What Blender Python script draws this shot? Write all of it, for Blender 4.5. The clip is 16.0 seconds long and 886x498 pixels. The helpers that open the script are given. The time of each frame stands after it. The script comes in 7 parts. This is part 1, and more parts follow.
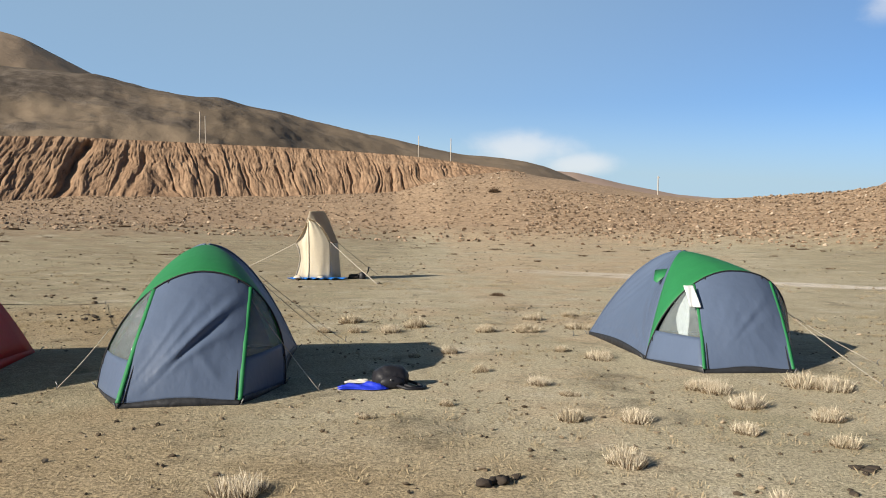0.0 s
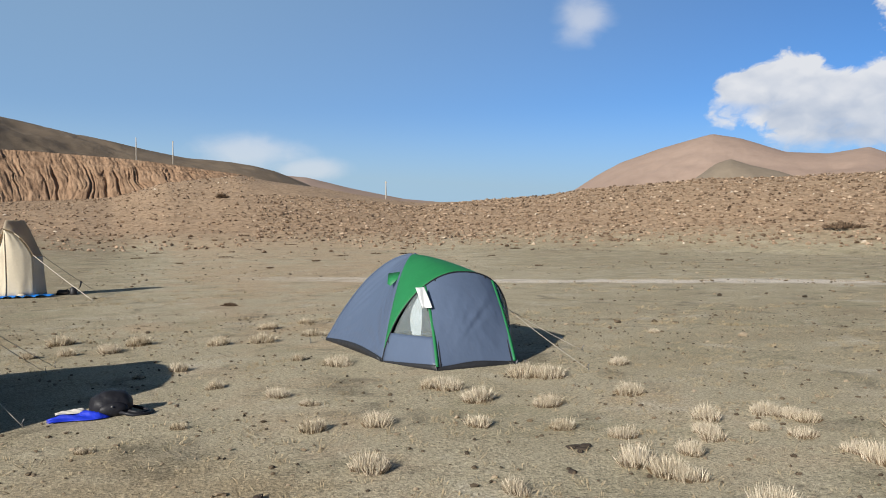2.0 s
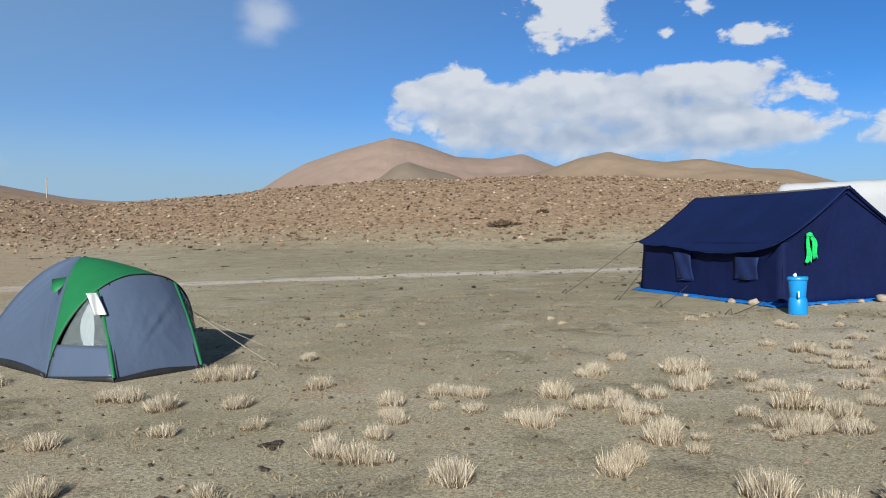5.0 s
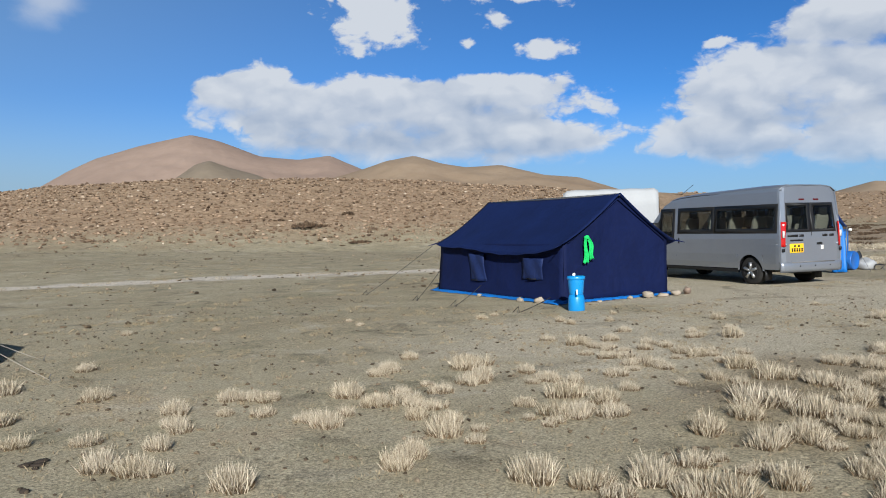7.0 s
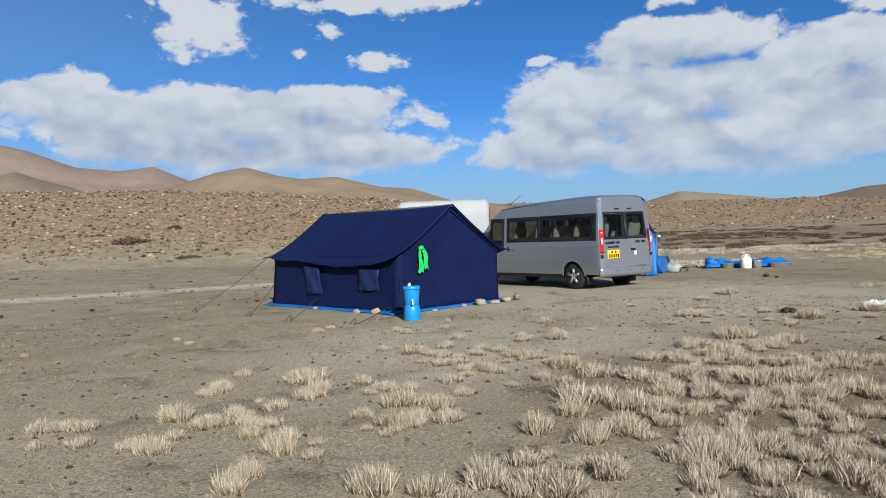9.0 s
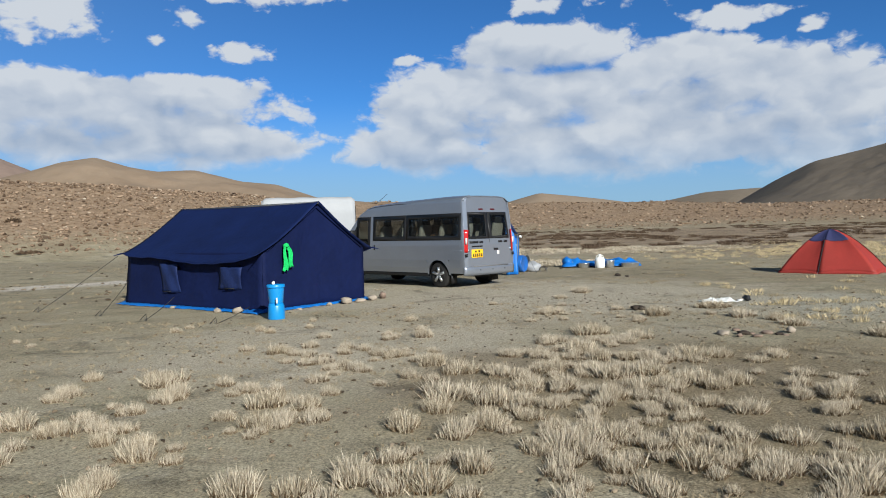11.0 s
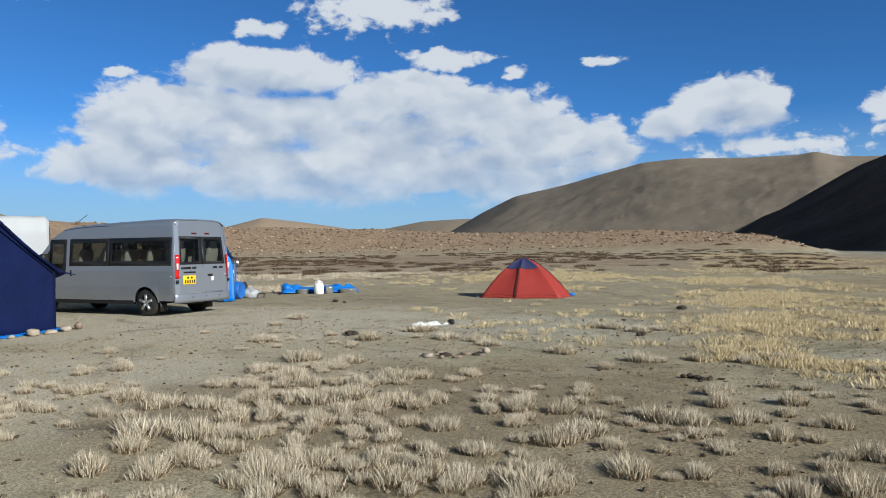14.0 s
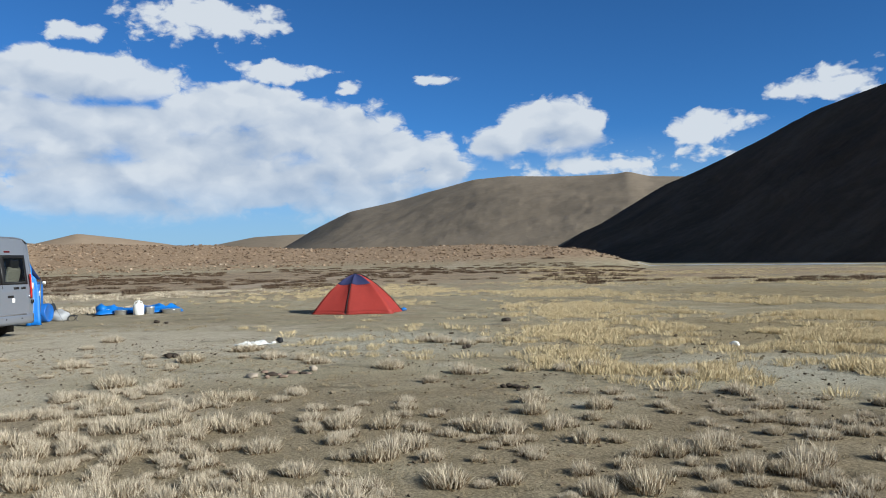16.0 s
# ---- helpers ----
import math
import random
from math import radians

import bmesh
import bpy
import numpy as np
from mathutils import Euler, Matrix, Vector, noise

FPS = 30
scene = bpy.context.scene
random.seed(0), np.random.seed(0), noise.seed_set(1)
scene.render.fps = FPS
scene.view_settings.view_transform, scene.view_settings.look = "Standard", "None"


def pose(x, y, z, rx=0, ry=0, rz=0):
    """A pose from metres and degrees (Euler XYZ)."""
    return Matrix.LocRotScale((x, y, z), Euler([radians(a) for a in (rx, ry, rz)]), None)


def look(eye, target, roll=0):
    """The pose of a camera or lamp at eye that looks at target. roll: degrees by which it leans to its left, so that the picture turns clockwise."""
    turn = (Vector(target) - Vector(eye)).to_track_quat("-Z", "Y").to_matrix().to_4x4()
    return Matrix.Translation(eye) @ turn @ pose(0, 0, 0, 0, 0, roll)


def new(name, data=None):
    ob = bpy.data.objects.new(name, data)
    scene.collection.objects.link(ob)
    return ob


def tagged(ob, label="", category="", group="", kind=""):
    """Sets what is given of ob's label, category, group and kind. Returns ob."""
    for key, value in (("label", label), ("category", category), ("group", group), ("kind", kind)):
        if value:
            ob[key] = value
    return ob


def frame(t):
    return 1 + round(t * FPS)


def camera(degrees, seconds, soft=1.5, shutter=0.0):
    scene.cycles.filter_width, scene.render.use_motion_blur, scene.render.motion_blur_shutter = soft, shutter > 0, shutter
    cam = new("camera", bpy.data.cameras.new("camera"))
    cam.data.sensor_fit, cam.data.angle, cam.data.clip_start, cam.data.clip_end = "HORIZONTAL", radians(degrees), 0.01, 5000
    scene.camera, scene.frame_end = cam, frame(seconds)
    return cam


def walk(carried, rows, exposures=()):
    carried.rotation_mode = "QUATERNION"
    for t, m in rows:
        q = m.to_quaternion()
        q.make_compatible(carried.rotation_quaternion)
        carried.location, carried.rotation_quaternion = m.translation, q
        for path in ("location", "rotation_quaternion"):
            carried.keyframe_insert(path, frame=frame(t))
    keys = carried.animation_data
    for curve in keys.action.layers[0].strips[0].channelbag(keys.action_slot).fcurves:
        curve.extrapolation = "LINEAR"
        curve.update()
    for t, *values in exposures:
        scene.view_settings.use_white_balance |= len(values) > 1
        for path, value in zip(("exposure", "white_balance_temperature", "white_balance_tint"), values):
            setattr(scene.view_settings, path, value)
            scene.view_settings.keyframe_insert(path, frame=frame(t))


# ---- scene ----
# ---- camera and its way: seconds, x, y, z, yaw, pitch, roll ----
EXPOSURES = [(0.0, 0.81, 7050, 10), (1.5, 0.62, 6700, 10), (3.0, 0.50, 6380, 9), (8.0, 0.37, 6200, 8), (11.0, 0.34, 6220, 7), (16.0, 0.46, 6130, 6)]
cam = camera(59.92, 16.0, soft=1.0)
PATH = [
    (0, 0.000, 0.000, 1.600, 0.02, -1.21, -0.61),
    (0.5, -0.036, 0.038, 1.609, -5.36, -1.01, 0.66),
    (1, -0.017, 0.079, 1.613, -12.00, -1.28, 0.86),
    (1.5, -0.002, 0.107, 1.615, -15.73, -1.26, 0.93),
    (2, -0.014, 0.107, 1.621, -19.76, -0.87, 0.71),
    (2.5, -0.020, 0.109, 1.626, -24.17, -0.80, 1.13),
    (3, 0.009, 0.102, 1.615, -28.91, -1.22, 2.18),
    (3.5, -0.005, 0.113, 1.610, -34.64, -1.10, 1.56),
    (3.7, 0.012, 0.111, 1.615, -35.71, -1.38, 1.68),
    (5.8, -0.045, 0.046, 1.581, -48.51, -0.82, 1.22),
    (6, -0.032, 0.033, 1.580, -50.01, -0.82, 1.21),
    (6.5, -0.026, -0.017, 1.579, -52.61, -0.86, 1.21),
    (7, 0.015, -0.083, 1.591, -57.04, -1.52, 1.31),
    (7.5, 0.030, -0.120, 1.595, -58.87, -1.81, 1.07),
    (8, 0.049, -0.083, 1.601, -62.63, -1.24, 2.03),
    (8.5, 0.036, -0.096, 1.599, -66.28, -0.81, 2.14),
    (8.7, 0.027, -0.102, 1.591, -67.66, -0.83, 2.14),
    (10.8, 0.015, -0.068, 1.577, -77.09, -1.89, 1.87),
    (11, -0.007, -0.084, 1.593, -79.22, -1.48, 1.45),
    (11.5, -0.020, -0.112, 1.578, -84.07, -1.35, 0.93),
    (12, -0.048, -0.129, 1.578, -89.20, -2.23, 0.98),
    (12.5, -0.049, -0.143, 1.584, -89.90, -1.31, 0.89),
    (13, -0.037, -0.184, 1.594, -92.53, -0.59, 0.38),
    (13.5, -0.056, -0.220, 1.604, -95.94, -0.23, 0.49),
    (14, -0.055, -0.233, 1.606, -99.61, 0.07, 0.66),
    (14.5, -0.102, -0.280, 1.612, -103.59, 0.18, 1.50),
    (15, -0.142, -0.307, 1.617, -107.52, 1.04, 1.64),
    (15.5, -0.151, -0.303, 1.616, -109.79, 0.95, 1.25),
    (16, -0.136, -0.346, 1.620, -111.83, 1.01, 1.25),
]
walk(cam, [(t, pose(x, y, z, 90 + pitch, roll, yaw)) for t, x, y, z, yaw, pitch, roll in PATH],
     exposures=EXPOSURES)

# ---- world, sun ----
SUN_AZ, SUN_EL = 126.0, 24.0          # degrees: azimuth to the left of the first view, height
sun_dir = Vector((-math.sin(radians(SUN_AZ)) * math.cos(radians(SUN_EL)), math.cos(radians(SUN_AZ)) * math.cos(radians(SUN_EL)), math.sin(radians(SUN_EL))))
sun = new("sun", bpy.data.lights.new("sun", "SUN"))
sun.data.energy, sun.data.angle, sun.data.color = 5.0, radians(0.55), (1.0, 0.955, 0.88)
sun.matrix_world = look((0, 0, 30), Vector((0, 0, 30)) - sun_dir)

# cloud masses: azimuth, height, half width, half height (degrees), density
CUMULUS = [(-54, 8.1, 13.3, 3.2, 1), (-61.4, 9.8, 5.6, 1.6, 1), (-43.4, 10.1, 4.3, 1.9, 0.8), (-60.5, 6.5, 8.8, 1.9, 1), (-47, 7.9, 6, 2.5, 0.9), (-82.2, 8.9, 8.4, 3.2, 1), (-86.5, 12.9, 6.7, 1.8, 0.95), (-97.5, 10.8, 6.1, 2.3, 1), (-104.7, 7.1, 7.2, 3.8, 1), (-77.5, 5.9, 5.5, 1.9, 0.85), (-92.4, 5.8, 13.2, 2.5, 1), (-88.8, 9, 4.9, 2.5, 1), (-108.7, 7.2, 5.4, 2.3, 1), (-120.1, 9.8, 3.9, 2.1, 1), (-100.3, 9.1, 8, 3, 1), (-116.5, 8.8, 2.8, 1.3, 0.8)]
CLOUDLETS = [(-52.3, 15.1, 3.8, 2.1, 1), (-61.4, 15, 1.5, 0.7, 0.9), (-65.1, 16.9, 8, 0.9, 0.9), (-64.9, 12.8, 1.8, 0.9, 0.6), (-76.9, 12.4, 1.1, 0.5, 0.9), (-59.3, 13.4, 0.8, 0.5, 0.8), (-51.2, 16.8, 2.7, 1.1, 0.9), (-100.2, 13.9, 3.3, 0.8, 0.9), (-105.1, 12.9, 1, 0.5, 0.9), (-86.5, 15.7, 2.5, 0.8, 0.9), (-111.7, 13.4, 1.9, 0.5, 0.8), (-130.9, 9.1, 2.8, 1.2, 0.95), (-100, 13.7, 3.1, 0.8, 0.9), (-104.9, 12.7, 1.1, 0.4, 0.85), (-94.7, 17.2, 5.8, 1.6, 0.85), (-123.4, 6.9, 9.7, 1.3, 0.55), (-139.6, 11.1, 3.7, 1.4, 0.75)]
WISPS = [(-30.2, 15.4, 2.3, 1.9, 1), (-6.0, 6.2, 4.6, 1.4, 1), (-10.0, 5.2, 3.0, 0.9, 1)]


def build_world():
    world = bpy.data.worlds.new("sky")
    scene.world = world
    world.use_nodes = True
    nt = world.node_tree
    nt.nodes.clear()

    def node(kind, **kw):
        n = nt.nodes.new(kind)
        for k, v in kw.items():
            if k == "op":
                n.operation = v
        return n

    def m(op, a, b=None, c=None, clamp=False):
        n = node("ShaderNodeMath", op=op)
        n.use_clamp = clamp
        for i, v in enumerate((a, b, c)):
            if v is None:
                continue
            if isinstance(v, (int, float)):
                n.inputs[i].default_value = v
            else:
                nt.links.new(v, n.inputs[i])
        return n.outputs[0]

    def vm(op, a, b):
        n = node("ShaderNodeVectorMath", op=op)
        for i, v in enumerate((a, b)):
            if isinstance(v, tuple):
                n.inputs[i].default_value = v
            else:
                nt.links.new(v, n.inputs[i])
        return n

    out = node("ShaderNodeOutputWorld")
    sky = node("ShaderNodeTexSky")
    sky.sky_type = "NISHITA"
    sky.sun_disc = False
    sky.sun_elevation = radians(SUN_EL)
    sky.sun_rotation = math.atan2(sun_dir.x, sun_dir.y)
    sky.altitude, sky.air_density, sky.dust_density, sky.ozone_density = 4300, 1.0, 0.35, 2.2
    tex = node("ShaderNodeTexCoord")
    sep = node("ShaderNodeSeparateXYZ")
    nt.links.new(tex.outputs["Generated"], sep.inputs[0])
    az = m("MULTIPLY", m("ARCTAN2", m("MULTIPLY", sep.outputs[0], -1.0), sep.outputs[1]), 180 / math.pi)
    el = m("MULTIPLY", m("ARCSINE", sep.outputs[2]), 180 / math.pi)
    comb = node("ShaderNodeCombineXYZ")
    nt.links.new(az, comb.inputs[0])
    nt.links.new(el, comb.inputs[1])
    p = comb.outputs[0]

    def fbm(vec, scale, detail, rough=0.55, dist=0.0):
        n = node("ShaderNodeTexNoise")
        n.inputs["Scale"].default_value, n.inputs["Detail"].default_value = scale, detail
        n.inputs["Roughness"].default_value, n.inputs["Distortion"].default_value = rough, dist
        nt.links.new(vec, n.inputs["Vector"])
        return n.outputs["Fac"]

    stretched = vm("MULTIPLY", p, (0.80, 1.25, 1.0)).outputs[0]
    warp = node("ShaderNodeTexNoise")
    warp.inputs["Scale"].default_value, warp.inputs["Detail"].default_value = 0.5, 5.0
    nt.links.new(stretched, warp.inputs["Vector"])
    bent = vm("ADD", stretched, vm("MULTIPLY", vm("SUBTRACT", warp.outputs["Color"], (0.5, 0.5, 0.5)).outputs[0], (2.2, 1.6, 0.0)).outputs[0]).outputs[0]

    def billow(vec, scale, detail):
        """Round puffs at several sizes."""
        n = node("ShaderNodeTexVoronoi")
        n.feature, n.normalize = "SMOOTH_F1", True
        n.voronoi_dimensions = "2D"
        n.inputs["Scale"].default_value, n.inputs["Detail"].default_value = scale, detail
        n.inputs["Roughness"].default_value, n.inputs["Lacunarity"].default_value, n.inputs["Smoothness"].default_value = 0.55, 2.2, 0.35
        nt.links.new(vec, n.inputs["Vector"])
        return m("SUBTRACT", 1.0, n.outputs["Distance"])

    lift = vm("ADD", bent, (-0.5, 1.15, 0.0)).outputs[0]
    n1 = fbm(bent, 0.30, 6.0, 0.52, 0.0)
    broad, broadup = billow(bent, 0.17, 2.0), billow(lift, 0.17, 2.0)
    b1 = billow(bent, 0.42, 3.5)

    def masses(vec, clouds, grow):
        f = None
        for a0, e0, w, h, k in clouds:
            d = vm("MULTIPLY", vm("SUBTRACT", vec, (a0, e0, 0.0)).outputs[0], (1 / (w * grow), 1 / (h * grow), 0.0)).outputs[0]
            ln = node("ShaderNodeVectorMath", op="LENGTH")
            nt.links.new(d, ln.inputs[0])
            v = m("MULTIPLY_ADD", ln.outputs["Value"], -k, k)
            f = v if f is None else m("SMOOTH_MAX", f, v, 0.10)
        return f

    frayed = m("MULTIPLY", m("SUBTRACT", fbm(stretched, 0.9, 4.0, 0.5), 0.5), 0.9)
    cumulus = m("MINIMUM", m("MULTIPLY", masses(p, CUMULUS, 1.12), 1.7), 0.72)
    field = m("SMOOTH_MAX", cumulus, m("ADD", m("SUBTRACT", masses(p, CLOUDLETS, 1.15), 0.10), frayed), 0.06)
    above = masses(vm("ADD", p, (0.0, 1.1, 0.0)).outputs[0], CUMULUS, 1.12)
    # low clouds all round, out of the view
    rest = m("MULTIPLY", m("SUBTRACT", fbm(vm("MULTIPLY", tex.outputs["Generated"], (3.0, 3.0, 7.0)).outputs[0], 1.0, 3.0), 0.62), 2.0)
    away = m("GREATER_THAN", az, 35.0)
    away2 = m("LESS_THAN", az, -146.0)
    rest = m("MULTIPLY_ADD", m("MAXIMUM", away, away2), m("ADD", rest, 1.0), -1.0)
    field = m("MAXIMUM", field, rest)
    puff = m("MULTIPLY_ADD", m("SUBTRACT", n1, 0.5), 1.1, m("MULTIPLY", m("SUBTRACT", b1, 0.62), 1.5))
    dens = m("ADD", field, puff)
    mask = node("ShaderNodeMapRange")
    mask.interpolation_type = "SMOOTHSTEP"
    nt.links.new(dens, mask.inputs["Value"])
    mask.inputs["From Min"].default_value, mask.inputs["From Max"].default_value = 0.12, 0.46
    # crisp tops, undersides that fade out
    veiled = node("ShaderNodeMapRange")
    veiled.interpolation_type = "SMOOTHSTEP"
    nt.links.new(dens, veiled.inputs["Value"])
    veiled.inputs["From Min"].default_value, veiled.inputs["From Max"].default_value = 0.05, 1.0
    under = m("MULTIPLY_ADD", m("SUBTRACT", above, field), 3.0, 0.25, True)
    cover = m("ADD", m("MULTIPLY", mask.outputs[0], m("SUBTRACT", 1.0, under)), m("MULTIPLY", veiled.outputs[0], under))
    # tops catch the sun, what lies under more cloud is grey
    relief = m("MULTIPLY_ADD", m("SUBTRACT", broad, broadup), 2.6, m("MULTIPLY_ADD", above, -0.80, m("MULTIPLY_ADD", puff, 0.50, 0.92)), True)
    tone = node("ShaderNodeMix")
    tone.data_type = "RGBA"
    nt.links.new(relief, tone.inputs["Factor"])
    tone.inputs[6].default_value = (4.9, 5.7, 7.1, 1)
    tone.inputs[7].default_value = (8.7, 8.9, 9.3, 1)
    thin = node("ShaderNodeMapRange")
    thin.interpolation_type = "SMOOTHSTEP"
    nt.links.new(el, thin.inputs["Value"])
    thin.inputs["From Min"].default_value, thin.inputs["From Max"].default_value = 1.5, 7.0
    foot = m("MULTIPLY_ADD", thin.outputs[0], 0.45, 0.50)
    veils = node("ShaderNodeMapRange")
    veils.interpolation_type = "SMOOTHSTEP"
    nt.links.new(m("ADD", masses(p, WISPS, 1.25), m("MULTIPLY", m("SUBTRACT", n1, 0.5), 1.3)), veils.inputs["Value"])
    veils.inputs["From Min"].default_value, veils.inputs["From Max"].default_value = 0.0, 0.9
    veils.inputs["To Max"].default_value = 0.55
    haze = node("ShaderNodeMix")
    haze.data_type = "RGBA"
    nt.links.new(m("MAXIMUM", veils.outputs[0], m("MULTIPLY", cover, foot)), haze.inputs["Factor"])
    blue = node("ShaderNodeMix")
    blue.data_type, blue.blend_type = "RGBA", "MULTIPLY"
    blue.inputs["Factor"].default_value = 1.0
    nt.links.new(sky.outputs[0], blue.inputs[6])
    blue.inputs[7].default_value = (0.48, 0.97, 1.40, 1)
    # a thin high veil over the northern sky, and pale air low down
    veil = node("ShaderNodeMapRange")
    veil.interpolation_type = "SMOOTHSTEP"
    nt.links.new(az, veil.inputs["Value"])
    veil.inputs["From Min"].default_value, veil.inputs["From Max"].default_value = -78.0, 15.0
    low = node("ShaderNodeMapRange")
    low.interpolation_type = "SMOOTHSTEP"
    nt.links.new(el, low.inputs["Value"])
    low.inputs["From Min"].default_value, low.inputs["From Max"].default_value = 10.0, 1.0
    pale = node("ShaderNodeMix")
    pale.data_type = "RGBA"
    nt.links.new(m("MULTIPLY_ADD", veil.outputs[0], 0.56, m("MULTIPLY", low.outputs[0], 0.85)), pale.inputs["Factor"])
    nt.links.new(blue.outputs[2], pale.inputs[6])
    pale.inputs[7].default_value = (4.1, 6.1, 7.9, 1)
    nt.links.new(pale.outputs[2], haze.inputs[6])
    nt.links.new(tone.outputs[2], haze.inputs[7])
    bg = node("ShaderNodeBackground")
    bg.inputs["Strength"].default_value = 0.06
    # dark zenith of thin air, deepened above view to cut fill light in shadows
    zen = node("ShaderNodeMapRange")
    zen.interpolation_type = "SMOOTHSTEP"
    nt.links.new(el, zen.inputs["Value"])
    zen.inputs["From Min"].default_value, zen.inputs["From Max"].default_value = 17.0, 48.0
    zen.inputs["To Min"].default_value, zen.inputs["To Max"].default_value = 1.0, 0.26
    deep = node("ShaderNodeMix")
    deep.data_type, deep.blend_type = "RGBA", "MULTIPLY"
    deep.inputs["Factor"].default_value = 1.0
    nt.links.new(haze.outputs[2], deep.inputs[6])
    nt.links.new(zen.outputs[0], deep.inputs[7])
    nt.links.new(deep.outputs[2], bg.inputs["Color"])
    nt.links.new(bg.outputs[0], out.inputs["Surface"])


build_world()

# ---- materials ----
def shader(name, rough=0.8, metal=0.0, spec=0.3):
    mat = bpy.data.materials.new(name)
    mat.use_nodes = True
    nt = mat.node_tree
    b = nt.nodes["Principled BSDF"]
    b.inputs["Roughness"].default_value, b.inputs["Metallic"].default_value = rough, metal
    b.inputs["Specular IOR Level"].default_value = spec
    return mat, nt, b


def tex_noise(nt, vec, scale, detail=4.0, rough=0.55, dist=0.0):
    n = nt.nodes.new("ShaderNodeTexNoise")
    n.inputs["Scale"].default_value, n.inputs["Detail"].default_value = scale, detail
    n.inputs["Roughness"].default_value, n.inputs["Distortion"].default_value = rough, dist
    if vec is not None:
        nt.links.new(vec, n.inputs["Vector"])
    return n.outputs["Fac"]


def ramp(nt, fac, stops, ease="LINEAR"):
    r = nt.nodes.new("ShaderNodeValToRGB")
    r.color_ramp.interpolation = ease
    while len(r.color_ramp.elements) < len(stops):
        r.color_ramp.elements.new(0.5)
    for e, (pos, col) in zip(r.color_ramp.elements, stops):
        e.position = pos
        e.color = (*col, 1) if len(col) == 3 else col
    nt.links.new(fac, r.inputs[0])
    return r.outputs[0]


def mix(nt, fac, a, b, mode="MIX"):
    n = nt.nodes.new("ShaderNodeMix")
    n.data_type, n.blend_type = "RGBA", mode
    for i, v in ((0, fac), (6, a), (7, b)):
        if isinstance(v, tuple):
            n.inputs[i].default_value = (*v, 1) if len(v) == 3 else v
        elif isinstance(v, (int, float)):
            n.inputs[i].default_value = v
        else:
            nt.links.new(v, n.inputs[i])
    return n.outputs[2]


def math_node(nt, op, a, b=None, c=None, clamp=False):
    n = nt.nodes.new("ShaderNodeMath")
    n.operation, n.use_clamp = op, clamp
    for i, v in enumerate((a, b, c)):
        if v is None:
            continue
        if isinstance(v, (int, float)):
            n.inputs[i].default_value = v
        else:
            nt.links.new(v, n.inputs[i])
    return n.outputs[0]


def coords(nt, kind="Object", scale=(1, 1, 1)):
    c = nt.nodes.new("ShaderNodeTexCoord").outputs[kind]
    if scale != (1, 1, 1):
        mp = nt.nodes.new("ShaderNodeMapping")
        mp.inputs["Scale"].default_value = scale
        nt.links.new(c, mp.inputs[0])
        c = mp.outputs[0]
    return c


def world_pos(nt):
    return nt.nodes.new("ShaderNodeNewGeometry").outputs["Position"]


def bump(nt, b, height, strength, dist):
    n = nt.nodes.new("ShaderNodeBump")
    n.inputs["Strength"].default_value, n.inputs["Distance"].default_value = strength, dist
    nt.links.new(height, n.inputs["Height"])
    nt.links.new(n.outputs[0], b.inputs["Normal"])


def plain(name, col, rough=0.6, metal=0.0, var=0.12, scale=6.0, relief=0.0, spec=0.3, space="Object"):
    """A plain material with mottling at two scales."""
    mat, nt, b = shader(name, rough, metal, spec)
    v = coords(nt, space)
    n = mix(nt, 0.4, tex_noise(nt, v, scale, 5), tex_noise(nt, v, scale * 9, 3))
    dark, light = tuple(c * (1 - var) for c in col), tuple(min(1, c * (1 + var)) for c in col)
    nt.links.new(ramp(nt, n, [(0.3, dark), (0.7, light)]), b.inputs["Base Color"])
    if relief:
        bump(nt, b, n, 0.5, relief)
    return mat


def cloth(name, col, rough=0.55, var=0.10, wrinkle=0.012, scale=3.0, spec=0.3, thin=0.0, stretch=(1, 1, 1)):
    """Tent cloth: long soft wrinkles and faint soiling; thin lets some light through."""
    mat, nt, b = shader(name, rough, 0, spec)
    v = coords(nt, "Object", stretch)
    wr = tex_noise(nt, v, scale, 3, 0.55, 0.25)
    fine = tex_noise(nt, v, scale * 7, 3)
    soil = tex_noise(nt, v, scale * 0.6, 4)
    dark, light = tuple(c * (1 - var) for c in col), tuple(min(1, c * (1 + var)) for c in col)
    col_out = ramp(nt, mix(nt, 0.3, soil, fine), [(0.3, dark), (0.7, light)])
    nt.links.new(col_out, b.inputs["Base Color"])
    bump(nt, b, mix(nt, 0.06, wr, fine), 0.6, wrinkle * 2)
    if thin:
        tr = nt.nodes.new("ShaderNodeBsdfTranslucent")
        nt.links.new(col_out, tr.inputs[0])
        ms = nt.nodes.new("ShaderNodeMixShader")
        ms.inputs[0].default_value = thin
        nt.links.new(b.outputs[0], ms.inputs[1])
        nt.links.new(tr.outputs[0], ms.inputs[2])
        nt.links.new(ms.outputs[0], nt.nodes["Material Output"].inputs["Surface"])
    return mat


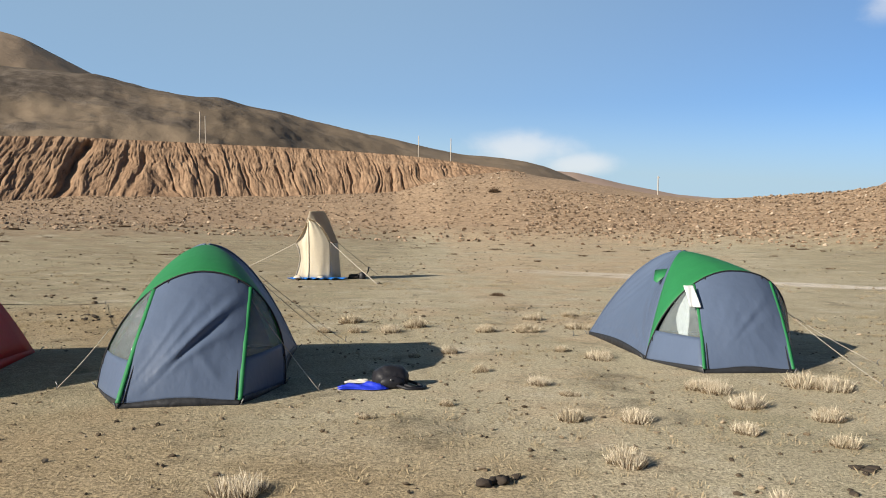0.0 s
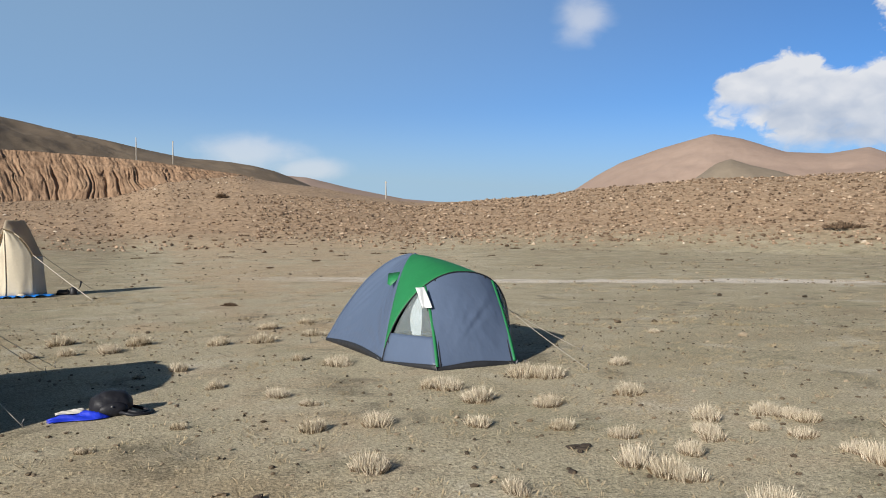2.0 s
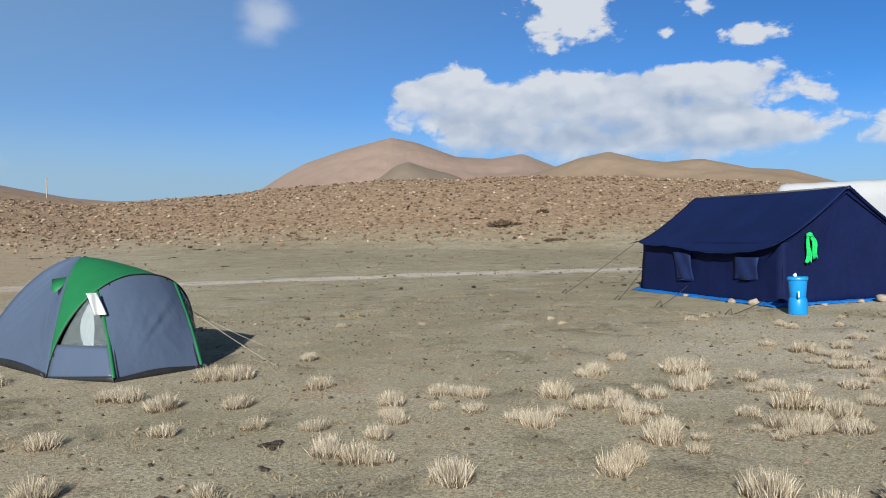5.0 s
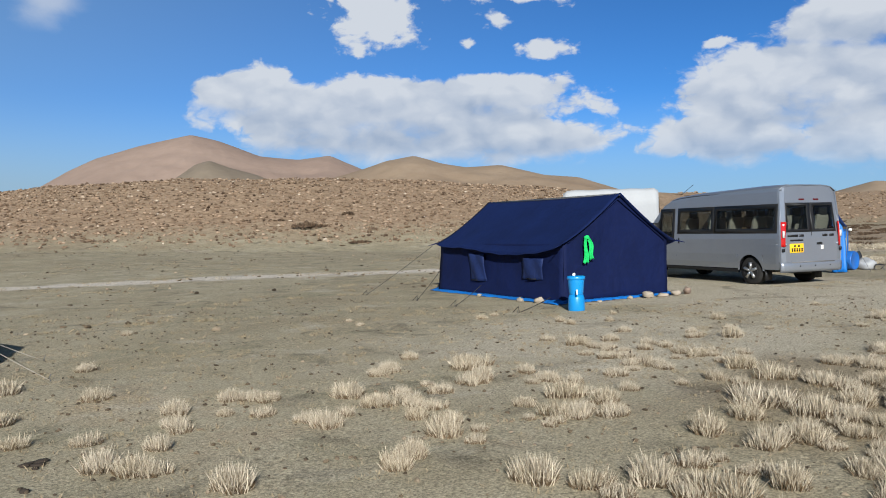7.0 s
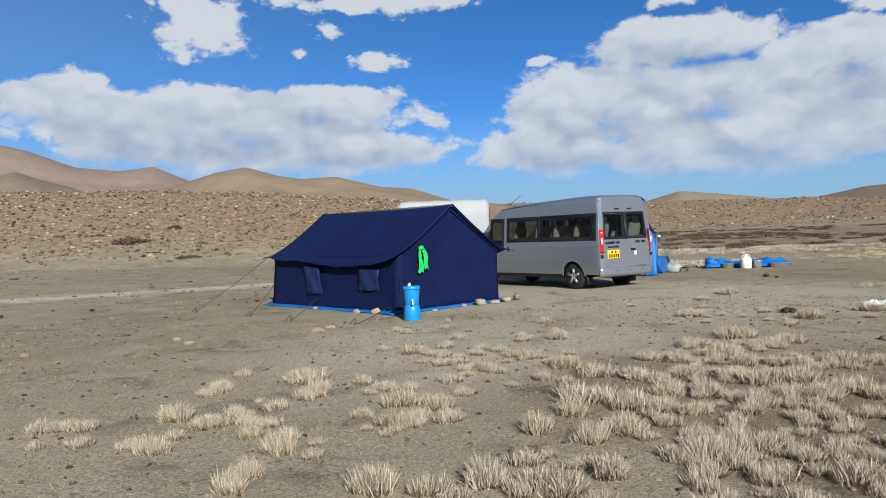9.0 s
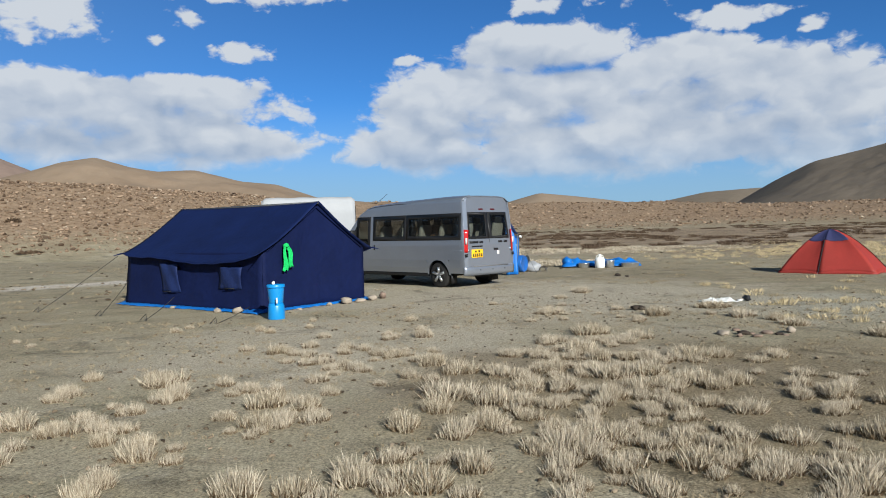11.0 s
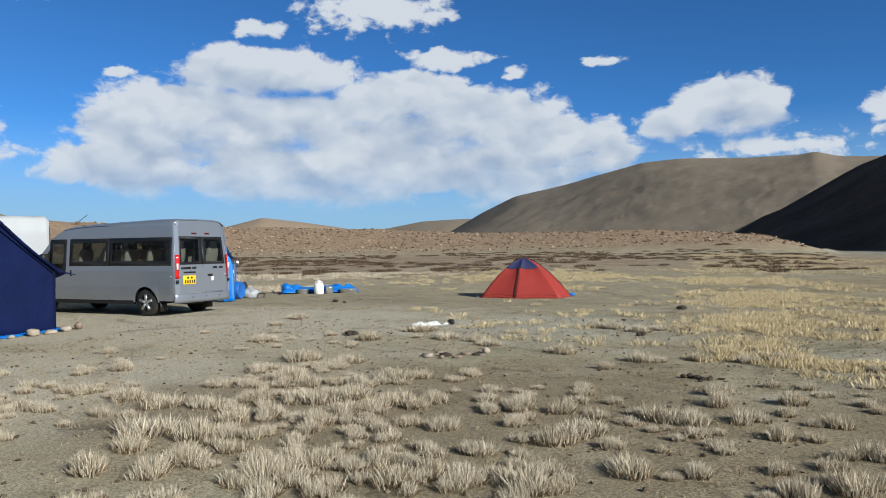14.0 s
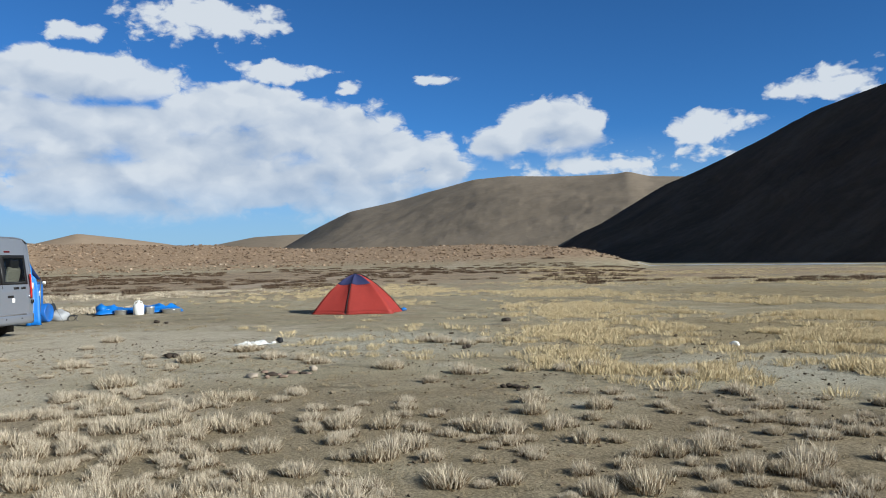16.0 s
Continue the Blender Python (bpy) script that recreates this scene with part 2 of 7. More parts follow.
def soil_material():
    """Sandy high plain: short grey-green turf, bare tan soil, pale salt, grit; brown gravel on the banks."""
    mat, nt, b = shader("sandy_soil", 0.95, 0, 0.15)
    p = world_pos(nt)
    big = tex_noise(nt, p, 0.06, 5, 0.55, 0.4)
    mid = tex_noise(nt, p, 0.55, 6, 0.62)
    fine = tex_noise(nt, p, 6.0, 6, 0.65)
    grit = tex_noise(nt, p, 22.0, 4, 0.75)
    tan, turf, pale = (0.365, 0.276, 0.180), (0.282, 0.242, 0.160), (0.50, 0.44, 0.36)
    sel = math_node(nt, "MULTIPLY_ADD", mid, 0.55, math_node(nt, "MULTIPLY", big, 0.45))
    sep = nt.nodes.new("ShaderNodeSeparateXYZ")
    nt.links.new(p, sep.inputs[0])
    # greener to the east and south of the camp, sandier north
    lean = math_node(nt, "MULTIPLY_ADD", math_node(nt, "MULTIPLY_ADD", sep.outputs[1], -0.40, sep.outputs[0]), 0.018, 0.0)
    lean = math_node(nt, "MINIMUM", math_node(nt, "MAXIMUM", lean, -0.12), 0.10)
    sel = math_node(nt, "ADD", sel, lean)
    # denser turf to the west
    west = math_node(nt, "MINIMUM", math_node(nt, "MAXIMUM", math_node(nt, "MULTIPLY_ADD", sep.outputs[0], -0.06, 0.06), 0.0), 0.30)
    sel = math_node(nt, "ADD", sel, west)
    base = ramp(nt, sel, [(0.36, tan), (0.47, (0.345, 0.302, 0.212)), (0.60, turf), (0.82, (0.168, 0.128, 0.078))])
    salt = ramp(nt, tex_noise(nt, p, 0.16, 5, 0.6, 0.3), [(0.63, (0, 0, 0)), (0.72, (1, 1, 1))])
    base = mix(nt, math_node(nt, "MULTIPLY", salt, 0.45), base, pale)
    moss = ramp(nt, tex_noise(nt, p, 0.5, 6, 0.6, 0.5), [(0.54, (0.0,) * 3), (0.66, (0.5,) * 3)])
    base = mix(nt, moss, base, (0.185, 0.176, 0.108))
    lichen = ramp(nt, tex_noise(nt, p, 0.75, 7, 0.68, 0.4), [(0.56, (0.0,) * 3), (0.68, (0.55,) * 3)])
    base = mix(nt, lichen, base, (0.46, 0.42, 0.345))
    base = mix(nt, ramp(nt, fine, [(0.35, (0.0,) * 3), (0.75, (0.55,) * 3)]), base, (0.38, 0.325, 0.232))
    # trodden bare ground round the camp, dark peaty soil among the tussocks
    def near(x, y, r):
        q = nt.nodes.new("ShaderNodeVectorMath")
        q.operation = "DISTANCE"
        nt.links.new(p, q.inputs[0])
        q.inputs[1].default_value = (x, y, 0)
        return math_node(nt, "MULTIPLY_ADD", q.outputs["Value"], -1.0 / r, math_node(nt, "MULTIPLY_ADD", mid, 1.6, 0.2))
    bare = math_node(nt, "MAXIMUM", near(17.5, 1.5, 8.0), near(10.5, 3.5, 5.0))
    base = mix(nt, ramp(nt, bare, [(0.1, (0.0,) * 3), (0.6, (0.6,) * 3)]), base, mix(nt, fine, (0.39, 0.34, 0.262), (0.57, 0.51, 0.41)))
    # brown turf by the western tents, darkened further for the lens's dim corners
    worn = math_node(nt, "MAXIMUM", math_node(nt, "MAXIMUM", near(-3.0, 4.6, 3.4), near(-0.6, 4.8, 2.2)), near(-6.0, 13.0, 5.0))
    base = mix(nt, ramp(nt, worn, [(0.1, (0.0,) * 3), (0.8, (0.8,) * 3)]), base, mix(nt, fine, (0.185, 0.135, 0.078), (0.36, 0.275, 0.165)))
    # grey salty turf before the meadow
    grey = math_node(nt, "MAXIMUM", near(8.0, -9.0, 3.6), near(15.0, -5.0, 4.0))
    base = mix(nt, ramp(nt, grey, [(0.1, (0.0,) * 3), (0.7, (0.62,) * 3)]), base, mix(nt, fine, (0.25, 0.235, 0.18), (0.50, 0.48, 0.40)))
    # dark soil between the clumps of the meadow, brown heath ground on the far flats
    sward = math_node(nt, "MAXIMUM", near(14.0, -13.5, 7.0), near(24.0, -27.0, 16.0))
    base = mix(nt, ramp(nt, sward, [(0.15, (0.0,) * 3), (0.7, (0.75,) * 3)]), base, mix(nt, mid, (0.15, 0.115, 0.068), (0.34, 0.27, 0.15)))
    flats = math_node(nt, "MAXIMUM", near(82.0, -12.0, 52.0), near(66.0, -52.0, 34.0))
    base = mix(nt, ramp(nt, flats, [(0.12, (0.0,) * 3), (0.55, (0.80,) * 3)]), base, mix(nt, ramp(nt, mid, [(0.40, (0.0,) * 3), (0.60, (1.0,) * 3)]), (0.175, 0.122, 0.082), (0.35, 0.262, 0.178)))
    # peaty soil, darkened further to paint in the shadow gaps between tussocks
    peat_and_gaps = math_node(nt, "MAXIMUM", math_node(nt, "MAXIMUM", near(7.5, -2.2, 4.6), near(4.5, -5.5, 4.0)), near(8.0, 0.6, 2.6))
    base = mix(nt, ramp(nt, peat_and_gaps, [(0.15, (0.0,) * 3), (0.6, (0.72,) * 3)]), base, mix(nt, fine, (0.130, 0.102, 0.064), (0.275, 0.216, 0.138)))
    # the dry stream bed, a pale broken strip
    d = math_node(nt, "MULTIPLY_ADD", sep.outputs[0], 0.58, math_node(nt, "MULTIPLY_ADD", sep.outputs[1], 0.81, -27.7))
    d = math_node(nt, "ADD", math_node(nt, "ABSOLUTE", math_node(nt, "ADD", d, math_node(nt, "MULTIPLY_ADD", tex_noise(nt, p, 0.12, 3), 5.0, -2.5))), math_node(nt, "MULTIPLY_ADD", mid, 2.4, -1.2))
    bed = ramp(nt, math_node(nt, "MULTIPLY", d, 0.25), [(0.20, (0.85,) * 3), (0.42, (0.0,) * 3)])
    bed = mix(nt, 1.0, bed, ramp(nt, math_node(nt, "MULTIPLY_ADD", sep.outputs[0], 0.05, math_node(nt, "MULTIPLY_ADD", mid, 0.5, -0.05)), [(0.28, (0.0,) * 3), (0.72, (1.0,) * 3)]), "MULTIPLY")
    gone = ramp(nt, math_node(nt, "MULTIPLY", sep.outputs[0], 0.01), [(0.28, (1.0,) * 3), (0.40, (0.25,) * 3)])
    base = mix(nt, mix(nt, 1.0, bed, gone, "MULTIPLY"), base, (0.56, 0.50, 0.43))
    dots = ramp(nt, grit, [(0.34, (0.66,) * 3), (0.47, (1.02,) * 3), (0.66, (1.26,) * 3)])
    base = mix(nt, 1.0, base, dots, "MULTIPLY")
    litter = ramp(nt, tex_noise(nt, p, 48.0, 3, 0.8), [(0.38, (0.62,) * 3), (0.5, (1.04,) * 3), (0.62, (1.38,) * 3)])
    base = mix(nt, 1.0, base, litter, "MULTIPLY")
    # dark soil streaks
    streak = ramp(nt, tex_noise(nt, p, 0.9, 7, 0.72, 0.6), [(0.33, (0.50,) * 3), (0.46, (1.0,) * 3)])
    base = mix(nt, 0.9, base, streak, "MULTIPLY")
    # gravel and brown earth on the rising banks
    h = math_node(nt, "MULTIPLY_ADD", sep.outputs[2], 0.55, math_node(nt, "MULTIPLY_ADD", mid, 1.6, -1.15), True)
    stony = ramp(nt, tex_noise(nt, p, 1.6, 8, 0.75), [(0.32, (0.14, 0.10, 0.066)), (0.5, (0.285, 0.20, 0.13)), (0.68, (0.40, 0.30, 0.21))])
    base = mix(nt, h, base, stony)
    nt.links.new(base, b.inputs["Base Color"])
    bump(nt, b, mix(nt, 0.7, fine, grit), 0.9, 0.024)
    return mat


def slope_material(name, dark, mid, light, scale, relief=1.0, vein=0.0):
    mat, nt, b = shader(name, 0.95, 0, 0.1)
    p = world_pos(nt)
    a = tex_noise(nt, p, scale, 8, 0.6, 0.3)
    f = tex_noise(nt, p, scale * 11, 6, 0.7)
    n = math_node(nt, "MULTIPLY_ADD", f, 0.4, math_node(nt, "MULTIPLY", a, 0.6))
    nt.links.new(ramp(nt, n, [(0.34, dark), (0.5, mid), (0.66, light)]), b.inputs["Base Color"])
    bump(nt, b, n, 0.8, relief)
    return mat


M_SOIL = soil_material()
M_CLIFF = slope_material("eroded_clay", (0.15, 0.092, 0.058), (0.235, 0.152, 0.097), (0.315, 0.215, 0.142), 0.5, 0.25)


def scree_ridge_material():
    """Brown scree with bare dark rock breaking out high on the ridge."""
    mat, nt, b = shader("dark_scree", 0.95, 0, 0.1)
    p = world_pos(nt)
    sep = nt.nodes.new("ShaderNodeSeparateXYZ")
    nt.links.new(p, sep.inputs[0])
    f = tex_noise(nt, p, 0.05, 8, 0.6)
    wide = tex_noise(nt, p, 0.010, 4, 0.5)
    base = ramp(nt, math_node(nt, "MULTIPLY_ADD", f, 0.35, math_node(nt, "MULTIPLY", wide, 0.65)), [(0.34, (0.145, 0.112, 0.080)), (0.5, (0.18, 0.138, 0.098)), (0.66, (0.215, 0.166, 0.118))])
    # bare rock: much of the western crest, scattered outcrops farther east
    west = math_node(nt, "MULTIPLY_ADD", sep.outputs[0], -0.0013, -0.10, True)
    high = math_node(nt, "MULTIPLY_ADD", sep.outputs[2], 0.0030, -0.16)
    rock = math_node(nt, "ADD", math_node(nt, "ADD", west, high), tex_noise(nt, p, 0.022, 7, 0.66))
    crag = tex_noise(nt, p, 0.10, 9, 0.7)
    stone = ramp(nt, crag, [(0.36, (0.040, 0.034, 0.031)), (0.5, (0.082, 0.068, 0.058)), (0.66, (0.15, 0.128, 0.11))])
    bare = ramp(nt, rock, [(0.64, (0.0,) * 3), (0.76, (0.70,) * 3)])
    base = mix(nt, bare, base, stone)
    nt.links.new(base, b.inputs["Base Color"])
    bump(nt, b, mix(nt, bare, f, crag), 0.6, 2.2)
    return mat


M_DARKHILL = scree_ridge_material()
# distance haze is put into this colour: scree greyed towards pink
M_PINKHILL = slope_material("hazy_pink_scree", (0.265, 0.192, 0.155), (0.302, 0.222, 0.178), (0.335, 0.25, 0.203), 0.004, 3.0)
M_TANHILL = slope_material("tan_hillside", (0.262, 0.190, 0.130), (0.288, 0.216, 0.152), (0.325, 0.250, 0.180), 0.006, 3.0)
M_GREYHILL = slope_material("grey_brown_hillside", (0.175, 0.142, 0.108), (0.215, 0.175, 0.132), (0.26, 0.212, 0.162), 0.006, 3.0)
# brown rock, its colour darkened as well to deepen the slope's shade
M_SHADEHILL = slope_material("shade_darkened_rock", (0.054, 0.037, 0.028), (0.085, 0.060, 0.044), (0.135, 0.098, 0.073), 0.02, 5.0)

# ---- the land ----
# by azimuth (degrees, left of the first view positive): distance and height angle of the slope's foot, of its crest
SLOPES_WEST = [(60, 80, 0.7, 138, 1.8), (30, 80, 0.69, 138, 1.8), (24, 78, 0.5, 138, 2.25), (12, 75, -0.03, 138, 2.5), (3.5, 70, -0.57, 136, 3.0),
               (0, 68, -0.6, 134, 4.1), (-5, 68, -0.5, 132, 4.6), (-9, 66, -0.6, 125, 4.0), (-13, 64, -0.75, 118, 3.3),
               (-17.7, 62, -0.85, 112, 2.62), (-24, 60, -0.9, 104, 2.76), (-30, 58, -1.0, 98, 3.25), (-38, 56, -1.2, 94, 3.88)]
SLOPES_EAST = [(-46, 54, -1.5, 92, 3.85), (-55, 54, -1.6, 95, 3.6), (-63, 56, -1.5, 100, 3.0), (-68, 60, -1.4, 112, 2.5),
               (-74, 75, -1.1, 135, 2.15), (-84, 135, -0.3, 188, 1.87), (-95, 135, -0.25, 183, 1.55), (-103, 133, -0.2, 175, 1.2),
               (-116, 125, -0.3, 160, 1.24), (-120, 122, -0.35, 155, 1.07), (-122.5, 122, -0.42, 150, 0.75),
               (-125, 122, -0.5, 145, 0.05), (-127, 125, -0.62, 150, -0.55), (-145, 120, -0.66, 150, -0.58), (-175, 120, -0.66, 150, -0.58)]
_S = np.array(sorted(SLOPES_WEST + SLOPES_EAST))
EYE = 1.6


_LATTICE = {}


def lattice(octaves, seed):
    if (octaves, seed) not in _LATTICE:
        rng = np.random.RandomState(seed)
        _LATTICE[octaves, seed] = [rng.rand(256, 256) * 2 - 1 for _ in range(octaves)]
    return _LATTICE[octaves, seed]


def fbm2(x, y, octaves=4, seed=0):
    """Smooth value noise on arrays, about -1 to 1."""
    total, amp, norm = np.zeros(np.broadcast(x, y).shape), 1.0, 0.0
    for g in lattice(octaves, seed):
        xi, yi = np.floor(x).astype(int), np.floor(y).astype(int)
        fx, fy = x - xi, y - yi
        fx, fy = fx * fx * (3 - 2 * fx), fy * fy * (3 - 2 * fy)
        a, b_ = g[xi % 256, yi % 256], g[(xi + 1) % 256, yi % 256]
        c, d = g[xi % 256, (yi + 1) % 256], g[(xi + 1) % 256, (yi + 1) % 256]
        total = total + amp * ((a * (1 - fx) + b_ * fx) * (1 - fy) + (c * (1 - fx) + d * fx) * fy)
        norm += amp
        amp *= 0.5
        x, y = x * 2.03 + 17.3, y * 2.03 + 5.1
    return total / norm


def land(x, y):
    """Height of the ground."""
    x, y = np.asarray(x, float), np.asarray(y, float)
    r = np.hypot(x, y) + 1e-6
    az = np.degrees(np.arctan2(-x, y))
    az = np.where(az > 60, np.where(az > 120, -175, 60), az)
    cols = [np.interp(az, _S[:, 0], _S[:, i]) for i in range(1, 5)]
    r1, z1 = cols[0], EYE + cols[0] * np.tan(np.radians(cols[1]))
    r2, z2 = cols[2], EYE + cols[2] * np.tan(np.radians(cols[3]))
    s0 = np.clip((r - 32) / (r1 - 32), 0, 1)
    s1 = np.clip((r - r1) / (r2 - r1), 0, 1)
    z = z1 * s0 ** 1.5 + (z2 - z1) * (0.55 * s1 + 0.45 * s1 * s1 * (3 - 2 * s1))
    past = np.clip(r - r2, 0, None)
    z = z - np.where(z2 > 1, 0.012 * np.minimum(past, 400), 0)
    rough = np.clip((r - 3) / 25, 0, 1)
    up = np.clip((z - 0.6) / 3, 0, 1)
    z = z + fbm2(x * 0.12, y * 0.12, 3, 3) * (0.05 * rough + 0.25 * up * np.clip(1 - past / 20, 0, 1))
    z = z + fbm2(x * 0.9, y * 0.9, 3, 5) * (0.018 + 0.10 * up)
    return z


def height_at(x, y):
    return float(land(np.array([x]), np.array([y]))[0])


def grid_mesh(name, verts, nu, nv, mat, closed=False, smooth=True):
    """A mesh from an array of nu x nv points."""
    me = bpy.data.meshes.new(name)
    i = np.arange(nu * nv).reshape(nu, nv)
    if closed:
        i = np.vstack([i, i[:1]])
    q = np.stack([i[:-1, :-1], i[1:, :-1], i[1:, 1:], i[:-1, 1:]], -1).reshape(-1, 4)
    me.from_pydata(verts.reshape(-1, 3).tolist(), [], q.tolist())
    if smooth:
        me.polygons.foreach_set("use_smooth", np.ones(len(me.polygons), bool))
    me.materials.append(mat)
    me.update()
    return me


def build_ground():
    fine = np.arange(-150, 38, 0.22)
    coarse = np.arange(38, 210, 2.5)
    azs = np.radians(np.concatenate([fine, coarse]))
    rs = np.concatenate([[0.02], np.geomspace(0.6, 40, 120), np.geomspace(41, 230, 130)[0:], [300, 450, 800, 1500, 3000, 4800]])
    A, Rr = np.meshgrid(azs, rs, indexing="ij")
    X, Y = -np.sin(A) * Rr, np.cos(A) * Rr
    Zz = land(X, Y)
    me = grid_mesh("ground", np.stack([X, Y, Zz], -1)[:, ::-1], len(azs), len(rs), M_SOIL, closed=True)
    tagged(new("ground", me), "dry sandy high plain with short turf and stony banks", "ground", kind="structure")


def hill(name, label, pts, mat, foot=0.55, back=1.5, bulge=0.5, rough=0.03, seed=1, nu=260, nv=70, sink=3.0):
    """A hill from its skyline: azimuth, height angle, distance of the crest; its foot nearer by the share foot."""
    pts = np.array(sorted(pts))
    az = np.linspace(pts[0, 0], pts[-1, 0], nu)
    # a smooth skyline through the points
    el = np.interp(az, pts[:, 0], pts[:, 1])
    k = np.hanning(9) / np.hanning(9).sum()
    el = np.convolve(np.pad(el, 4, mode="edge"), k, "valid")
    rc = np.interp(az, pts[:, 0], pts[:, 2])
    zc = EYE + rc * np.tan(np.radians(el))
    v = np.linspace(0, 1.6, nv)
    V, AZ = np.meshgrid(v, np.radians(az))
    wide = np.hanning(61) / np.hanning(61).sum()
    soft_z = np.convolve(np.pad(zc, 30, mode="edge"), wide, "valid")[:, None]
    w = np.clip((V - 0.55) / 0.42, 0, 1)
    w = w * w * (3 - 2 * w)
    RC, ZC = rc[:, None], soft_z * (1 - w) + zc[:, None] * w
    up = np.clip(V, 0, 1)
    rr = np.where(V <= 1, RC * (foot + (1 - foot) * V), RC * (1 + (back - 1) * (V - 1) / 0.6))
    prof = np.where(V <= 1, bulge * up + (1 - bulge) * up * up * (3 - 2 * up), 1 - (np.clip(V - 1, 0, None) / 0.6) ** 1.2)
    Zz = -sink + (ZC + sink) * prof
    X, Y = -np.sin(AZ) * rr, np.cos(AZ) * rr
    size = float(np.mean(rc))
    n = fbm2(X / size * 9, Y / size * 9, 6, seed)
    ridged = 1 - np.abs(fbm2(X / size * 14, Y / size * 14, 5, seed + 7)) * 2.2
    bell = np.clip(np.sin(np.clip(V, 0, 1) * math.pi), 0, 1)
    Zz = Zz + (n * 0.6 + ridged * 0.4) * rough * (ZC + sink) * 4 * bell + n * rough * 0.5 * ZC * np.clip(V, 0, 1)
    me = grid_mesh(name, np.stack([X, Y, Zz], -1)[:, ::-1], nu, nv, mat)
    return tagged(new(name, me), label, "hill", kind="structure")


def build_hills():
    hill("hill_1", "tall brown mountain slope behind the dark ridge", [(60, 12, 1500), (40, 13.2, 1500), (30, 12.46, 1500), (28.7, 12.2, 1500), (26.7, 11.3, 1500), (24.7, 10.4, 1500), (20, 8.5, 1500), (15, 6, 1500)], M_TANHILL, rough=0.008, seed=2)
    hill("hill_2", "dark scree ridge with rocky outcrops falling to the east",
         [(60, 9.5, 520), (40, 10.2, 560), (30, 10.31, 600), (24.3, 10.24, 600), (21, 9.57, 600), (18.5, 9.3, 600), (16.2, 9.43, 620), (14.3, 8.9, 640), (12.3, 8.64, 660), (10.6, 8.18, 680), (8.6, 7.76, 700),
          (6.1, 7.22, 720), (3.6, 6.86, 740), (1.1, 6.28, 760), (-1.4, 5.77, 790), (-4, 5.57, 810), (-6, 5.29, 830), (-7.7, 4.83, 850), (-9.8, 4.0, 870), (-13, 2.2, 900)], M_DARKHILL, foot=0.4, rough=0.020, seed=3, nu=360, nv=90)
    hill("hill_3", "faint pink distant mountain slope", [(2, 5.0, 2600), (-4.8, 4.95, 2600), (-9.8, 4.5, 2600), (-13, 3.7, 2600), (-16.9, 2.9, 2600), (-22, 2.4, 2600), (-27, 2.2, 2600)], M_PINKHILL, rough=0.01, seed=4)
    hill("hill_4", "smooth pink-brown scree mountain with a rounded top",
         [(-27, 2.0, 1900), (-29.5, 3.36, 1900), (-31.2, 4.41, 1900), (-32.9, 5.28, 1900), (-35.5, 6.13, 1900), (-37.6, 6.65, 1900), (-39.1, 7.0, 1900), (-40.9, 6.6, 1900), (-43.8, 5.5, 1900), (-46.5, 5.25, 1900), (-48.8, 5.55, 1900), (-51, 4.6, 1900), (-54, 3.0, 1900)], M_PINKHILL, foot=0.6, rough=0.02, seed=5)
    hill("hill_5", "small dark brown knoll before the pink mountain", [(-36, 2.5, 900), (-37.9, 3.9, 900), (-39.3, 4.9, 900), (-40.3, 5.2, 900), (-41.5, 4.75, 900), (-43.5, 4.2, 900), (-46, 3.2, 900)], M_GREYHILL, foot=0.75, rough=0.02, seed=6, nu=120, nv=50)
    hill("hill_6", "tan rounded hills with shallow hollows",
         [(-46, 2.6, 1000), (-49, 3.9, 1000), (-51, 4.47, 1000), (-52.9, 5.1, 1000), (-55, 5.45, 1000), (-57, 4.85, 1000), (-58.9, 4.5, 1000), (-61.5, 4.6, 1000), (-64.6, 3.8, 1000), (-67.1, 3.55, 1000), (-69.9, 2.6, 1000), (-74, 1.2, 1000)], M_TANHILL, foot=0.6, rough=0.03, seed=7)
    hill("hill_7", "low distant brown hill", [(-80, 0.9, 1500), (-84.1, 1.9, 1500), (-86.4, 2.5, 1500), (-88.9, 2.2, 1500), (-92, 1.75, 1500), (-95, 1.2, 1500)], M_TANHILL, foot=0.8, rough=0.02, seed=8, nu=120, nv=40)
    hill("hill_8", "low distant grey-brown hill", [(-92, 1.0, 1400), (-95.2, 1.6, 1400), (-98.1, 2.16, 1400), (-101.4, 2.3, 1400), (-106, 2.3, 1400)], M_GREYHILL, foot=0.8, rough=0.02, seed=9, nu=120, nv=40)
    hill("hill_9", "broad grey-brown mountain flank in raking light",
         [(-98, -0.2, 1300), (-100.1, 1.3, 1280), (-102.5, 2.7, 1240), (-105, 3.9, 1190), (-108.4, 4.6, 1130), (-110.9, 5.28, 1080), (-114.3, 6.12, 1020), (-116.9, 6.3, 980), (-121, 6.15, 920), (-124.7, 6.16, 870), (-125.5, 6.32, 860), (-127, 5.88, 850), (-132, 5.6, 800), (-140, 5.0, 760)], M_GREYHILL, foot=0.55, bulge=0.8, rough=0.014, seed=10)
    # shaded by its own shape; the dark rock colour adds to that shade
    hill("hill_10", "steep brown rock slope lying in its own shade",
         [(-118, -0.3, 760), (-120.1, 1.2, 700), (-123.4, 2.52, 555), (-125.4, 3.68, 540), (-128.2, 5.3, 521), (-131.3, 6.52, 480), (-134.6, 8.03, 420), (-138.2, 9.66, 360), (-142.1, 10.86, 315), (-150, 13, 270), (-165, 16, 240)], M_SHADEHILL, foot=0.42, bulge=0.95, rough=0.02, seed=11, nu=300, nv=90)


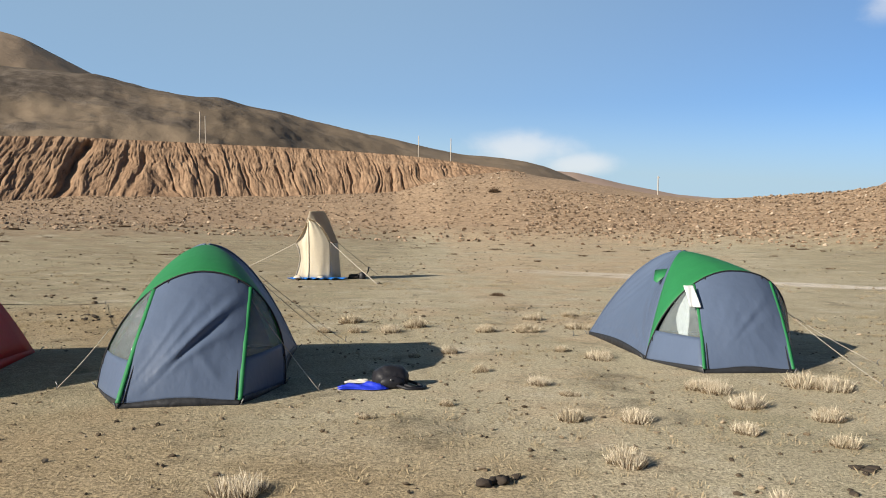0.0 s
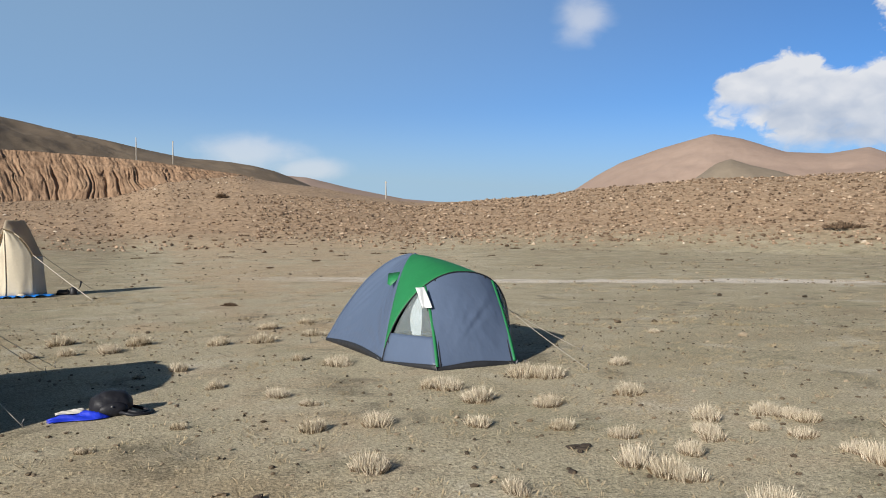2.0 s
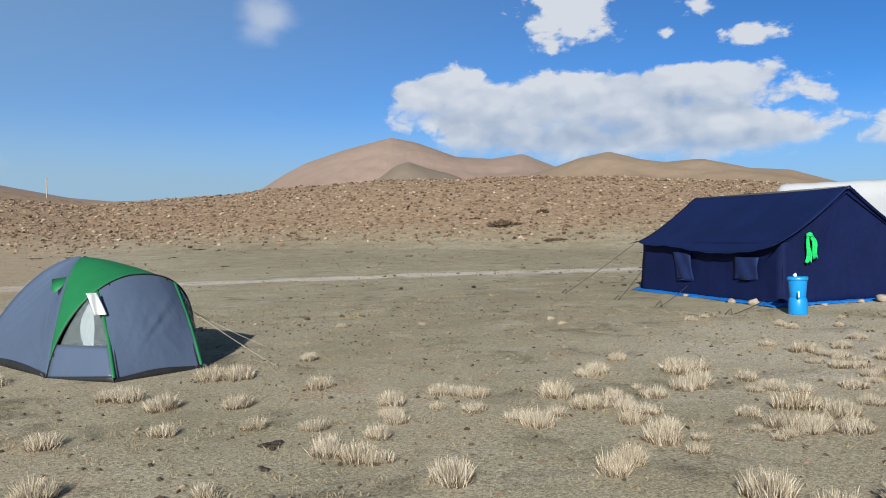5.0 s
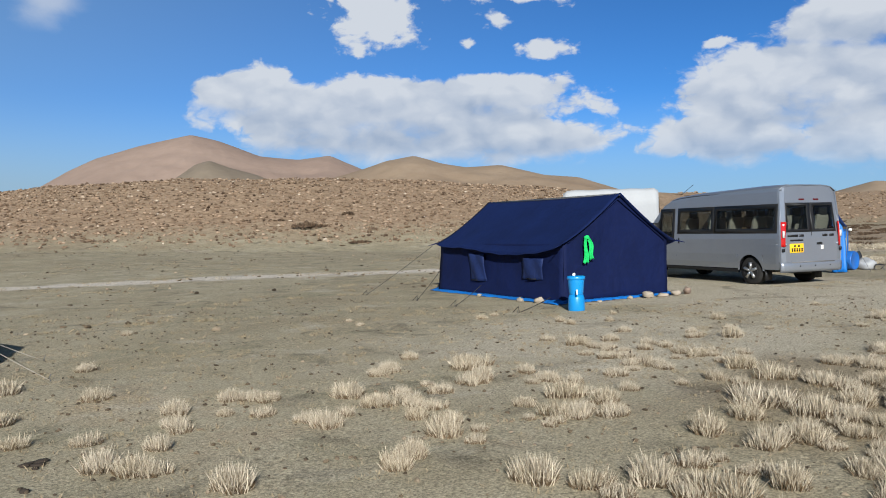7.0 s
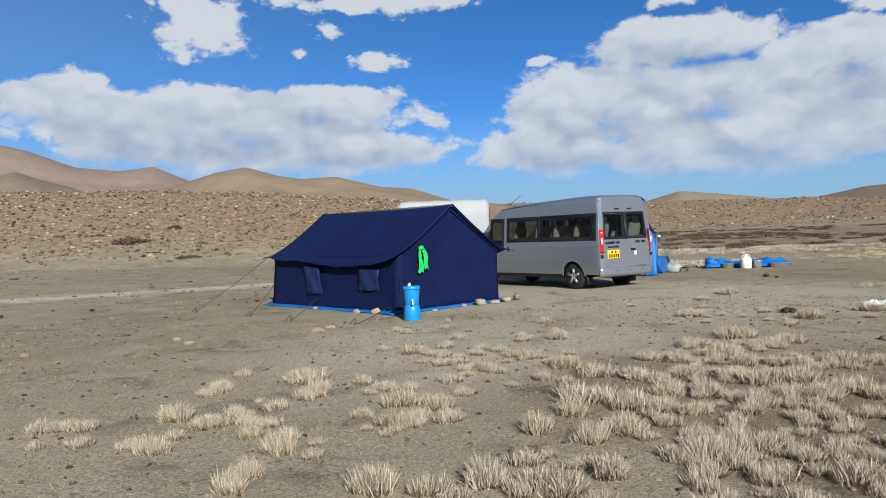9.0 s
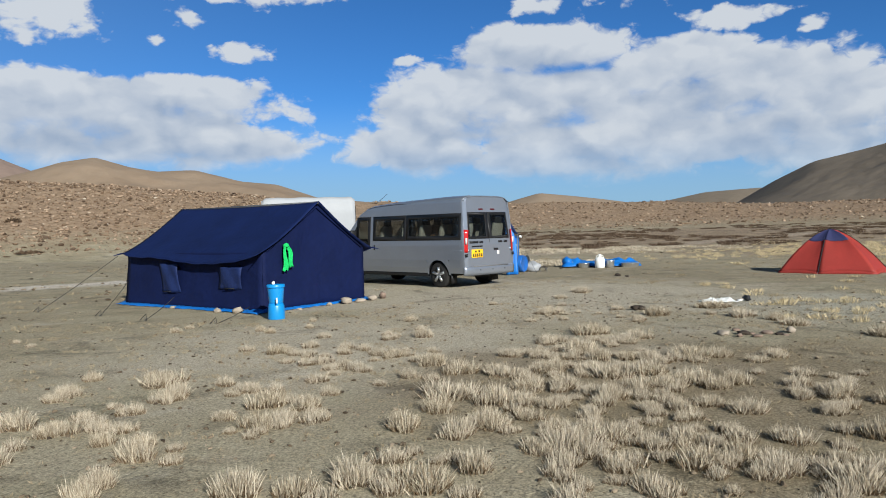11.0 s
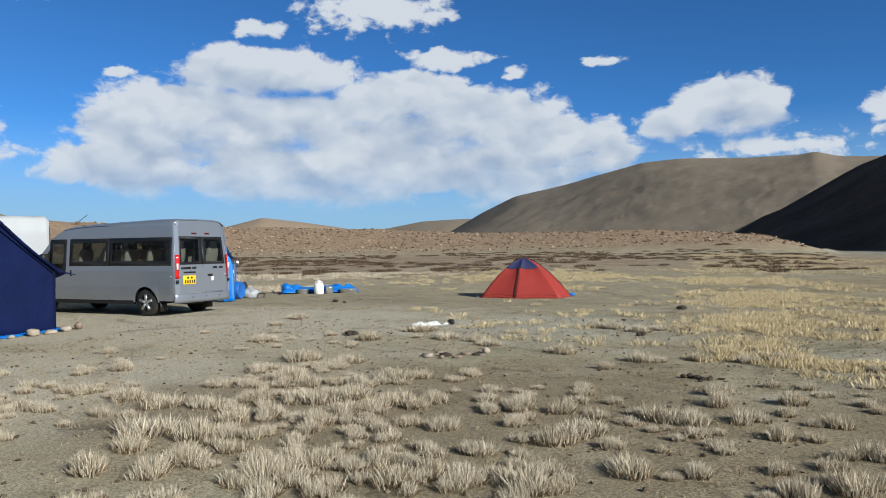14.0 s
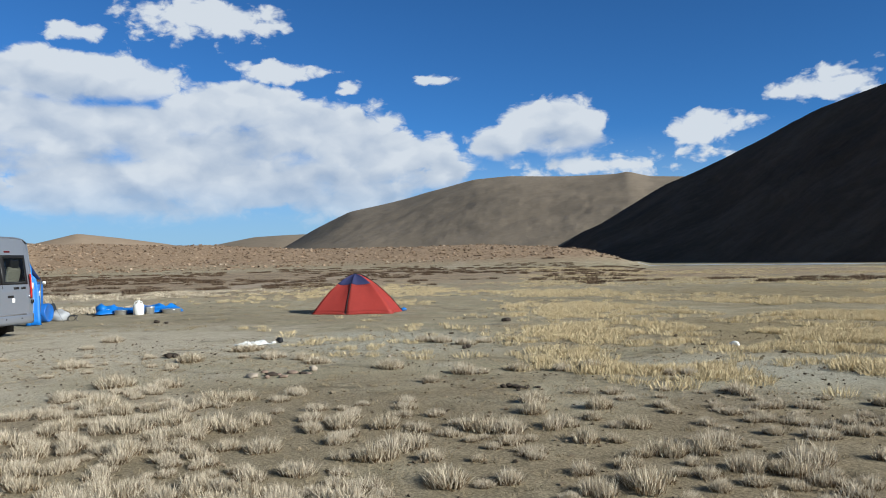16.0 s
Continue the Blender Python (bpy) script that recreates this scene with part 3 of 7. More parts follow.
def build_cliff():
    """The eroded clay bluff: vertical runnels between ribs, under a level top."""
    az = np.radians(np.linspace(62, -6, 1500))
    el_top = np.interp(np.degrees(az), [-9, -5, -1.4, 0.7, 3.6, 7.8, 11.8, 19.6, 26.7, 30, 62], [3.6, 4.7, 5.16, 5.45, 5.7, 5.92, 6.05, 6.12, 6.1, 5.87, 5.8])
    el_bot = np.interp(np.degrees(az), [-9, -4, -1, 1.1, 5.7, 9.8, 15, 23.3, 26.7, 62], [3.2, 4.45, 4.2, 3.66, 2.67, 2.48, 2.58, 2.36, 1.77, 1.6])
    zt, zb = EYE + 150 * np.tan(np.radians(el_top)), EYE + 139 * np.tan(np.radians(el_bot)) - 1.0
    v = np.concatenate([np.linspace(0, 1, 60), [1.02, 1.1, 1.4, 2.0]])
    V, A = np.meshgrid(v, az)
    U = A * 145                                   # metres along the bluff
    wall = np.clip(V, 0, 1)
    slant = np.interp(np.degrees(A), [-6, 4, 12, 19, 22.5, 27, 62], [1.5, 2.0, 3.2, 3.0, -3.5, -6.0, -6.0])
    lean = U + (1 - wall) * slant + 1.1 * fbm2(U * 0.22, wall * 2.2, 3, 22)
    # gullies gather downwards; each starts at its own height under the rim
    start = 0.84 + 0.22 * fbm2(U * 0.6, U * 0 + 1, 2, 28)
    open_ = np.clip((start - wall) / 0.22, 0, 1)
    rib = np.abs(fbm2(lean * 0.50, wall * 0.30, 2, 23))
    rib2 = np.abs(fbm2(lean * 1.05 + 0.6 * fbm2(U * 0.4, wall * 4, 2, 29), wall * 2.2, 3, 24))
    rib3 = np.abs(fbm2(lean * 2.6, wall * 5.0, 3, 30))
    cut = np.clip(0.13 - rib, 0, 1) * 7.0 * open_ * np.interp(np.degrees(A), [20, 24], [1.0, 0.5]) + np.clip(0.15 - rib2, 0, 1) * 3.4 * np.clip(open_, 0.10, 1) * (0.4 + 0.6 * wall) + np.clip(0.2 - rib3, 0, 1) * 0.8 * (0.3 + 0.7 * wall)
    cut = cut + 2.6 * np.exp(-((lean - 62.5) / 0.9) ** 2) * (0.3 + 0.7 * wall) * np.clip((0.97 - wall) / 0.1, 0, 1)
    # cones of debris at the foot
    cone = np.clip(0.42 + 0.45 * fbm2(U * 0.22, U * 0 + 9, 3, 31) - wall, 0, 1)
    base = 138 + 11 * wall ** 0.85 + cut - 5.0 * cone * (0.4 + wall) + fbm2(lean * 1.3, wall * 3.5, 4, 26) * 0.34 + fbm2(lean * 3.4, wall * 20, 3, 32) * 0.16
    band = np.sin(wall * 46 + 2.0 * fbm2(U * 0.05, wall * 2, 2, 33))
    base = base + 0.10 * band * np.clip(wall * 2 - 0.6, 0, 1)
    rr = np.where(V <= 1, base, 149 + cut[:, 59:60] * 0.6 + (V - 1) * 60)
    zz = np.where(V <= 1, zb[:, None] + (zt - zb)[:, None] * wall, zt[:, None] + fbm2(U * 0.3, V * 3, 3, 27) * 0.12 + (V - 1) * 0.2)
    X, Y = -np.sin(A) * rr, np.cos(A) * rr
    me = grid_mesh("bluff", np.stack([X, Y, zz], -1), len(az), len(v), M_CLIFF)
    tagged(new("bluff", me), "eroded orange clay bluff cut by vertical runnels", "cliff", kind="structure")


build_ground()
build_hills()
build_cliff()

def build_water():
    """The frozen stream at the foot of the shaded slope."""
    mat = plain("pale_ice", (0.50, 0.56, 0.66), 0.35, var=0.15, scale=0.2, space="Object")
    az = np.radians(np.linspace(-126.2, -150, 60))
    rows = []
    for k in (0.0, 0.4, 1.0):
        r = np.interp(np.degrees(az), [-150, -142, -134, -126], [102, 108, 124, 150]) + k * (9 + 4 * np.sin(np.degrees(az) * 0.9))
        x, y = -np.sin(az) * r, np.cos(az) * r
        rows.append(np.stack([x, y, land(x, y) + 0.06], -1))
    P = np.array(rows)
    me = grid_mesh("water", P, 3, 60, mat)
    tagged(new("water", me), "pale frozen stream at the foot of the slope", "stream", kind="structure")


build_water()

# ---- building helpers ----
def thing(name, x, y, turn=0.0, label="", category="", group="", z=None):
    """An Empty at a thing's base; turn in degrees."""
    ob = new(name)
    ob.empty_display_size = 0.2
    ob.matrix_world = pose(x, y, height_at(x, y) if z is None else z, 0, 0, turn)
    return tagged(ob, label, category, group)


def mesh_of(name, verts, faces, mat, smooth=True):
    me = bpy.data.meshes.new(name)
    me.from_pydata([tuple(map(float, v)) for v in verts], [], [tuple(map(int, f)) for f in faces])
    if smooth:
        me.polygons.foreach_set("use_smooth", np.ones(len(me.polygons), bool))
    me.materials.append(mat)
    me.update()
    return me


def part(name, data, mat, parent, label="", smooth=True, solid=0.0, bevel=0.0):
    """One mesh under a thing or a part: data is a bmesh, a mesh, or (verts, faces)."""
    if isinstance(data, bmesh.types.BMesh):
        me = bpy.data.meshes.new(name)
        data.to_mesh(me)
        data.free()
        if smooth:
            me.polygons.foreach_set("use_smooth", np.ones(len(me.polygons), bool))
        me.materials.append(mat)
    elif isinstance(data, tuple):
        me = mesh_of(name, data[0], data[1], mat, smooth)
    else:
        me = data
    ob = new(name, me)
    ob.parent = parent
    if solid:
        mod = ob.modifiers.new("thickness", "SOLIDIFY")
        mod.thickness, mod.offset = solid, 0
    if bevel:
        mod = ob.modifiers.new("edge", "BEVEL")
        mod.width, mod.segments, mod.limit_method = bevel, 2, "ANGLE"
    return tagged(ob, label) if label else ob


def sheet(P):
    """Verts and faces of a grid of points, an array n x m x 3."""
    n, m = P.shape[:2]
    i = np.arange(n * m).reshape(n, m)
    q = np.stack([i[:-1, :-1], i[:-1, 1:], i[1:, 1:], i[1:, :-1]], -1).reshape(-1, 4)
    return P.reshape(-1, 3), q


def tube(points, radius, segs=6, cap=True):
    """A round rod along points; radius a number or one for each point."""
    pts = [Vector(p) for p in points]
    rad = [radius] * len(pts) if isinstance(radius, (int, float)) else radius
    verts, faces = [], []
    ref = Vector((0.31, 0.17, 0.93))
    for k, p in enumerate(pts):
        d = (pts[min(k + 1, len(pts) - 1)] - pts[max(k - 1, 0)]).normalized()
        if abs(d.dot(ref)) > 0.97:
            ref = Vector((0.93, 0.2, 0.1))
        a = d.cross(ref).normalized()
        b_ = d.cross(a)
        for s in range(segs):
            w = 2 * math.pi * s / segs
            verts.append(p + (a * math.cos(w) + b_ * math.sin(w)) * rad[k])
    for k in range(len(pts) - 1):
        for s in range(segs):
            t = (s + 1) % segs
            faces.append((k * segs + s, k * segs + t, (k + 1) * segs + t, (k + 1) * segs + s))
    if cap:
        faces.append(tuple(range(segs))[::-1])
        faces.append(tuple((len(pts) - 1) * segs + s for s in range(segs)))
    return verts, faces


def lathe(profile, segs=24, axis_tilt=None):
    """A turned shape from (radius, height) pairs."""
    verts, faces = [], []
    for r, z in profile:
        for s in range(segs):
            w = 2 * math.pi * s / segs
            verts.append((r * math.cos(w), r * math.sin(w), z))
    for k in range(len(profile) - 1):
        for s in range(segs):
            t = (s + 1) % segs
            faces.append((k * segs + s, k * segs + t, (k + 1) * segs + t, (k + 1) * segs + s))
    faces.append(tuple(range(segs))[::-1])
    faces.append(tuple((len(profile) - 1) * segs + s for s in range(segs)))
    return verts, faces


def box(x0, x1, y0, y1, z0, z1):
    v = [(x, y, z) for x in (x0, x1) for y in (y0, y1) for z in (z0, z1)]
    f = [(0, 1, 3, 2), (4, 6, 7, 5), (0, 4, 5, 1), (2, 3, 7, 6), (0, 2, 6, 4), (1, 5, 7, 3)]
    return v, f


def moved(data, m):
    return [m @ Vector(v) for v in data[0]], data[1]


def joined(*pieces):
    verts, faces = [], []
    for v, f in pieces:
        n = len(verts)
        verts.extend(v)
        faces.extend(tuple(i + n for i in q) for q in f)
    return verts, faces


def stone_shape(size, seed, flat=0.65, detail=2):
    """A worn stone: an uneven, flattened lump resting at z = 0."""
    rng = random.Random(seed)
    bm = bmesh.new()
    bmesh.ops.create_icosphere(bm, subdivisions=detail, radius=0.5)
    off = Vector((rng.uniform(-50, 50), rng.uniform(-50, 50), 0))
    sx, sy = rng.uniform(0.8, 1.25), rng.uniform(0.65, 1.0)
    for v in bm.verts:
        k = 1 + 0.55 * noise.noise(v.co * 2.6 + off) + 0.22 * noise.noise(v.co * 6 + off)
        v.co = Vector((v.co.x * sx * k, v.co.y * sy * k, v.co.z * flat * k)) * size
    low = min(v.co.z for v in bm.verts)
    for v in bm.verts:
        v.co.z = max(v.co.z - low - size * 0.06, -size * 0.05)
    return bm


def guy(parent, a, b, sag=0.02, radius=0.004, mat=None, name="guy_rope", peg=True):
    """A guy rope from a down to b with its peg, in the thing's own space."""
    a, b = Vector(a), Vector(b)
    pts = [a.lerp(b, k / 8) - Vector((0, 0, sag * math.sin(math.pi * k / 8))) for k in range(9)]
    part(name, tube(pts, radius, 5), mat or M_ROPE, parent)
    if peg:
        d = (b - a).normalized()
        part("tent_peg", tube([b + Vector((d.x * 0.04, d.y * 0.04, -0.05)), b + Vector((-d.x * 0.01, -d.y * 0.01, 0.03)), b + Vector((d.x * 0.02, d.y * 0.02, 0.07))], 0.006, 5), M_STEEL, parent)


M_ROPE = plain("pale_rope", (0.34, 0.31, 0.26), 0.8)
M_DARKROPE = plain("dark_rope", (0.035, 0.033, 0.032), 0.8)
M_STEEL = plain("peg_steel", (0.16, 0.16, 0.165), 0.5, 0.6)
# bright silver that imitates sun glare on the plastic porch window
M_GLARE = plain("glare_silver", (0.93, 0.94, 0.95), 0.22, 0.35, 0.04)
M_GREEN = cloth("green_flysheet", (0.020, 0.205, 0.070), 0.55, 0.12, 0.010, 4.0, 0.4, thin=0.25)
M_SLATE = cloth("slate_blue_flysheet", (0.094, 0.128, 0.200), 0.42, 0.06, 0.010, 2.6, 0.35, thin=0.22, stretch=(1.6, 1.6, 0.7))
M_BLACKTRIM = cloth("black_webbing", (0.014, 0.015, 0.018), 0.7, 0.2, 0.003, 20.0)
M_SKIRT = cloth("dark_groundsheet", (0.018, 0.019, 0.022), 0.6, 0.2, 0.02, 6.0)
M_RED = cloth("red_flysheet", (0.64, 0.108, 0.09), 0.5, 0.08, 0.010, 3.0, 0.4, thin=0.62)
M_PURPLE = cloth("purple_blue_panel", (0.045, 0.05, 0.13), 0.5, 0.12, 0.008, 3.0, 0.4, thin=0.2)
M_CREAM = cloth("cream_canvas", (0.60, 0.53, 0.41), 0.85, 0.09, 0.02, 2.2, 0.1, thin=0.18)
M_GREYCANVAS = cloth("grey_roof_canvas", (0.60, 0.52, 0.41), 0.85, 0.1, 0.012, 2.5, 0.1, thin=0.6)
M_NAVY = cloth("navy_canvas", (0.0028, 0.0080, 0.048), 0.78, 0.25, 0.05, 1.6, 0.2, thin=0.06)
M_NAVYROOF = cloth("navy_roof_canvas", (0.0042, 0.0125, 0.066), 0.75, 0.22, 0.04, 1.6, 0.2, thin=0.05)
M_TARP = cloth("bright_blue_tarpaulin", (0.012, 0.17, 0.58), 0.5, 0.15, 0.012, 5.0, 0.4, thin=0.1)
M_WHITECOVER = cloth("white_tarpaulin", (0.35, 0.36, 0.375), 0.6, 0.06, 0.015, 1.5, 0.4)
M_WHITE = plain("white_plastic", (0.75, 0.75, 0.73), 0.45, var=0.05)
M_PATCH = plain("white_cloth", (0.72, 0.73, 0.72), 0.7, var=0.06)


def clear_window():
    """Wrinkled clear plastic: glossy, half see-through, slightly grey."""
    mat, nt, b = shader("clear_plastic_window", 0.12, 0, 0.9)
    v = coords(nt, "Object")
    b.inputs["Base Color"].default_value = (0.34, 0.39, 0.40, 1)
    wr = tex_noise(nt, v, 9.0, 4, 0.6, 1.5)
    bump(nt, b, wr, 1.0, 0.06)
    tr = nt.nodes.new("ShaderNodeBsdfTransparent")
    tr.inputs[0].default_value = (0.94, 0.96, 0.96, 1)
    ms = nt.nodes.new("ShaderNodeMixShader")
    ms.inputs[0].default_value = 0.76
    nt.links.new(b.outputs[0], ms.inputs[1])
    nt.links.new(tr.outputs[0], ms.inputs[2])
    nt.links.new(ms.outputs[0], nt.nodes["Material Output"].inputs["Surface"])
    return mat


M_CLEAR = clear_window()

# ---- dome tents ----
HOOP_W, HOOP_H, STRIP_X, DOOR_W, PORCH = 0.92, 1.13, 0.45, 0.53, 0.95


def hoop_point(phi, shift=0.0, high=HOOP_H, square=1.06):
    """A point of the porch hoop, which leans to one side and is squarer on its right shoulder."""
    c, s = math.cos(phi), math.sin(phi)
    e = 1.06 if c < 0 else square
    return np.array([HOOP_W * math.copysign(abs(c) ** e, c) + shift * s, -0.10 * s, high * abs(s) ** e])


def dome_loft(edge, apex, powers, rings=18, crease=None):
    """Rows from the apex out to an edge of points; the fall to each point follows its power."""
    edge = np.array(edge)
    s = np.linspace(0.0, 1, rings)[:, None, None]
    pw = np.array(powers)[None, :, None]
    P = apex + (edge[None] - apex) * s
    P[..., 2] = (edge[None, :, 2] + (apex[2] - edge[None, :, 2]) * (1 - s[..., 0] ** pw[..., 0]))
    return P


def green_tent(x, y, turn, label, diagonal=0.0, vent=False, patch=False, guys=(), top=1.43, shift=0.10, high=1.18, square=0.95, puffed=1.9):
    t = thing("dome_tent", x, y, turn, label, "tent", "green and slate dome tents")
    apex = np.array([0, 1.22, top])
    hoop_at = lambda a: hoop_point(a, shift, high, square)
    arc = [hoop_at(a) for a in np.linspace(math.pi, 0, 37)]
    part("canopy", sheet(dome_loft(arc, apex, [puffed + (1.84 - puffed) * abs(math.cos(a)) ** 5 for a in np.linspace(math.pi, 0, 37)])), M_GREEN, t, "green nylon canopy over the porch", solid=0.003)
    corners = {"left": (np.array([-0.92, 0, 0.02]), np.array([-1.05, 2.42, 0.02])), "right": (np.array([1.05, 2.42, 0.02]), np.array([0.92, 0, 0.02])),
               "back": (np.array([-1.05, 2.42, 0.02]), np.array([1.05, 2.42, 0.02]))}
    for side, (a, b) in corners.items():
        k = np.linspace(0, 1, 61)
        edge = a + (b - a) * k[:, None]
        inward = (np.array([0, 1.2, 0]) - edge) * np.array([1, 1, 0])
        edge = edge + inward * 0.045 * np.sin(k * math.pi)[:, None]
        edge[:, 2] += 0.05 * np.sin(k * math.pi)
        near_corner = np.exp(-(np.minimum(k, 1 - k) / 0.16) ** 2)
        pw = 1.50 + 0.34 * near_corner
        P = dome_loft(edge, apex, pw, 50)
        rows = np.linspace(0, 1, 50)[:, None]
        sag = np.sin(np.linspace(0, 1, 50) * math.pi)[:, None] * np.sin(k * math.pi)[None]
        P[..., 2] -= 0.03 * sag
        wob = fbm2(np.broadcast_to(k * 5, sag.shape), 3 * rows + np.zeros_like(sag), 3, 40 + len(side))
        P[..., 2] += wob * 0.025 * sag
        # taut folds fanning from the pegged corners
        for along_ in (k[None], 1 - k[None]):
            far, ang = np.hypot(along_, 1 - rows), np.arctan2(1 - rows, along_ + 1e-3)
            P[..., 2] += 0.030 * np.sin(ang * 26 + 3 * np.sin(ang * 5)) * np.exp(-far / 0.30) * np.clip(far / 0.06, 0, 1) * np.clip((1 - rows) / 0.05, 0, 1)
        part("flysheet", sheet(P), M_SLATE, t, solid=0.003)
        skirt = np.stack([edge + [0, 0, 0.03], edge * [1.01, 1.0, 0] + [0, 0, -0.01]])
        part("mud_skirt", sheet(skirt), M_SKIRT, t, "black groundsheet edge", solid=0.004)
        # seam piping along the pole sleeves
        if side != "back":
            pole = P[:, 0 if side == "right" else -1]
            part("pole_sleeve", tube([p + [0, 0, 0.006] for p in pole[1:]], 0.012, 5), M_SLATE, t)
    # the porch: door, side panels with windows, green strips
    phi_r = math.acos((STRIP_X / HOOP_W) ** (1 / 1.06))
    brow = np.array([hoop_at(a) for a in np.linspace(math.pi - phi_r, phi_r, 61)])
    bot = np.linspace([-DOOR_W, -PORCH, 0.045], [DOOR_W, -PORCH, 0.045], 61)
    bot[:, 2] += 0.035 * np.sin(np.linspace(0, math.pi, 61)) ** 2
    v = np.linspace(0, 1, 61)[:, None, None]
    P = brow[None] * (1 - v) + bot[None] * v
    u = np.linspace(-1, 1, 61)[None, :]
    vv = v[..., 0]
    P[..., 1] -= 0.09 * np.sin(vv * math.pi) * (1 - 0.3 * u * u)
    # long folds fanning from the lower corner to the upper one
    fold = np.zeros_like(u + vv)
    for k, (u0, v0, u1, v1, wd, h) in enumerate(((-0.95, 1.0, 0.95, 0.10, 0.055, 1.0), (-0.95, 0.97, 0.55, 0.06, 0.045, 0.6), (-0.9, 1.0, 0.95, 0.34, 0.05, 0.7), (-0.7, 0.98, 0.9, 0.2, 0.035, -0.8),
                                                 (-0.95, 0.9, 0.1, 0.05, 0.04, 0.35), (-0.3, 0.75, 0.95, 0.02, 0.03, 0.5), (0.9, 0.98, -0.2, 0.5, 0.05, 0.25))):
        du, dv = (u1 - u0) * 0.5, v1 - v0
        ln = math.hypot(du, dv)
        a, b = (u - u0) * 0.5, vv - v0
        off, pos = (a * dv - b * du) / ln, (a * du + b * dv) / (ln * ln)
        w2 = wd * (0.35 + 0.9 * np.clip(pos, 0, 1))
        fold = fold + h * np.exp(-np.abs(off / w2) ** 1.6) * np.clip(1.15 - np.abs(pos - 0.5) * 2, 0, 1) ** 0.7
    P[..., 1] -= 0.042 * diagonal * fold * np.sin(vv * math.pi) + 0.012 * fbm2(u * 3 + vv * 0, vv * 4 + u * 0, 4, 51) * np.sin(vv * math.pi)
    part("door_panel", sheet(P), M_SLATE, t, "slate blue zipped porch door", solid=0.003)
    base = np.stack([bot + [0, 0, 0.0], bot * [1, 1, 0] + [0, -0.015, -0.01]])
    part("mud_skirt", sheet(base), M_SKIRT, t, "black groundsheet edge", solid=0.004)
    for side in (-1, 1):
        phis = np.linspace(0, phi_r, 24) if side > 0 else np.linspace(math.pi, math.pi - phi_r, 24)
        A = np.array([hoop_at(a) for a in phis])
        strip_top = hoop_at(phi_r if side > 0 else math.pi - phi_r)
        k = np.linspace(0, 1, 24)[:, None]
        B = np.array([side * DOOR_W, -PORCH, 0.05]) * (1 - k) + strip_top * k
        B[:, 1] -= 0.05 * np.sin(k[:, 0] * math.pi)
        w = np.linspace(0, 1, 12)[None, :, None]
        G = A[:, None] * (1 - w) + B[:, None] * w
        G[..., 1] -= 0.03 * np.sin(w[..., 0] * math.pi) * np.sin(k * math.pi)
        G[..., 0] += side * 0.02 * np.sin(w[..., 0] * math.pi)
        if side < 0:
            G_left = G
        cut = 8
        part("side_panel", sheet(G[:cut + 1]), M_SLATE, t, solid=0.003)
        part("window", sheet(G[cut:, 1:]), M_CLEAR, t, "wrinkled clear plastic porch window", solid=0.001)
        part("mud_skirt", sheet(np.stack([G[0] + [0, 0, 0.02], G[0] * [1, 1, 0] + [0, 0, -0.01]])), M_SKIRT, t, "black groundsheet edge", solid=0.004)
        across = np.array([1.0, 0.0, 0.0])
        S = np.stack([B + [0, -0.014, 0] - across * 0.021, B + [0, -0.018, 0], B + [0, -0.014, 0] + across * 0.021], 1)
        part("zip_strip", sheet(S), M_GREEN, t, "green storm flap over the zip", solid=0.004)
        part("zip", tube(B[:, :] + np.array([-side * 0.045, -0.012, 0]), 0.007, 5), M_BLACKTRIM, t)
    part("hoop_pole", tube([p + [0, -0.012, 0.004] for p in arc], 0.009, 6), M_BLACKTRIM, t, "black sleeved pole hoop")
    for a in (0.28, 0.75, 1.2, 1.95, 2.4, 2.86):
        p = hoop_at(a)
        part("toggle", tube([p + [0, -0.02, -0.005], p + [0, -0.035, -0.05]], 0.009, 5), M_BLACKTRIM, t)
    if vent:
        V = np.array([[[-0.44, 1.10, 1.10], [-0.28, 0.80, 1.14]], [[-0.56, 0.80, 0.97], [-0.54, 0.72, 0.94]]])
        part("vent_flap", sheet(V), M_GREEN, t, "small green vent flap", solid=0.004)
    if patch:
        k = np.linspace(0, 1, 8)
        Q = np.array([[[-0.53 + 0.13 * a + 0.015 * b, -0.25 - 0.20 * b - 0.015 * math.sin(5 * a + 3 * b), 0.97 - 0.25 * b] for a in k] for b in k])
        # added crinkled sheet inside the window, in place of the plastic's sun glint
        glare_rows = []
        for b in np.linspace(0, 1, 26):
            row, mid_ = G_left[int(round(8 + 13 * b))], 0.62 - 0.20 * b
            glare_rows.append([row[0] * (1 - q) + row[-1] * q + np.array([0.01, 0.022 + 0.02 * float(fbm2(np.array(q * 30.0), np.array(b * 14.0), 3, 33)), 0.0]) for q in mid_ + np.linspace(-0.20, 0.17, 14) * (0.55 + 0.45 * math.sin(b * math.pi))])
        part("glare_sheet", sheet(np.array(glare_rows)), M_GLARE, t, "crinkled bright sheet added for the sun glare in the porch window", smooth=False, solid=0.001)
        part("hanging_cloth", sheet(Q), M_PATCH, t, "white cloth hung over the zip flap", solid=0.003)
    for a, b in guys:
        guy(t, a, b)
    for px, py in ((-0.92, 0.02), (0.92, 0.02), (-1.06, 2.44), (1.06, 2.44), (-DOOR_W, -PORCH - 0.02), (DOOR_W, -PORCH - 0.02)):
        part("tent_peg", tube([(px, py, -0.05), (px * 1.03, py, 0.03), (px * 1.06, py - 0.01, 0.06)], 0.007, 5), M_STEEL, t)
    return t


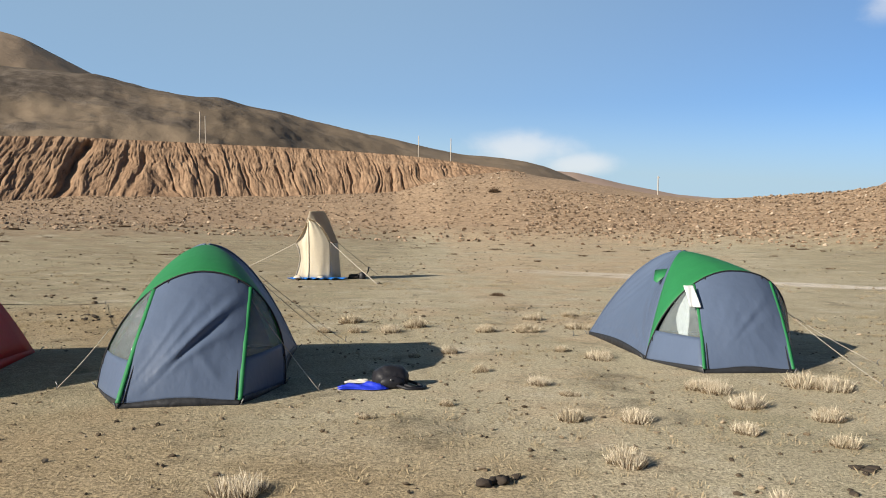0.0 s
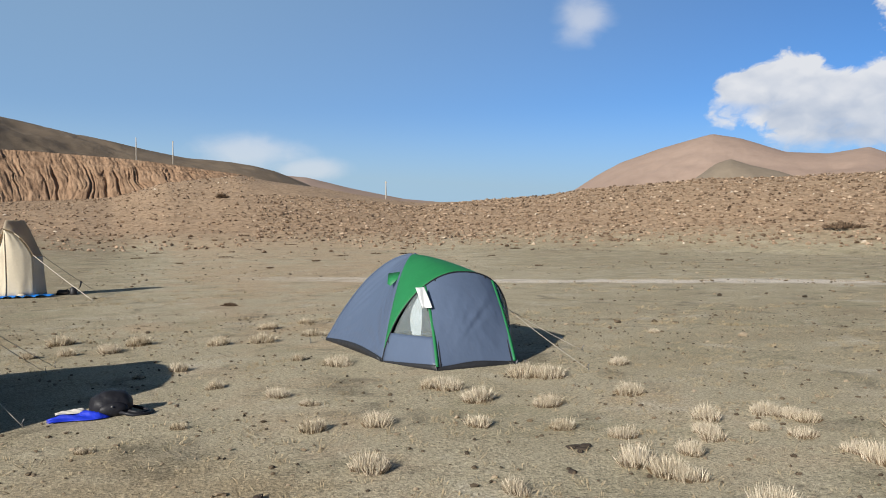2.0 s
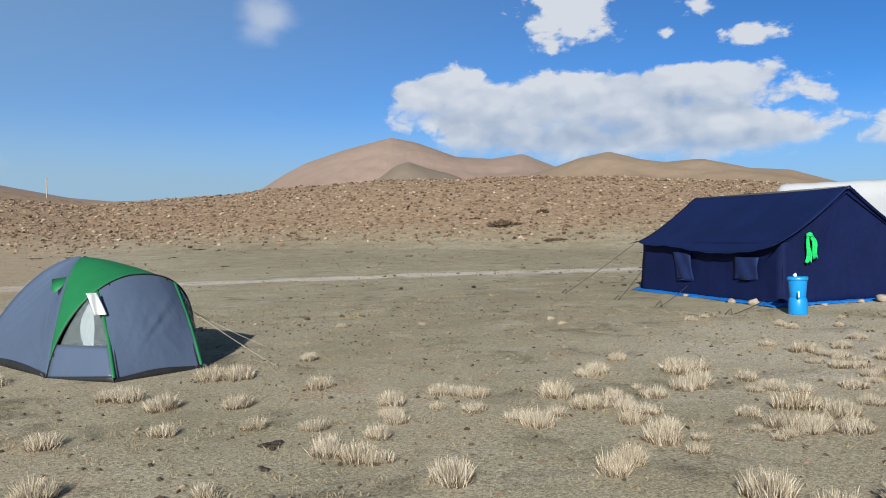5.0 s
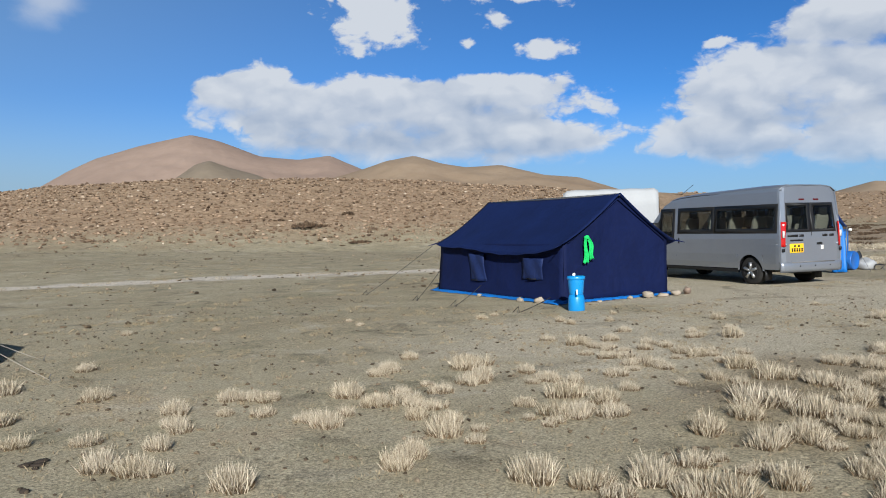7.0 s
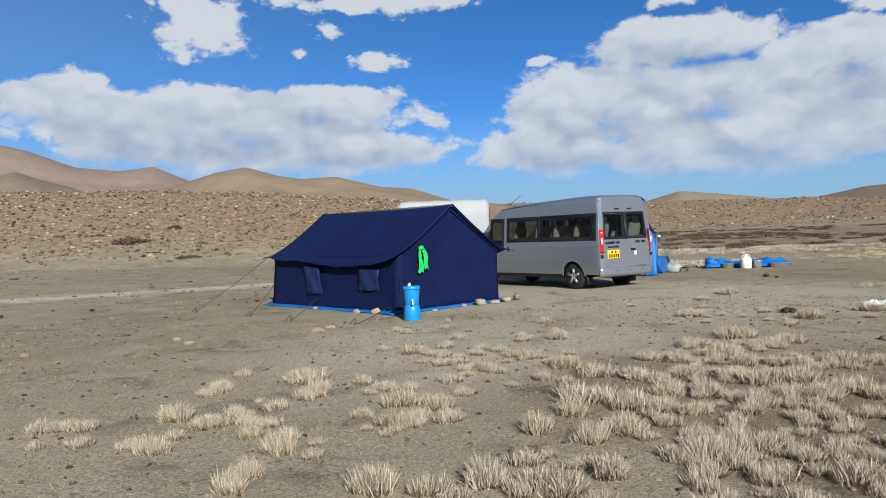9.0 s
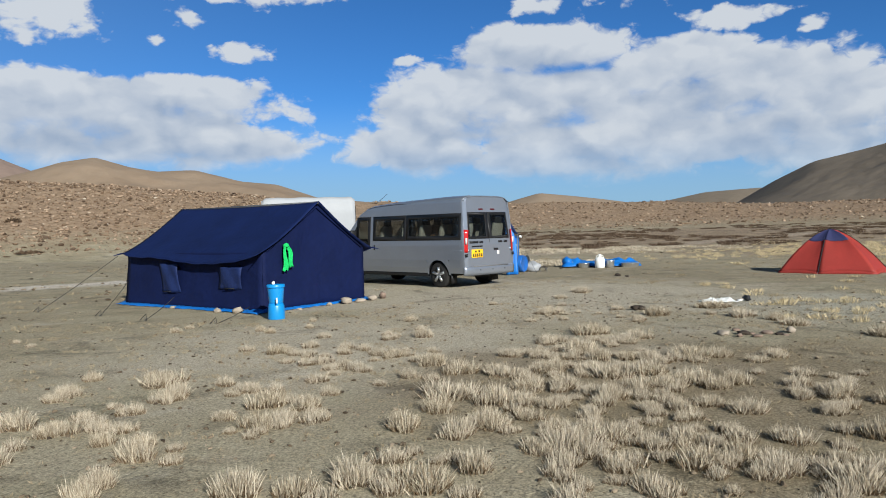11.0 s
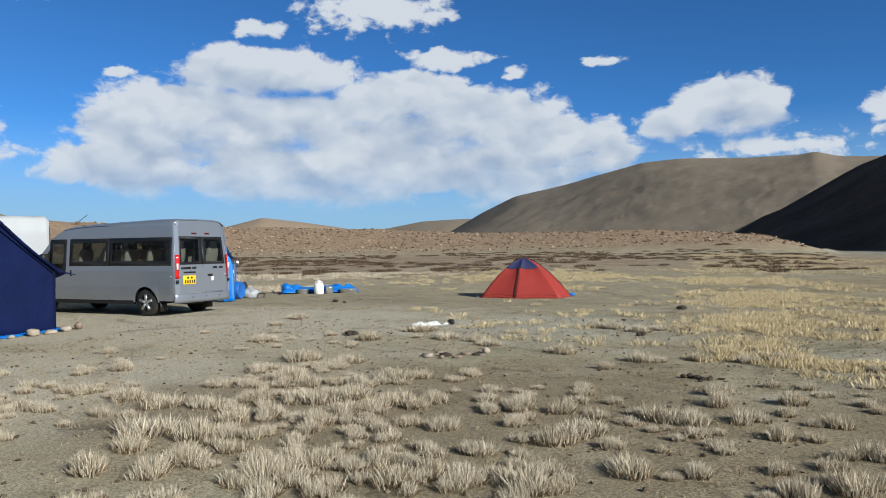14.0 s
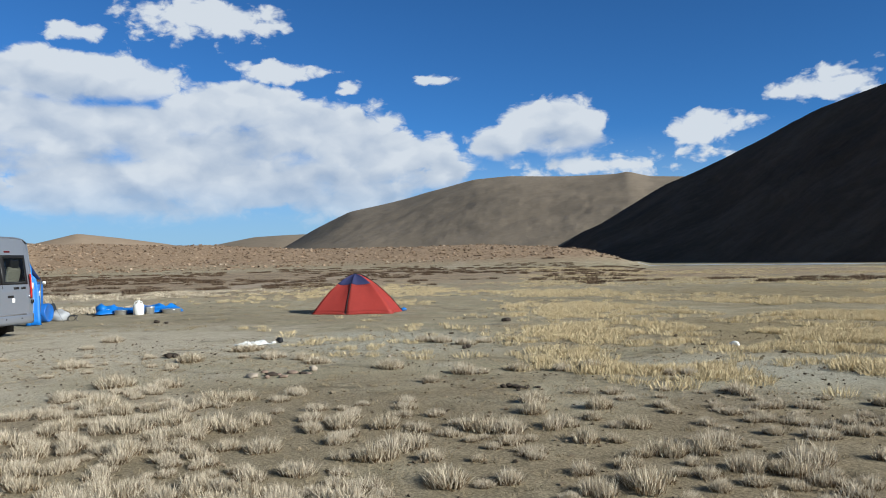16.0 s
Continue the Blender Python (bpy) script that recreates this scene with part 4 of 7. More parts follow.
green_tent(-2.55, 7.86, 11, "green and slate-blue dome tent with a creased zipped porch", diagonal=1.0,
           guys=[((-0.80, -0.02, 0.60), (-1.30, 0.0, 0.01)), ((0.52, -0.10, 0.98), (1.26, -0.45, 0.01)),
                 ((0.62, 0.9, 1.08), (1.75, 2.95, 0.01)), ((0.66, 0.8, 1.0), (1.62, 2.6, 0.01))])
green_tent(3.52, 9.86, 3, "green and slate-blue dome tent with a white cloth on its porch", diagonal=0.25, vent=True, patch=True, top=1.37, shift=0.13, high=1.15, square=0.80, puffed=1.55,
           guys=[((0.90, -0.06, 0.62), (1.12, -1.72, 0.01)), ((0.88, 0.1, 0.66), (1.9, -0.4, 0.01)), ((-1.05, 2.4, 0.06), (-1.35, 2.2, 0.01))])


def red_tent(x, y, turn, label, foot, power=1.40, badge=None, top=1.30):
    t = thing("red_dome_tent", x, y, turn, label, "tent", "red dome tents")
    poly = np.array(foot)
    apex = np.array([0.0, 0.05, top])
    rings = 20
    for i in range(6):
        a, b = poly[i], poly[(i + 1) % 6]
        k = np.linspace(0, 1, 13)
        e = a + (b - a) * k[:, None]
        e = e * (1 - 0.035 * np.sin(k * math.pi))[:, None]
        edge = np.column_stack([e, 0.03 + 0.05 * np.sin(k * math.pi)])
        pw = power + 0.18 * np.exp(-(np.minimum(k, 1 - k) / 0.2) ** 2)
        P = dome_loft(edge, apex, pw, rings)
        P[..., 2] += 0.02 * fbm2(k[None] * 3 + i * 7 + np.zeros((rings, 1)), np.linspace(0, 3, rings)[:, None] + 0 * k[None], 3, 60) * np.sin(np.linspace(0, 1, rings) * math.pi)[:, None]
        cut = 8 if i in (0, 1) else 3
        part("flysheet_panel", sheet(P[cut:]), M_RED, t, solid=0.003)
        part("top_panel", sheet(P[:cut + 1]), M_PURPLE if i in (0, 1) else M_RED, t, "dark purple-blue top panel" if i in (0, 1) else "", solid=0.003)
        part("mud_skirt", sheet(np.stack([edge + [0, 0, 0.02], edge * [1.01, 1.01, 0] + [0, 0, -0.01]])), M_RED, t, "red cloth hem", solid=0.004)
        if badge == i:
            nrm = np.array([(b - a)[1], -(b - a)[0], 0.5 * math.hypot(*(b - a))])
            part("badge", sheet(P[15:18, 6:9] + nrm / np.linalg.norm(nrm) * 0.008), M_WHITE, t, "white printed badge", solid=0.002)
        if i in (1, 3):
            part("zip_seam", tube([p + [0, -0.012, 0.012] for p in P[cut:, 0]], 0.015 if i == 1 else 0.009, 5), M_BLACKTRIM, t, "black zip seam")
        part("tent_peg", tube([(*(a * 1.03), -0.05), (*(a * 1.05), 0.03), (*(a * 1.07), 0.06)], 0.007, 5), M_STEEL, t)
    part("pole", tube([(0.42, 0.2, top - 0.14), (0.30, 0.15, top - 0.06), (0.0, 0.05, top + 0.02), (-0.35, 0.0, top - 0.09)], 0.013, 5), M_BLACKTRIM, t)
    return t


far_red = red_tent(25.1, -7.25, -106, "red dome tent with a dark purple top panel",
                   ((-1.42, -0.62), (-0.33, -0.98), (1.19, -1.12), (1.55, 0.05), (0.95, 1.25), (-0.95, 1.2)), 1.42)
part("stuff_sack", stone_shape(0.16, 5, 0.8), M_TARP, far_red, "blue stuff sack by the tent edge").location = (1.62, 0.25, 0)
near_red = red_tent(-6.2, 8.2, 0, "red dome tent with black trim beside the green tent",
                    ((-1.6, -0.1), (-1.0, -1.5), (0.4, -1.9), (1.65, -1.45), (0.95, 1.65), (-0.9, 1.2)), 2.0, 3, 1.52)
guy(near_red, (0.75, 1.25, 0.66), (-1.0, 8.2, 0.01), mat=M_DARKROPE)


# ---- toilet tent ----
def toilet_tent():
    t = thing("toilet_tent", -4.48, 25.45, 10, "tall narrow cream canvas toilet tent with a grey roof", "tent")
    # x to the right of the door pole, y away from it; heights of the rows of cloth
    z = np.array([0.02, 0.20, 0.40, 0.70, 1.00, 1.21, 1.40, 1.66, 1.85, 2.0])
    left = np.interp(z, [0, 0.38, 0.70, 1.0, 1.20, 1.34, 1.66, 2.0], [-0.43, -0.31, -0.25, -0.30, -0.40, -0.29, -0.13, -0.01])
    right = np.interp(z, [0, 0.8, 1.27, 1.55, 1.83, 2.0], [0.77, 0.76, 0.73, 0.56, 0.35, 0.02])
    k = np.linspace(0, 1, 14)

    def rows(x0, x1, y0, y1, bulge, seed, top=99):
        """Cloth hung between two uprights, given row by row."""
        P = np.zeros((len(z), len(k), 3))
        P[..., 0] = x0[:, None] + (x1 - x0)[:, None] * k
        P[..., 1] = y0[:, None] + (y1 - y0)[:, None] * k
        P[..., 2] = np.minimum(z, top)[:, None]
        wave = bulge * np.sin(k * math.pi)[None] + 0.035 * fbm2(k[None] * 4 + 0 * z[:, None], z[:, None] * 0.8 + 0 * k[None], 3, seed) * np.sin(k * math.pi)[None]
        P[..., 1] -= wave
        return sheet(P)

    seam = np.interp(z, [0, 0.3, 1.2, 2.0], [0.0, 0.03, 0.02, 0.0])
    zero = np.zeros_like(z)
    back_r = np.interp(z, [0, 1.22, 1.75, 2.0], [1.13, 1.02, 0.80, 0.66])
    part("front_wall", rows(left, seam, zero + 0.10, zero - 0.03, -0.02, 71), M_CREAM, t, solid=0.006)
    part("door_flap", rows(seam + 0.01, right, zero - 0.03, zero, 0.07, 72), M_CREAM, t, "cream canvas door flap", solid=0.006)
    low = z <= 1.25
    side = lambda xa, xb, ya, yb, seed: sheet(np.stack([np.stack([xa[low] + (xb - xa)[low] * q, ya + (yb - ya) * q + 0 * z[low], z[low]], -1) + 0.02 * math.sin(q * math.pi) * np.array([1, 0, 0]) for q in k], 1))
    part("side_wall", side(right, back_r, 0.0, 0.75, 73), M_CREAM, t, solid=0.006)
    part("side_wall", side(left, left * 0.6, 0.10, 0.85, 74), M_CREAM, t, solid=0.006)
    part("back_wall", rows(left * 0.6, back_r, zero + 0.85, zero + 0.75, -0.02, 75), M_CREAM, t, solid=0.006)
    # grey roof: front edge, middle and back edge, from the ridge to the eave
    F = np.array([[(0.0, -0.07, 2.04), (0.20, -0.08, 1.96), (0.37, -0.07, 1.83), (0.58, -0.05, 1.56), (0.76, -0.02, 1.24)],
                  [(0.05, 0.02, 2.28), (0.28, 0.08, 2.08), (0.47, 0.12, 1.84), (0.66, 0.18, 1.54), (0.85, 0.25, 1.23)],
                  [(0.54, 0.60, 2.29), (0.68, 0.62, 2.05), (0.80, 0.66, 1.75), (0.92, 0.70, 1.45), (1.03, 0.76, 1.21)]])
    f = np.linspace(0, 4, 17)
    G = np.stack([np.stack([np.interp(f, np.arange(5), F[i, :, c]) for c in range(3)], -1) for i in range(3)])
    w = np.linspace(0, 2, 13)
    G = np.stack([[np.interp(w, np.arange(3), G[:, j, c]) for c in range(3)] for j in range(17)]).transpose(2, 0, 1)
    part("roof_panel", sheet(G), M_GREYCANVAS, t, "grey canvas roof panel", solid=0.006)
    H = np.array([[(0.0, -0.07, 2.04), (-0.13, -0.02, 1.68), (-0.41, 0.08, 1.21)], [(0.05, 0.02, 2.28), (-0.10, 0.3, 1.75), (-0.34, 0.5, 1.21)], [(0.54, 0.60, 2.29), (0.15, 0.75, 1.75), (-0.24, 0.88, 1.21)]])
    part("roof_panel", sheet(H), M_GREYCANVAS, t, "grey canvas roof panel", solid=0.006)
    part("seam", tube(np.stack([seam, zero - 0.045, z], -1), 0.018, 5), M_CREAM, t)
    part("edge_rope", tube(np.stack([left, zero + 0.09, z], -1)[:6], 0.014, 5), M_ROPE, t)
    part("pole", tube([(0.0, 0.06, 0), (0.0, 0.05, 2.02)], 0.02, 6), M_STEEL, t)
    tarp = np.array([[[-0.62 + 1.85 * x + 0.05 * math.sin(9 * x + 5 * y), y, 0.02 + 0.07 * abs(math.sin(19 * x + 6 * y))] for x in np.linspace(0, 1, 30)] for y in (-0.30, -0.18, -0.06, 0.1)])
    part("floor_tarpaulin", sheet(tarp), M_TARP, t, "crumpled blue tarpaulin edge", solid=0.005)
    for x, y, q in ((-0.33, -0.16, 0.20), (0.42, -0.20, 0.16)):
        part("weight_stone", stone_shape(q, int(40 + 50 * x), 0.7), M_CREAM, t).location = (x, y, 0.03)
    guy(t, (0.74, 0.0, 1.26), (2.1, -2.6, 0.01), radius=0.013)
    guy(t, (-0.41, 0.08, 1.2), (-2.7, 4.6, 0.01), radius=0.012)
    guy(t, (1.02, 0.76, 1.22), (2.6, 3.0, 0.01), radius=0.010)
    return t


toilet_tent()


def water_can():
    t = thing("water_can", -2.75, 26.2, 20, "small black watering can standing on the ground", "watering can")
    m = plain("dark_metal", (0.02, 0.02, 0.022), 0.5)
    part("body", lathe([(0.10, 0), (0.11, 0.02), (0.10, 0.2), (0.05, 0.24)]), m, t)
    part("spout", tube([(0.09, 0, 0.08), (0.2, 0, 0.25), (0.23, 0, 0.42)], [0.03, 0.02, 0.035], 8), m, t)
    part("handle", tube([(-0.09, 0, 0.2), (-0.16, 0, 0.18), (-0.15, 0, 0.08), (-0.1, 0, 0.05)], 0.012, 6), m, t)


water_can()
part("body", stone_shape(0.42, 31, 0.45), plain("damp_earth", (0.05, 0.042, 0.035), 0.9), thing("earth_heap", -3.05, 26.3, 0, "small dark heap of dug earth beside the toilet tent", "earth heap"))


# ---- rucksack ----
def rucksack():
    cl = cloth("black_nylon", (0.012, 0.012, 0.016), 0.55, 0.2, 0.01, 12.0)
    t = thing("rucksack", -0.53, 7.95, 12, "black daypack lying on the turf", "backpack")
    bm = bmesh.new()
    bmesh.ops.create_uvsphere(bm, u_segments=28, v_segments=16, radius=0.5)
    for v in bm.verts:
        x, y, z = v.co
        k = 1 + 0.10 * noise.noise(v.co * 4)
        v.co = Vector((math.copysign(abs(x * 2) ** 0.75, x) * 0.19 * k, math.copysign(abs(y * 2) ** 0.8, y) * 0.14 * k, max(-0.085, z * 0.27 * k) + 0.085))
    part("body", bm, cl, t)
    bm = bmesh.new()
    bmesh.ops.create_uvsphere(bm, u_segments=20, v_segments=10, radius=0.5)
    for v in bm.verts:
        v.co = Vector((v.co.x * 0.26, v.co.y * 0.10 - 0.13, max(0.0, v.co.z * 0.14 + 0.06)))
    part("front_pocket", bm, cl, t)
    part("shoulder_strap", tube([(0.10, -0.12, 0.04), (0.2, -0.2, 0.02), (0.30, -0.17, 0.015), (0.30, -0.06, 0.015), (0.18, 0.0, 0.05)], 0.017, 6), cl, t)
    part("shoulder_strap", tube([(0.02, -0.14, 0.04), (0.14, -0.25, 0.015), (0.28, -0.26, 0.015), (0.34, -0.16, 0.015)], 0.017, 6), cl, t)
    part("zip_tab", stone_shape(0.03, 3), M_STEEL, t).location = (-0.02, -0.175, 0.09)
    b = thing("blue_jacket", -0.80, 7.80, 8, "bright blue jacket lying beside the daypack", "jacket")
    cb = cloth("royal_blue_nylon", (0.010, 0.030, 0.42), 0.5, 0.15, 0.02, 9.0)
    u = np.linspace(-1, 1, 26)
    P = np.array([[[0.24 * a + 0.02 * math.sin(7 * c), 0.09 * c * (1.1 + 0.3 * math.sin(3 * a)), 0.012 + (0.055 + 0.05 * max(0, a)) * (1 - c * c) * (1 - a ** 4) * (0.75 + 0.25 * math.sin(8 * a + 5 * c))] for c in u] for a in u])
    part("body", sheet(P), cb, b, solid=0.006)
    P2 = P * np.array([0.5, 0.45, 0.5]) + np.array([-0.06, 0.045, 0.055])
    part("lining", sheet(P2), plain("pale_grey_lining", (0.42, 0.40, 0.36), 0.8), b, "pale grey lining turned out", solid=0.005)


rucksack()

# ---- mess tent ----
def mess_tent():
    t = thing("mess_tent", 14.50, 6.40, 64.3, "navy canvas ridge tent with sagging eaves over a blue tarpaulin", "tent")
    L, W, HE, HR = 4.74, 3.0, 1.22, 2.27
    n = 30

    def wall(a, b, top, seed, dent=0.05, z0=0.03, foot=0.0):
        """A canvas wall from a to b; top(u) gives its height."""
        a, b = np.array(a, float), np.array(b, float)
        u, v = np.linspace(0, 1, n)[None, :], np.linspace(0, 1, 16)[:, None]
        x, y = a[0] + (b[0] - a[0]) * u + 0 * v, a[1] + (b[1] - a[1]) * u + 0 * v
        nx, ny = (b[1] - a[1]), -(b[0] - a[0])
        ln = math.hypot(nx, ny)
        d = dent * np.sin(v * math.pi) * np.sin(u * math.pi) + 0.03 * fbm2(u * 5 + 0 * v, v * 2 + 0 * u, 3, seed) * np.sin(v * math.pi)
        z = z0 + (np.array([top(q) for q in u[0]])[None] - z0) * v
        d = d - foot * (1 - v) ** 2 * np.clip(u * 6, 0, 1)
        return sheet(np.stack([x + nx / ln * d, y + ny / ln * d, z], -1))

    gable = lambda u: HE + (HR - 0.03 - HE) * (1 - abs(2 * u - 1))
    part("long_wall", wall((0, 0), (L + 0.08, 0), lambda u: HE, 81, 0.05, foot=0.10), M_NAVY, t, solid=0.006)
    part("long_wall", wall((L, -W), (0, -W), lambda u: HE, 82), M_NAVY, t, solid=0.006)
    part("gable_wall", wall((0, -W), (0, 0), gable, 83, 0.03), M_NAVY, t, solid=0.006)
    part("gable_wall", wall((L, 0), (L, -W), gable, 84, 0.03), M_NAVY, t, solid=0.006)
    # roof slopes: ridge to a drooping, wavy eave
    k, w = np.linspace(0, 1, 40), np.linspace(0, 1, 18)
    for side in (0, 1):
        P = np.zeros((18, 40, 3))
        for i, v in enumerate(w):
            for j, u in enumerate(k):
                x = (-0.13 * (1 - u) + (L + 0.05 - 0.02 * v) * u)
                y = -W / 2 + (W / 2 + 0.17) * v
                wave = 0.02 * math.sin(u * 13 + 1.0) + 0.035 * math.sin(u * 6.1 - 0.4) + 0.008 * math.sin(u * 47)
                ends = abs(2 * u - 1) ** 6
                z = HR + (HE - 0.06 - HR) * v - 0.05 * math.sin(v * math.pi) - (v ** 6) * (0.09 - 0.15 * ends + wave * (1 - ends) + 0.06 * math.exp(-((u - 0.33) / 0.17) ** 2)) - 0.03 * math.sin(u * math.pi) * (1 - v)
                P[i, j] = (x, y if side == 0 else -W - y, z)
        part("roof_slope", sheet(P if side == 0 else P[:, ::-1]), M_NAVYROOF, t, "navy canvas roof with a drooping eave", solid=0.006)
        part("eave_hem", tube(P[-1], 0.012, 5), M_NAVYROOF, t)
        for j in (0, 39):
            c = P[-1, j]
            o = (-0.9 if j == 0 else 0.9) * (0.25), (0.9 if side == 0 else -0.9)
            tip = (c[0] + o[0] * 0.3, c[1] + o[1] * 0.22, c[2] - 0.05)
            part("corner_tie", tube([c, tip], [0.02, 0.006], 5), M_NAVYROOF, t)
    part("ridge_pole", tube([(-0.1, -W / 2, HR - 0.03), (L - 0.1, -W / 2, HR - 0.03)], 0.03, 6), M_STEEL, t)
    part("gable_flap", tube([(-0.02, -0.1, HE + 0.02), (-0.03, -W / 2, HR - 0.12), (-0.02, -W + 0.1, HE + 0.02)], 0.02, 5), M_NAVY, t)
    # two window flaps in the long wall
    lighter = cloth("faded_navy_canvas", (0.0075, 0.018, 0.078), 0.7, 0.3, 0.02, 5.0)
    for x0, wd, z0, z1, lean in ((0.58, 0.72, 0.46, 0.92, 0.04), (2.80, 0.66, 0.34, 0.98, -0.10)):
        u = np.linspace(0, 1, 10)
        Q = np.array([[[x0 + wd * a + lean * b, 0.045 + 0.03 * math.sin(a * 3) + 0.05 * b * (1 - b) + 0.02 * math.sin(9 * a + 4 * b), z1 + (z0 - z1) * b] for a in u] for b in u])
        part("window_flap", sheet(Q), lighter, t, "faded window flap hanging loose", solid=0.005)
        part("flap_cord", tube([(x0 + wd * 0.3, 0.09, z0 + 0.02), (x0 + wd * 0.75, 0.10, z0 + 0.01)], 0.012, 5), M_BLACKTRIM, t)
    # tarpaulin floor showing round the foot
    for a, b in (((-0.16, 0.27), (L + 0.30, 0.27)), ((-0.14, 0.16), (-0.14, -W - 0.1))):
        a, b = np.array(a), np.array(b)
        u = np.linspace(0, 1, 50)
        c = a + (b - a) * u[:, None]
        inw = np.array([0, -0.34]) if a[1] == b[1] else np.array([0.26, 0])
        rows = []
        for q in (0, 0.35, 0.7, 1.0):
            r = c + inw * q + 0.03 * np.stack([np.sin(u * 31), np.cos(u * 23)], 1) * (1 - q)
            rows.append(np.column_stack([r, 0.012 + 0.035 * np.abs(np.sin(u * 40 + q * 3)) * (0.4 + q * 0.5) + 0.05 * q]))
        part("floor_tarpaulin", sheet(np.array(rows)), M_TARP, t, "bright blue tarpaulin folded out under the walls", solid=0.004)
    for x in (0.02, L):
        for y in (0, -W):
            part("corner_pole", tube([(x + (0.06 if x < 1 else -0.06), y + (-0.06 if y == 0 else 0.06), 0), (x + (0.06 if x < 1 else -0.06), y + (-0.06 if y == 0 else 0.06), HE - 0.03)], 0.022, 6), M_STEEL, t)
    black = M_DARKROPE
    for x, y, top in ((-0.75, 1.75, (0.05, 0.3, 0.16)), (1.10, 1.95, (1.6, 0.95, 0.36)), (2.70, 1.95, (3.6, 0.75, 0.62)), (4.95, 2.1, (L + 0.1, 0.24, HE - 0.06))):
        guy(t, top, (x, y, 0.01), mat=black, radius=0.007)
        part("peg_loop", tube([(x - 0.06, y, 0.0), (x + 0.02, y - 0.04, 0.13), (x + 0.08, y + 0.05, 0.02)], 0.008, 5), black, t)
    return t


mess_tent()
MT = pose(14.50, 6.40, 0, 0, 0, 64.3)


def on_mess(x, y):
    p = MT @ Vector((x, y, 0))
    return p.x, p.y


M_PALESTONE = plain("pale_tan_stone", (0.35, 0.295, 0.235), 0.9, var=0.25, scale=9, relief=0.01)
M_BROWNSTONE = plain("brown_stone", (0.24, 0.175, 0.135), 0.9, var=0.3, scale=9, relief=0.01)
for i, (x, y, s, m) in enumerate([(2.65, 0.30, 0.20, 1), (1.05, 0.32, 0.24, 1), (0.45, 0.28, 0.22, 1), (-0.25, -0.75, 0.16, 1), (-0.30, -1.55, 0.18, 1),
                                  (-0.32, -2.05, 0.26, 1), (-0.38, -2.45, 0.34, 1), (-0.34, -2.9, 0.30, 1), (-0.30, -3.3, 0.27, 0)]):
    wx, wy = on_mess(x, y)
    st = thing("weight_stone", wx, wy, i * 47, "rounded tan stone weighing down the tarpaulin", "stone", "stones along the mess tent")
    part("stone", stone_shape(s * (0.7 + 0.12 * (i % 3)), 90 + i, 0.45 + 0.1 * (i % 3)), M_PALESTONE if m else M_BROWNSTONE, st)


def water_barrel():
    wx, wy = 13.45, 5.68
    t = thing("wash_barrel", wx, wy, 0, "blue plastic wash barrel with a tap on an upturned tub", "barrel")
    blue = plain("blue_plastic", (0.012, 0.24, 0.60), 0.35, var=0.1, scale=5, spec=0.5)
    part("stand_tub", lathe([(0.155, 0), (0.16, 0.01), (0.15, 0.24), (0.13, 0.30)], 28), blue, t)
    part("tank", lathe([(0.125, 0.30), (0.13, 0.31), (0.155, 0.585), (0.155, 0.60)], 28), blue, t)
    part("lid", lathe([(0.165, 0.585), (0.17, 0.60), (0.17, 0.635), (0.155, 0.65), (0.02, 0.655)], 28), blue, t, "blue screw lid")
    part("tap", joined(tube([(-0.12, -0.06, 0.36), (-0.20, -0.10, 0.36)], 0.014, 8), tube([(-0.20, -0.10, 0.41), (-0.21, -0.105, 0.31)], 0.016, 8)), M_WHITE, t, "white plastic tap")
    part("soap_dish", joined(tube([(-0.10, 0.0, 0.675), (0.0, 0.04, 0.68)], 0.03, 8), tube([(-0.02, 0.03, 0.69), (0.05, 0.05, 0.69)], 0.02, 8)), M_WHITE, t, "white soap lying on the lid")


water_barrel()


def towel():
    wx, wy = on_mess(-0.06, -0.54)
    t = thing("towel", wx, wy, 64.3, "bright green towel pegged to the mess tent", "towel", z=height_at(wx, wy) + 0.83)
    g = cloth("green_towel", (0.02, 0.50, 0.12), 0.9, 0.2, 0.03, 14.0)
    for dy, w, z0, lean, bend in ((0.03, 0.115, 0.0, -0.01, 0.02), (-0.02, 0.14, 0.06, 0.13, -0.03)):
        Q = np.array([[[-0.05 - 0.022 * math.sin(a * 9 + b * 3 + dy * 60) - 0.03 * math.sin(b * math.pi), dy - (w * (0.55 + 0.45 * b)) * (a - 0.5) - lean * b + bend * math.sin(b * 6), 0.52 + (z0 - 0.52) * b - 0.02 * math.sin(a * 7)] for a in np.linspace(0, 1, 14)] for b in np.linspace(0, 1, 18)])
        part("fold", sheet(Q), g, t, solid=0.012)
    part("top_fold", stone_shape(0.13, 44, 0.75), g, t).location = (-0.05, 0.015, 0.47)


towel()


# ---- van ----
def glass(name, tint, rough=0.03, clear=0.5):
    mat, nt, b = shader(name, rough, 0, 0.8)
    b.inputs["Base Color"].default_value = (*tint, 1)
    tr = nt.nodes.new("ShaderNodeBsdfTransparent")
    tr.inputs[0].default_value = (0.90, 0.93, 0.93, 1)
    ms = nt.nodes.new("ShaderNodeMixShader")
    ms.inputs[0].default_value = clear
    nt.links.new(b.outputs[0], ms.inputs[1])
    nt.links.new(tr.outputs[0], ms.inputs[2])
    nt.links.new(ms.outputs[0], nt.nodes["Material Output"].inputs["Surface"])
    return mat


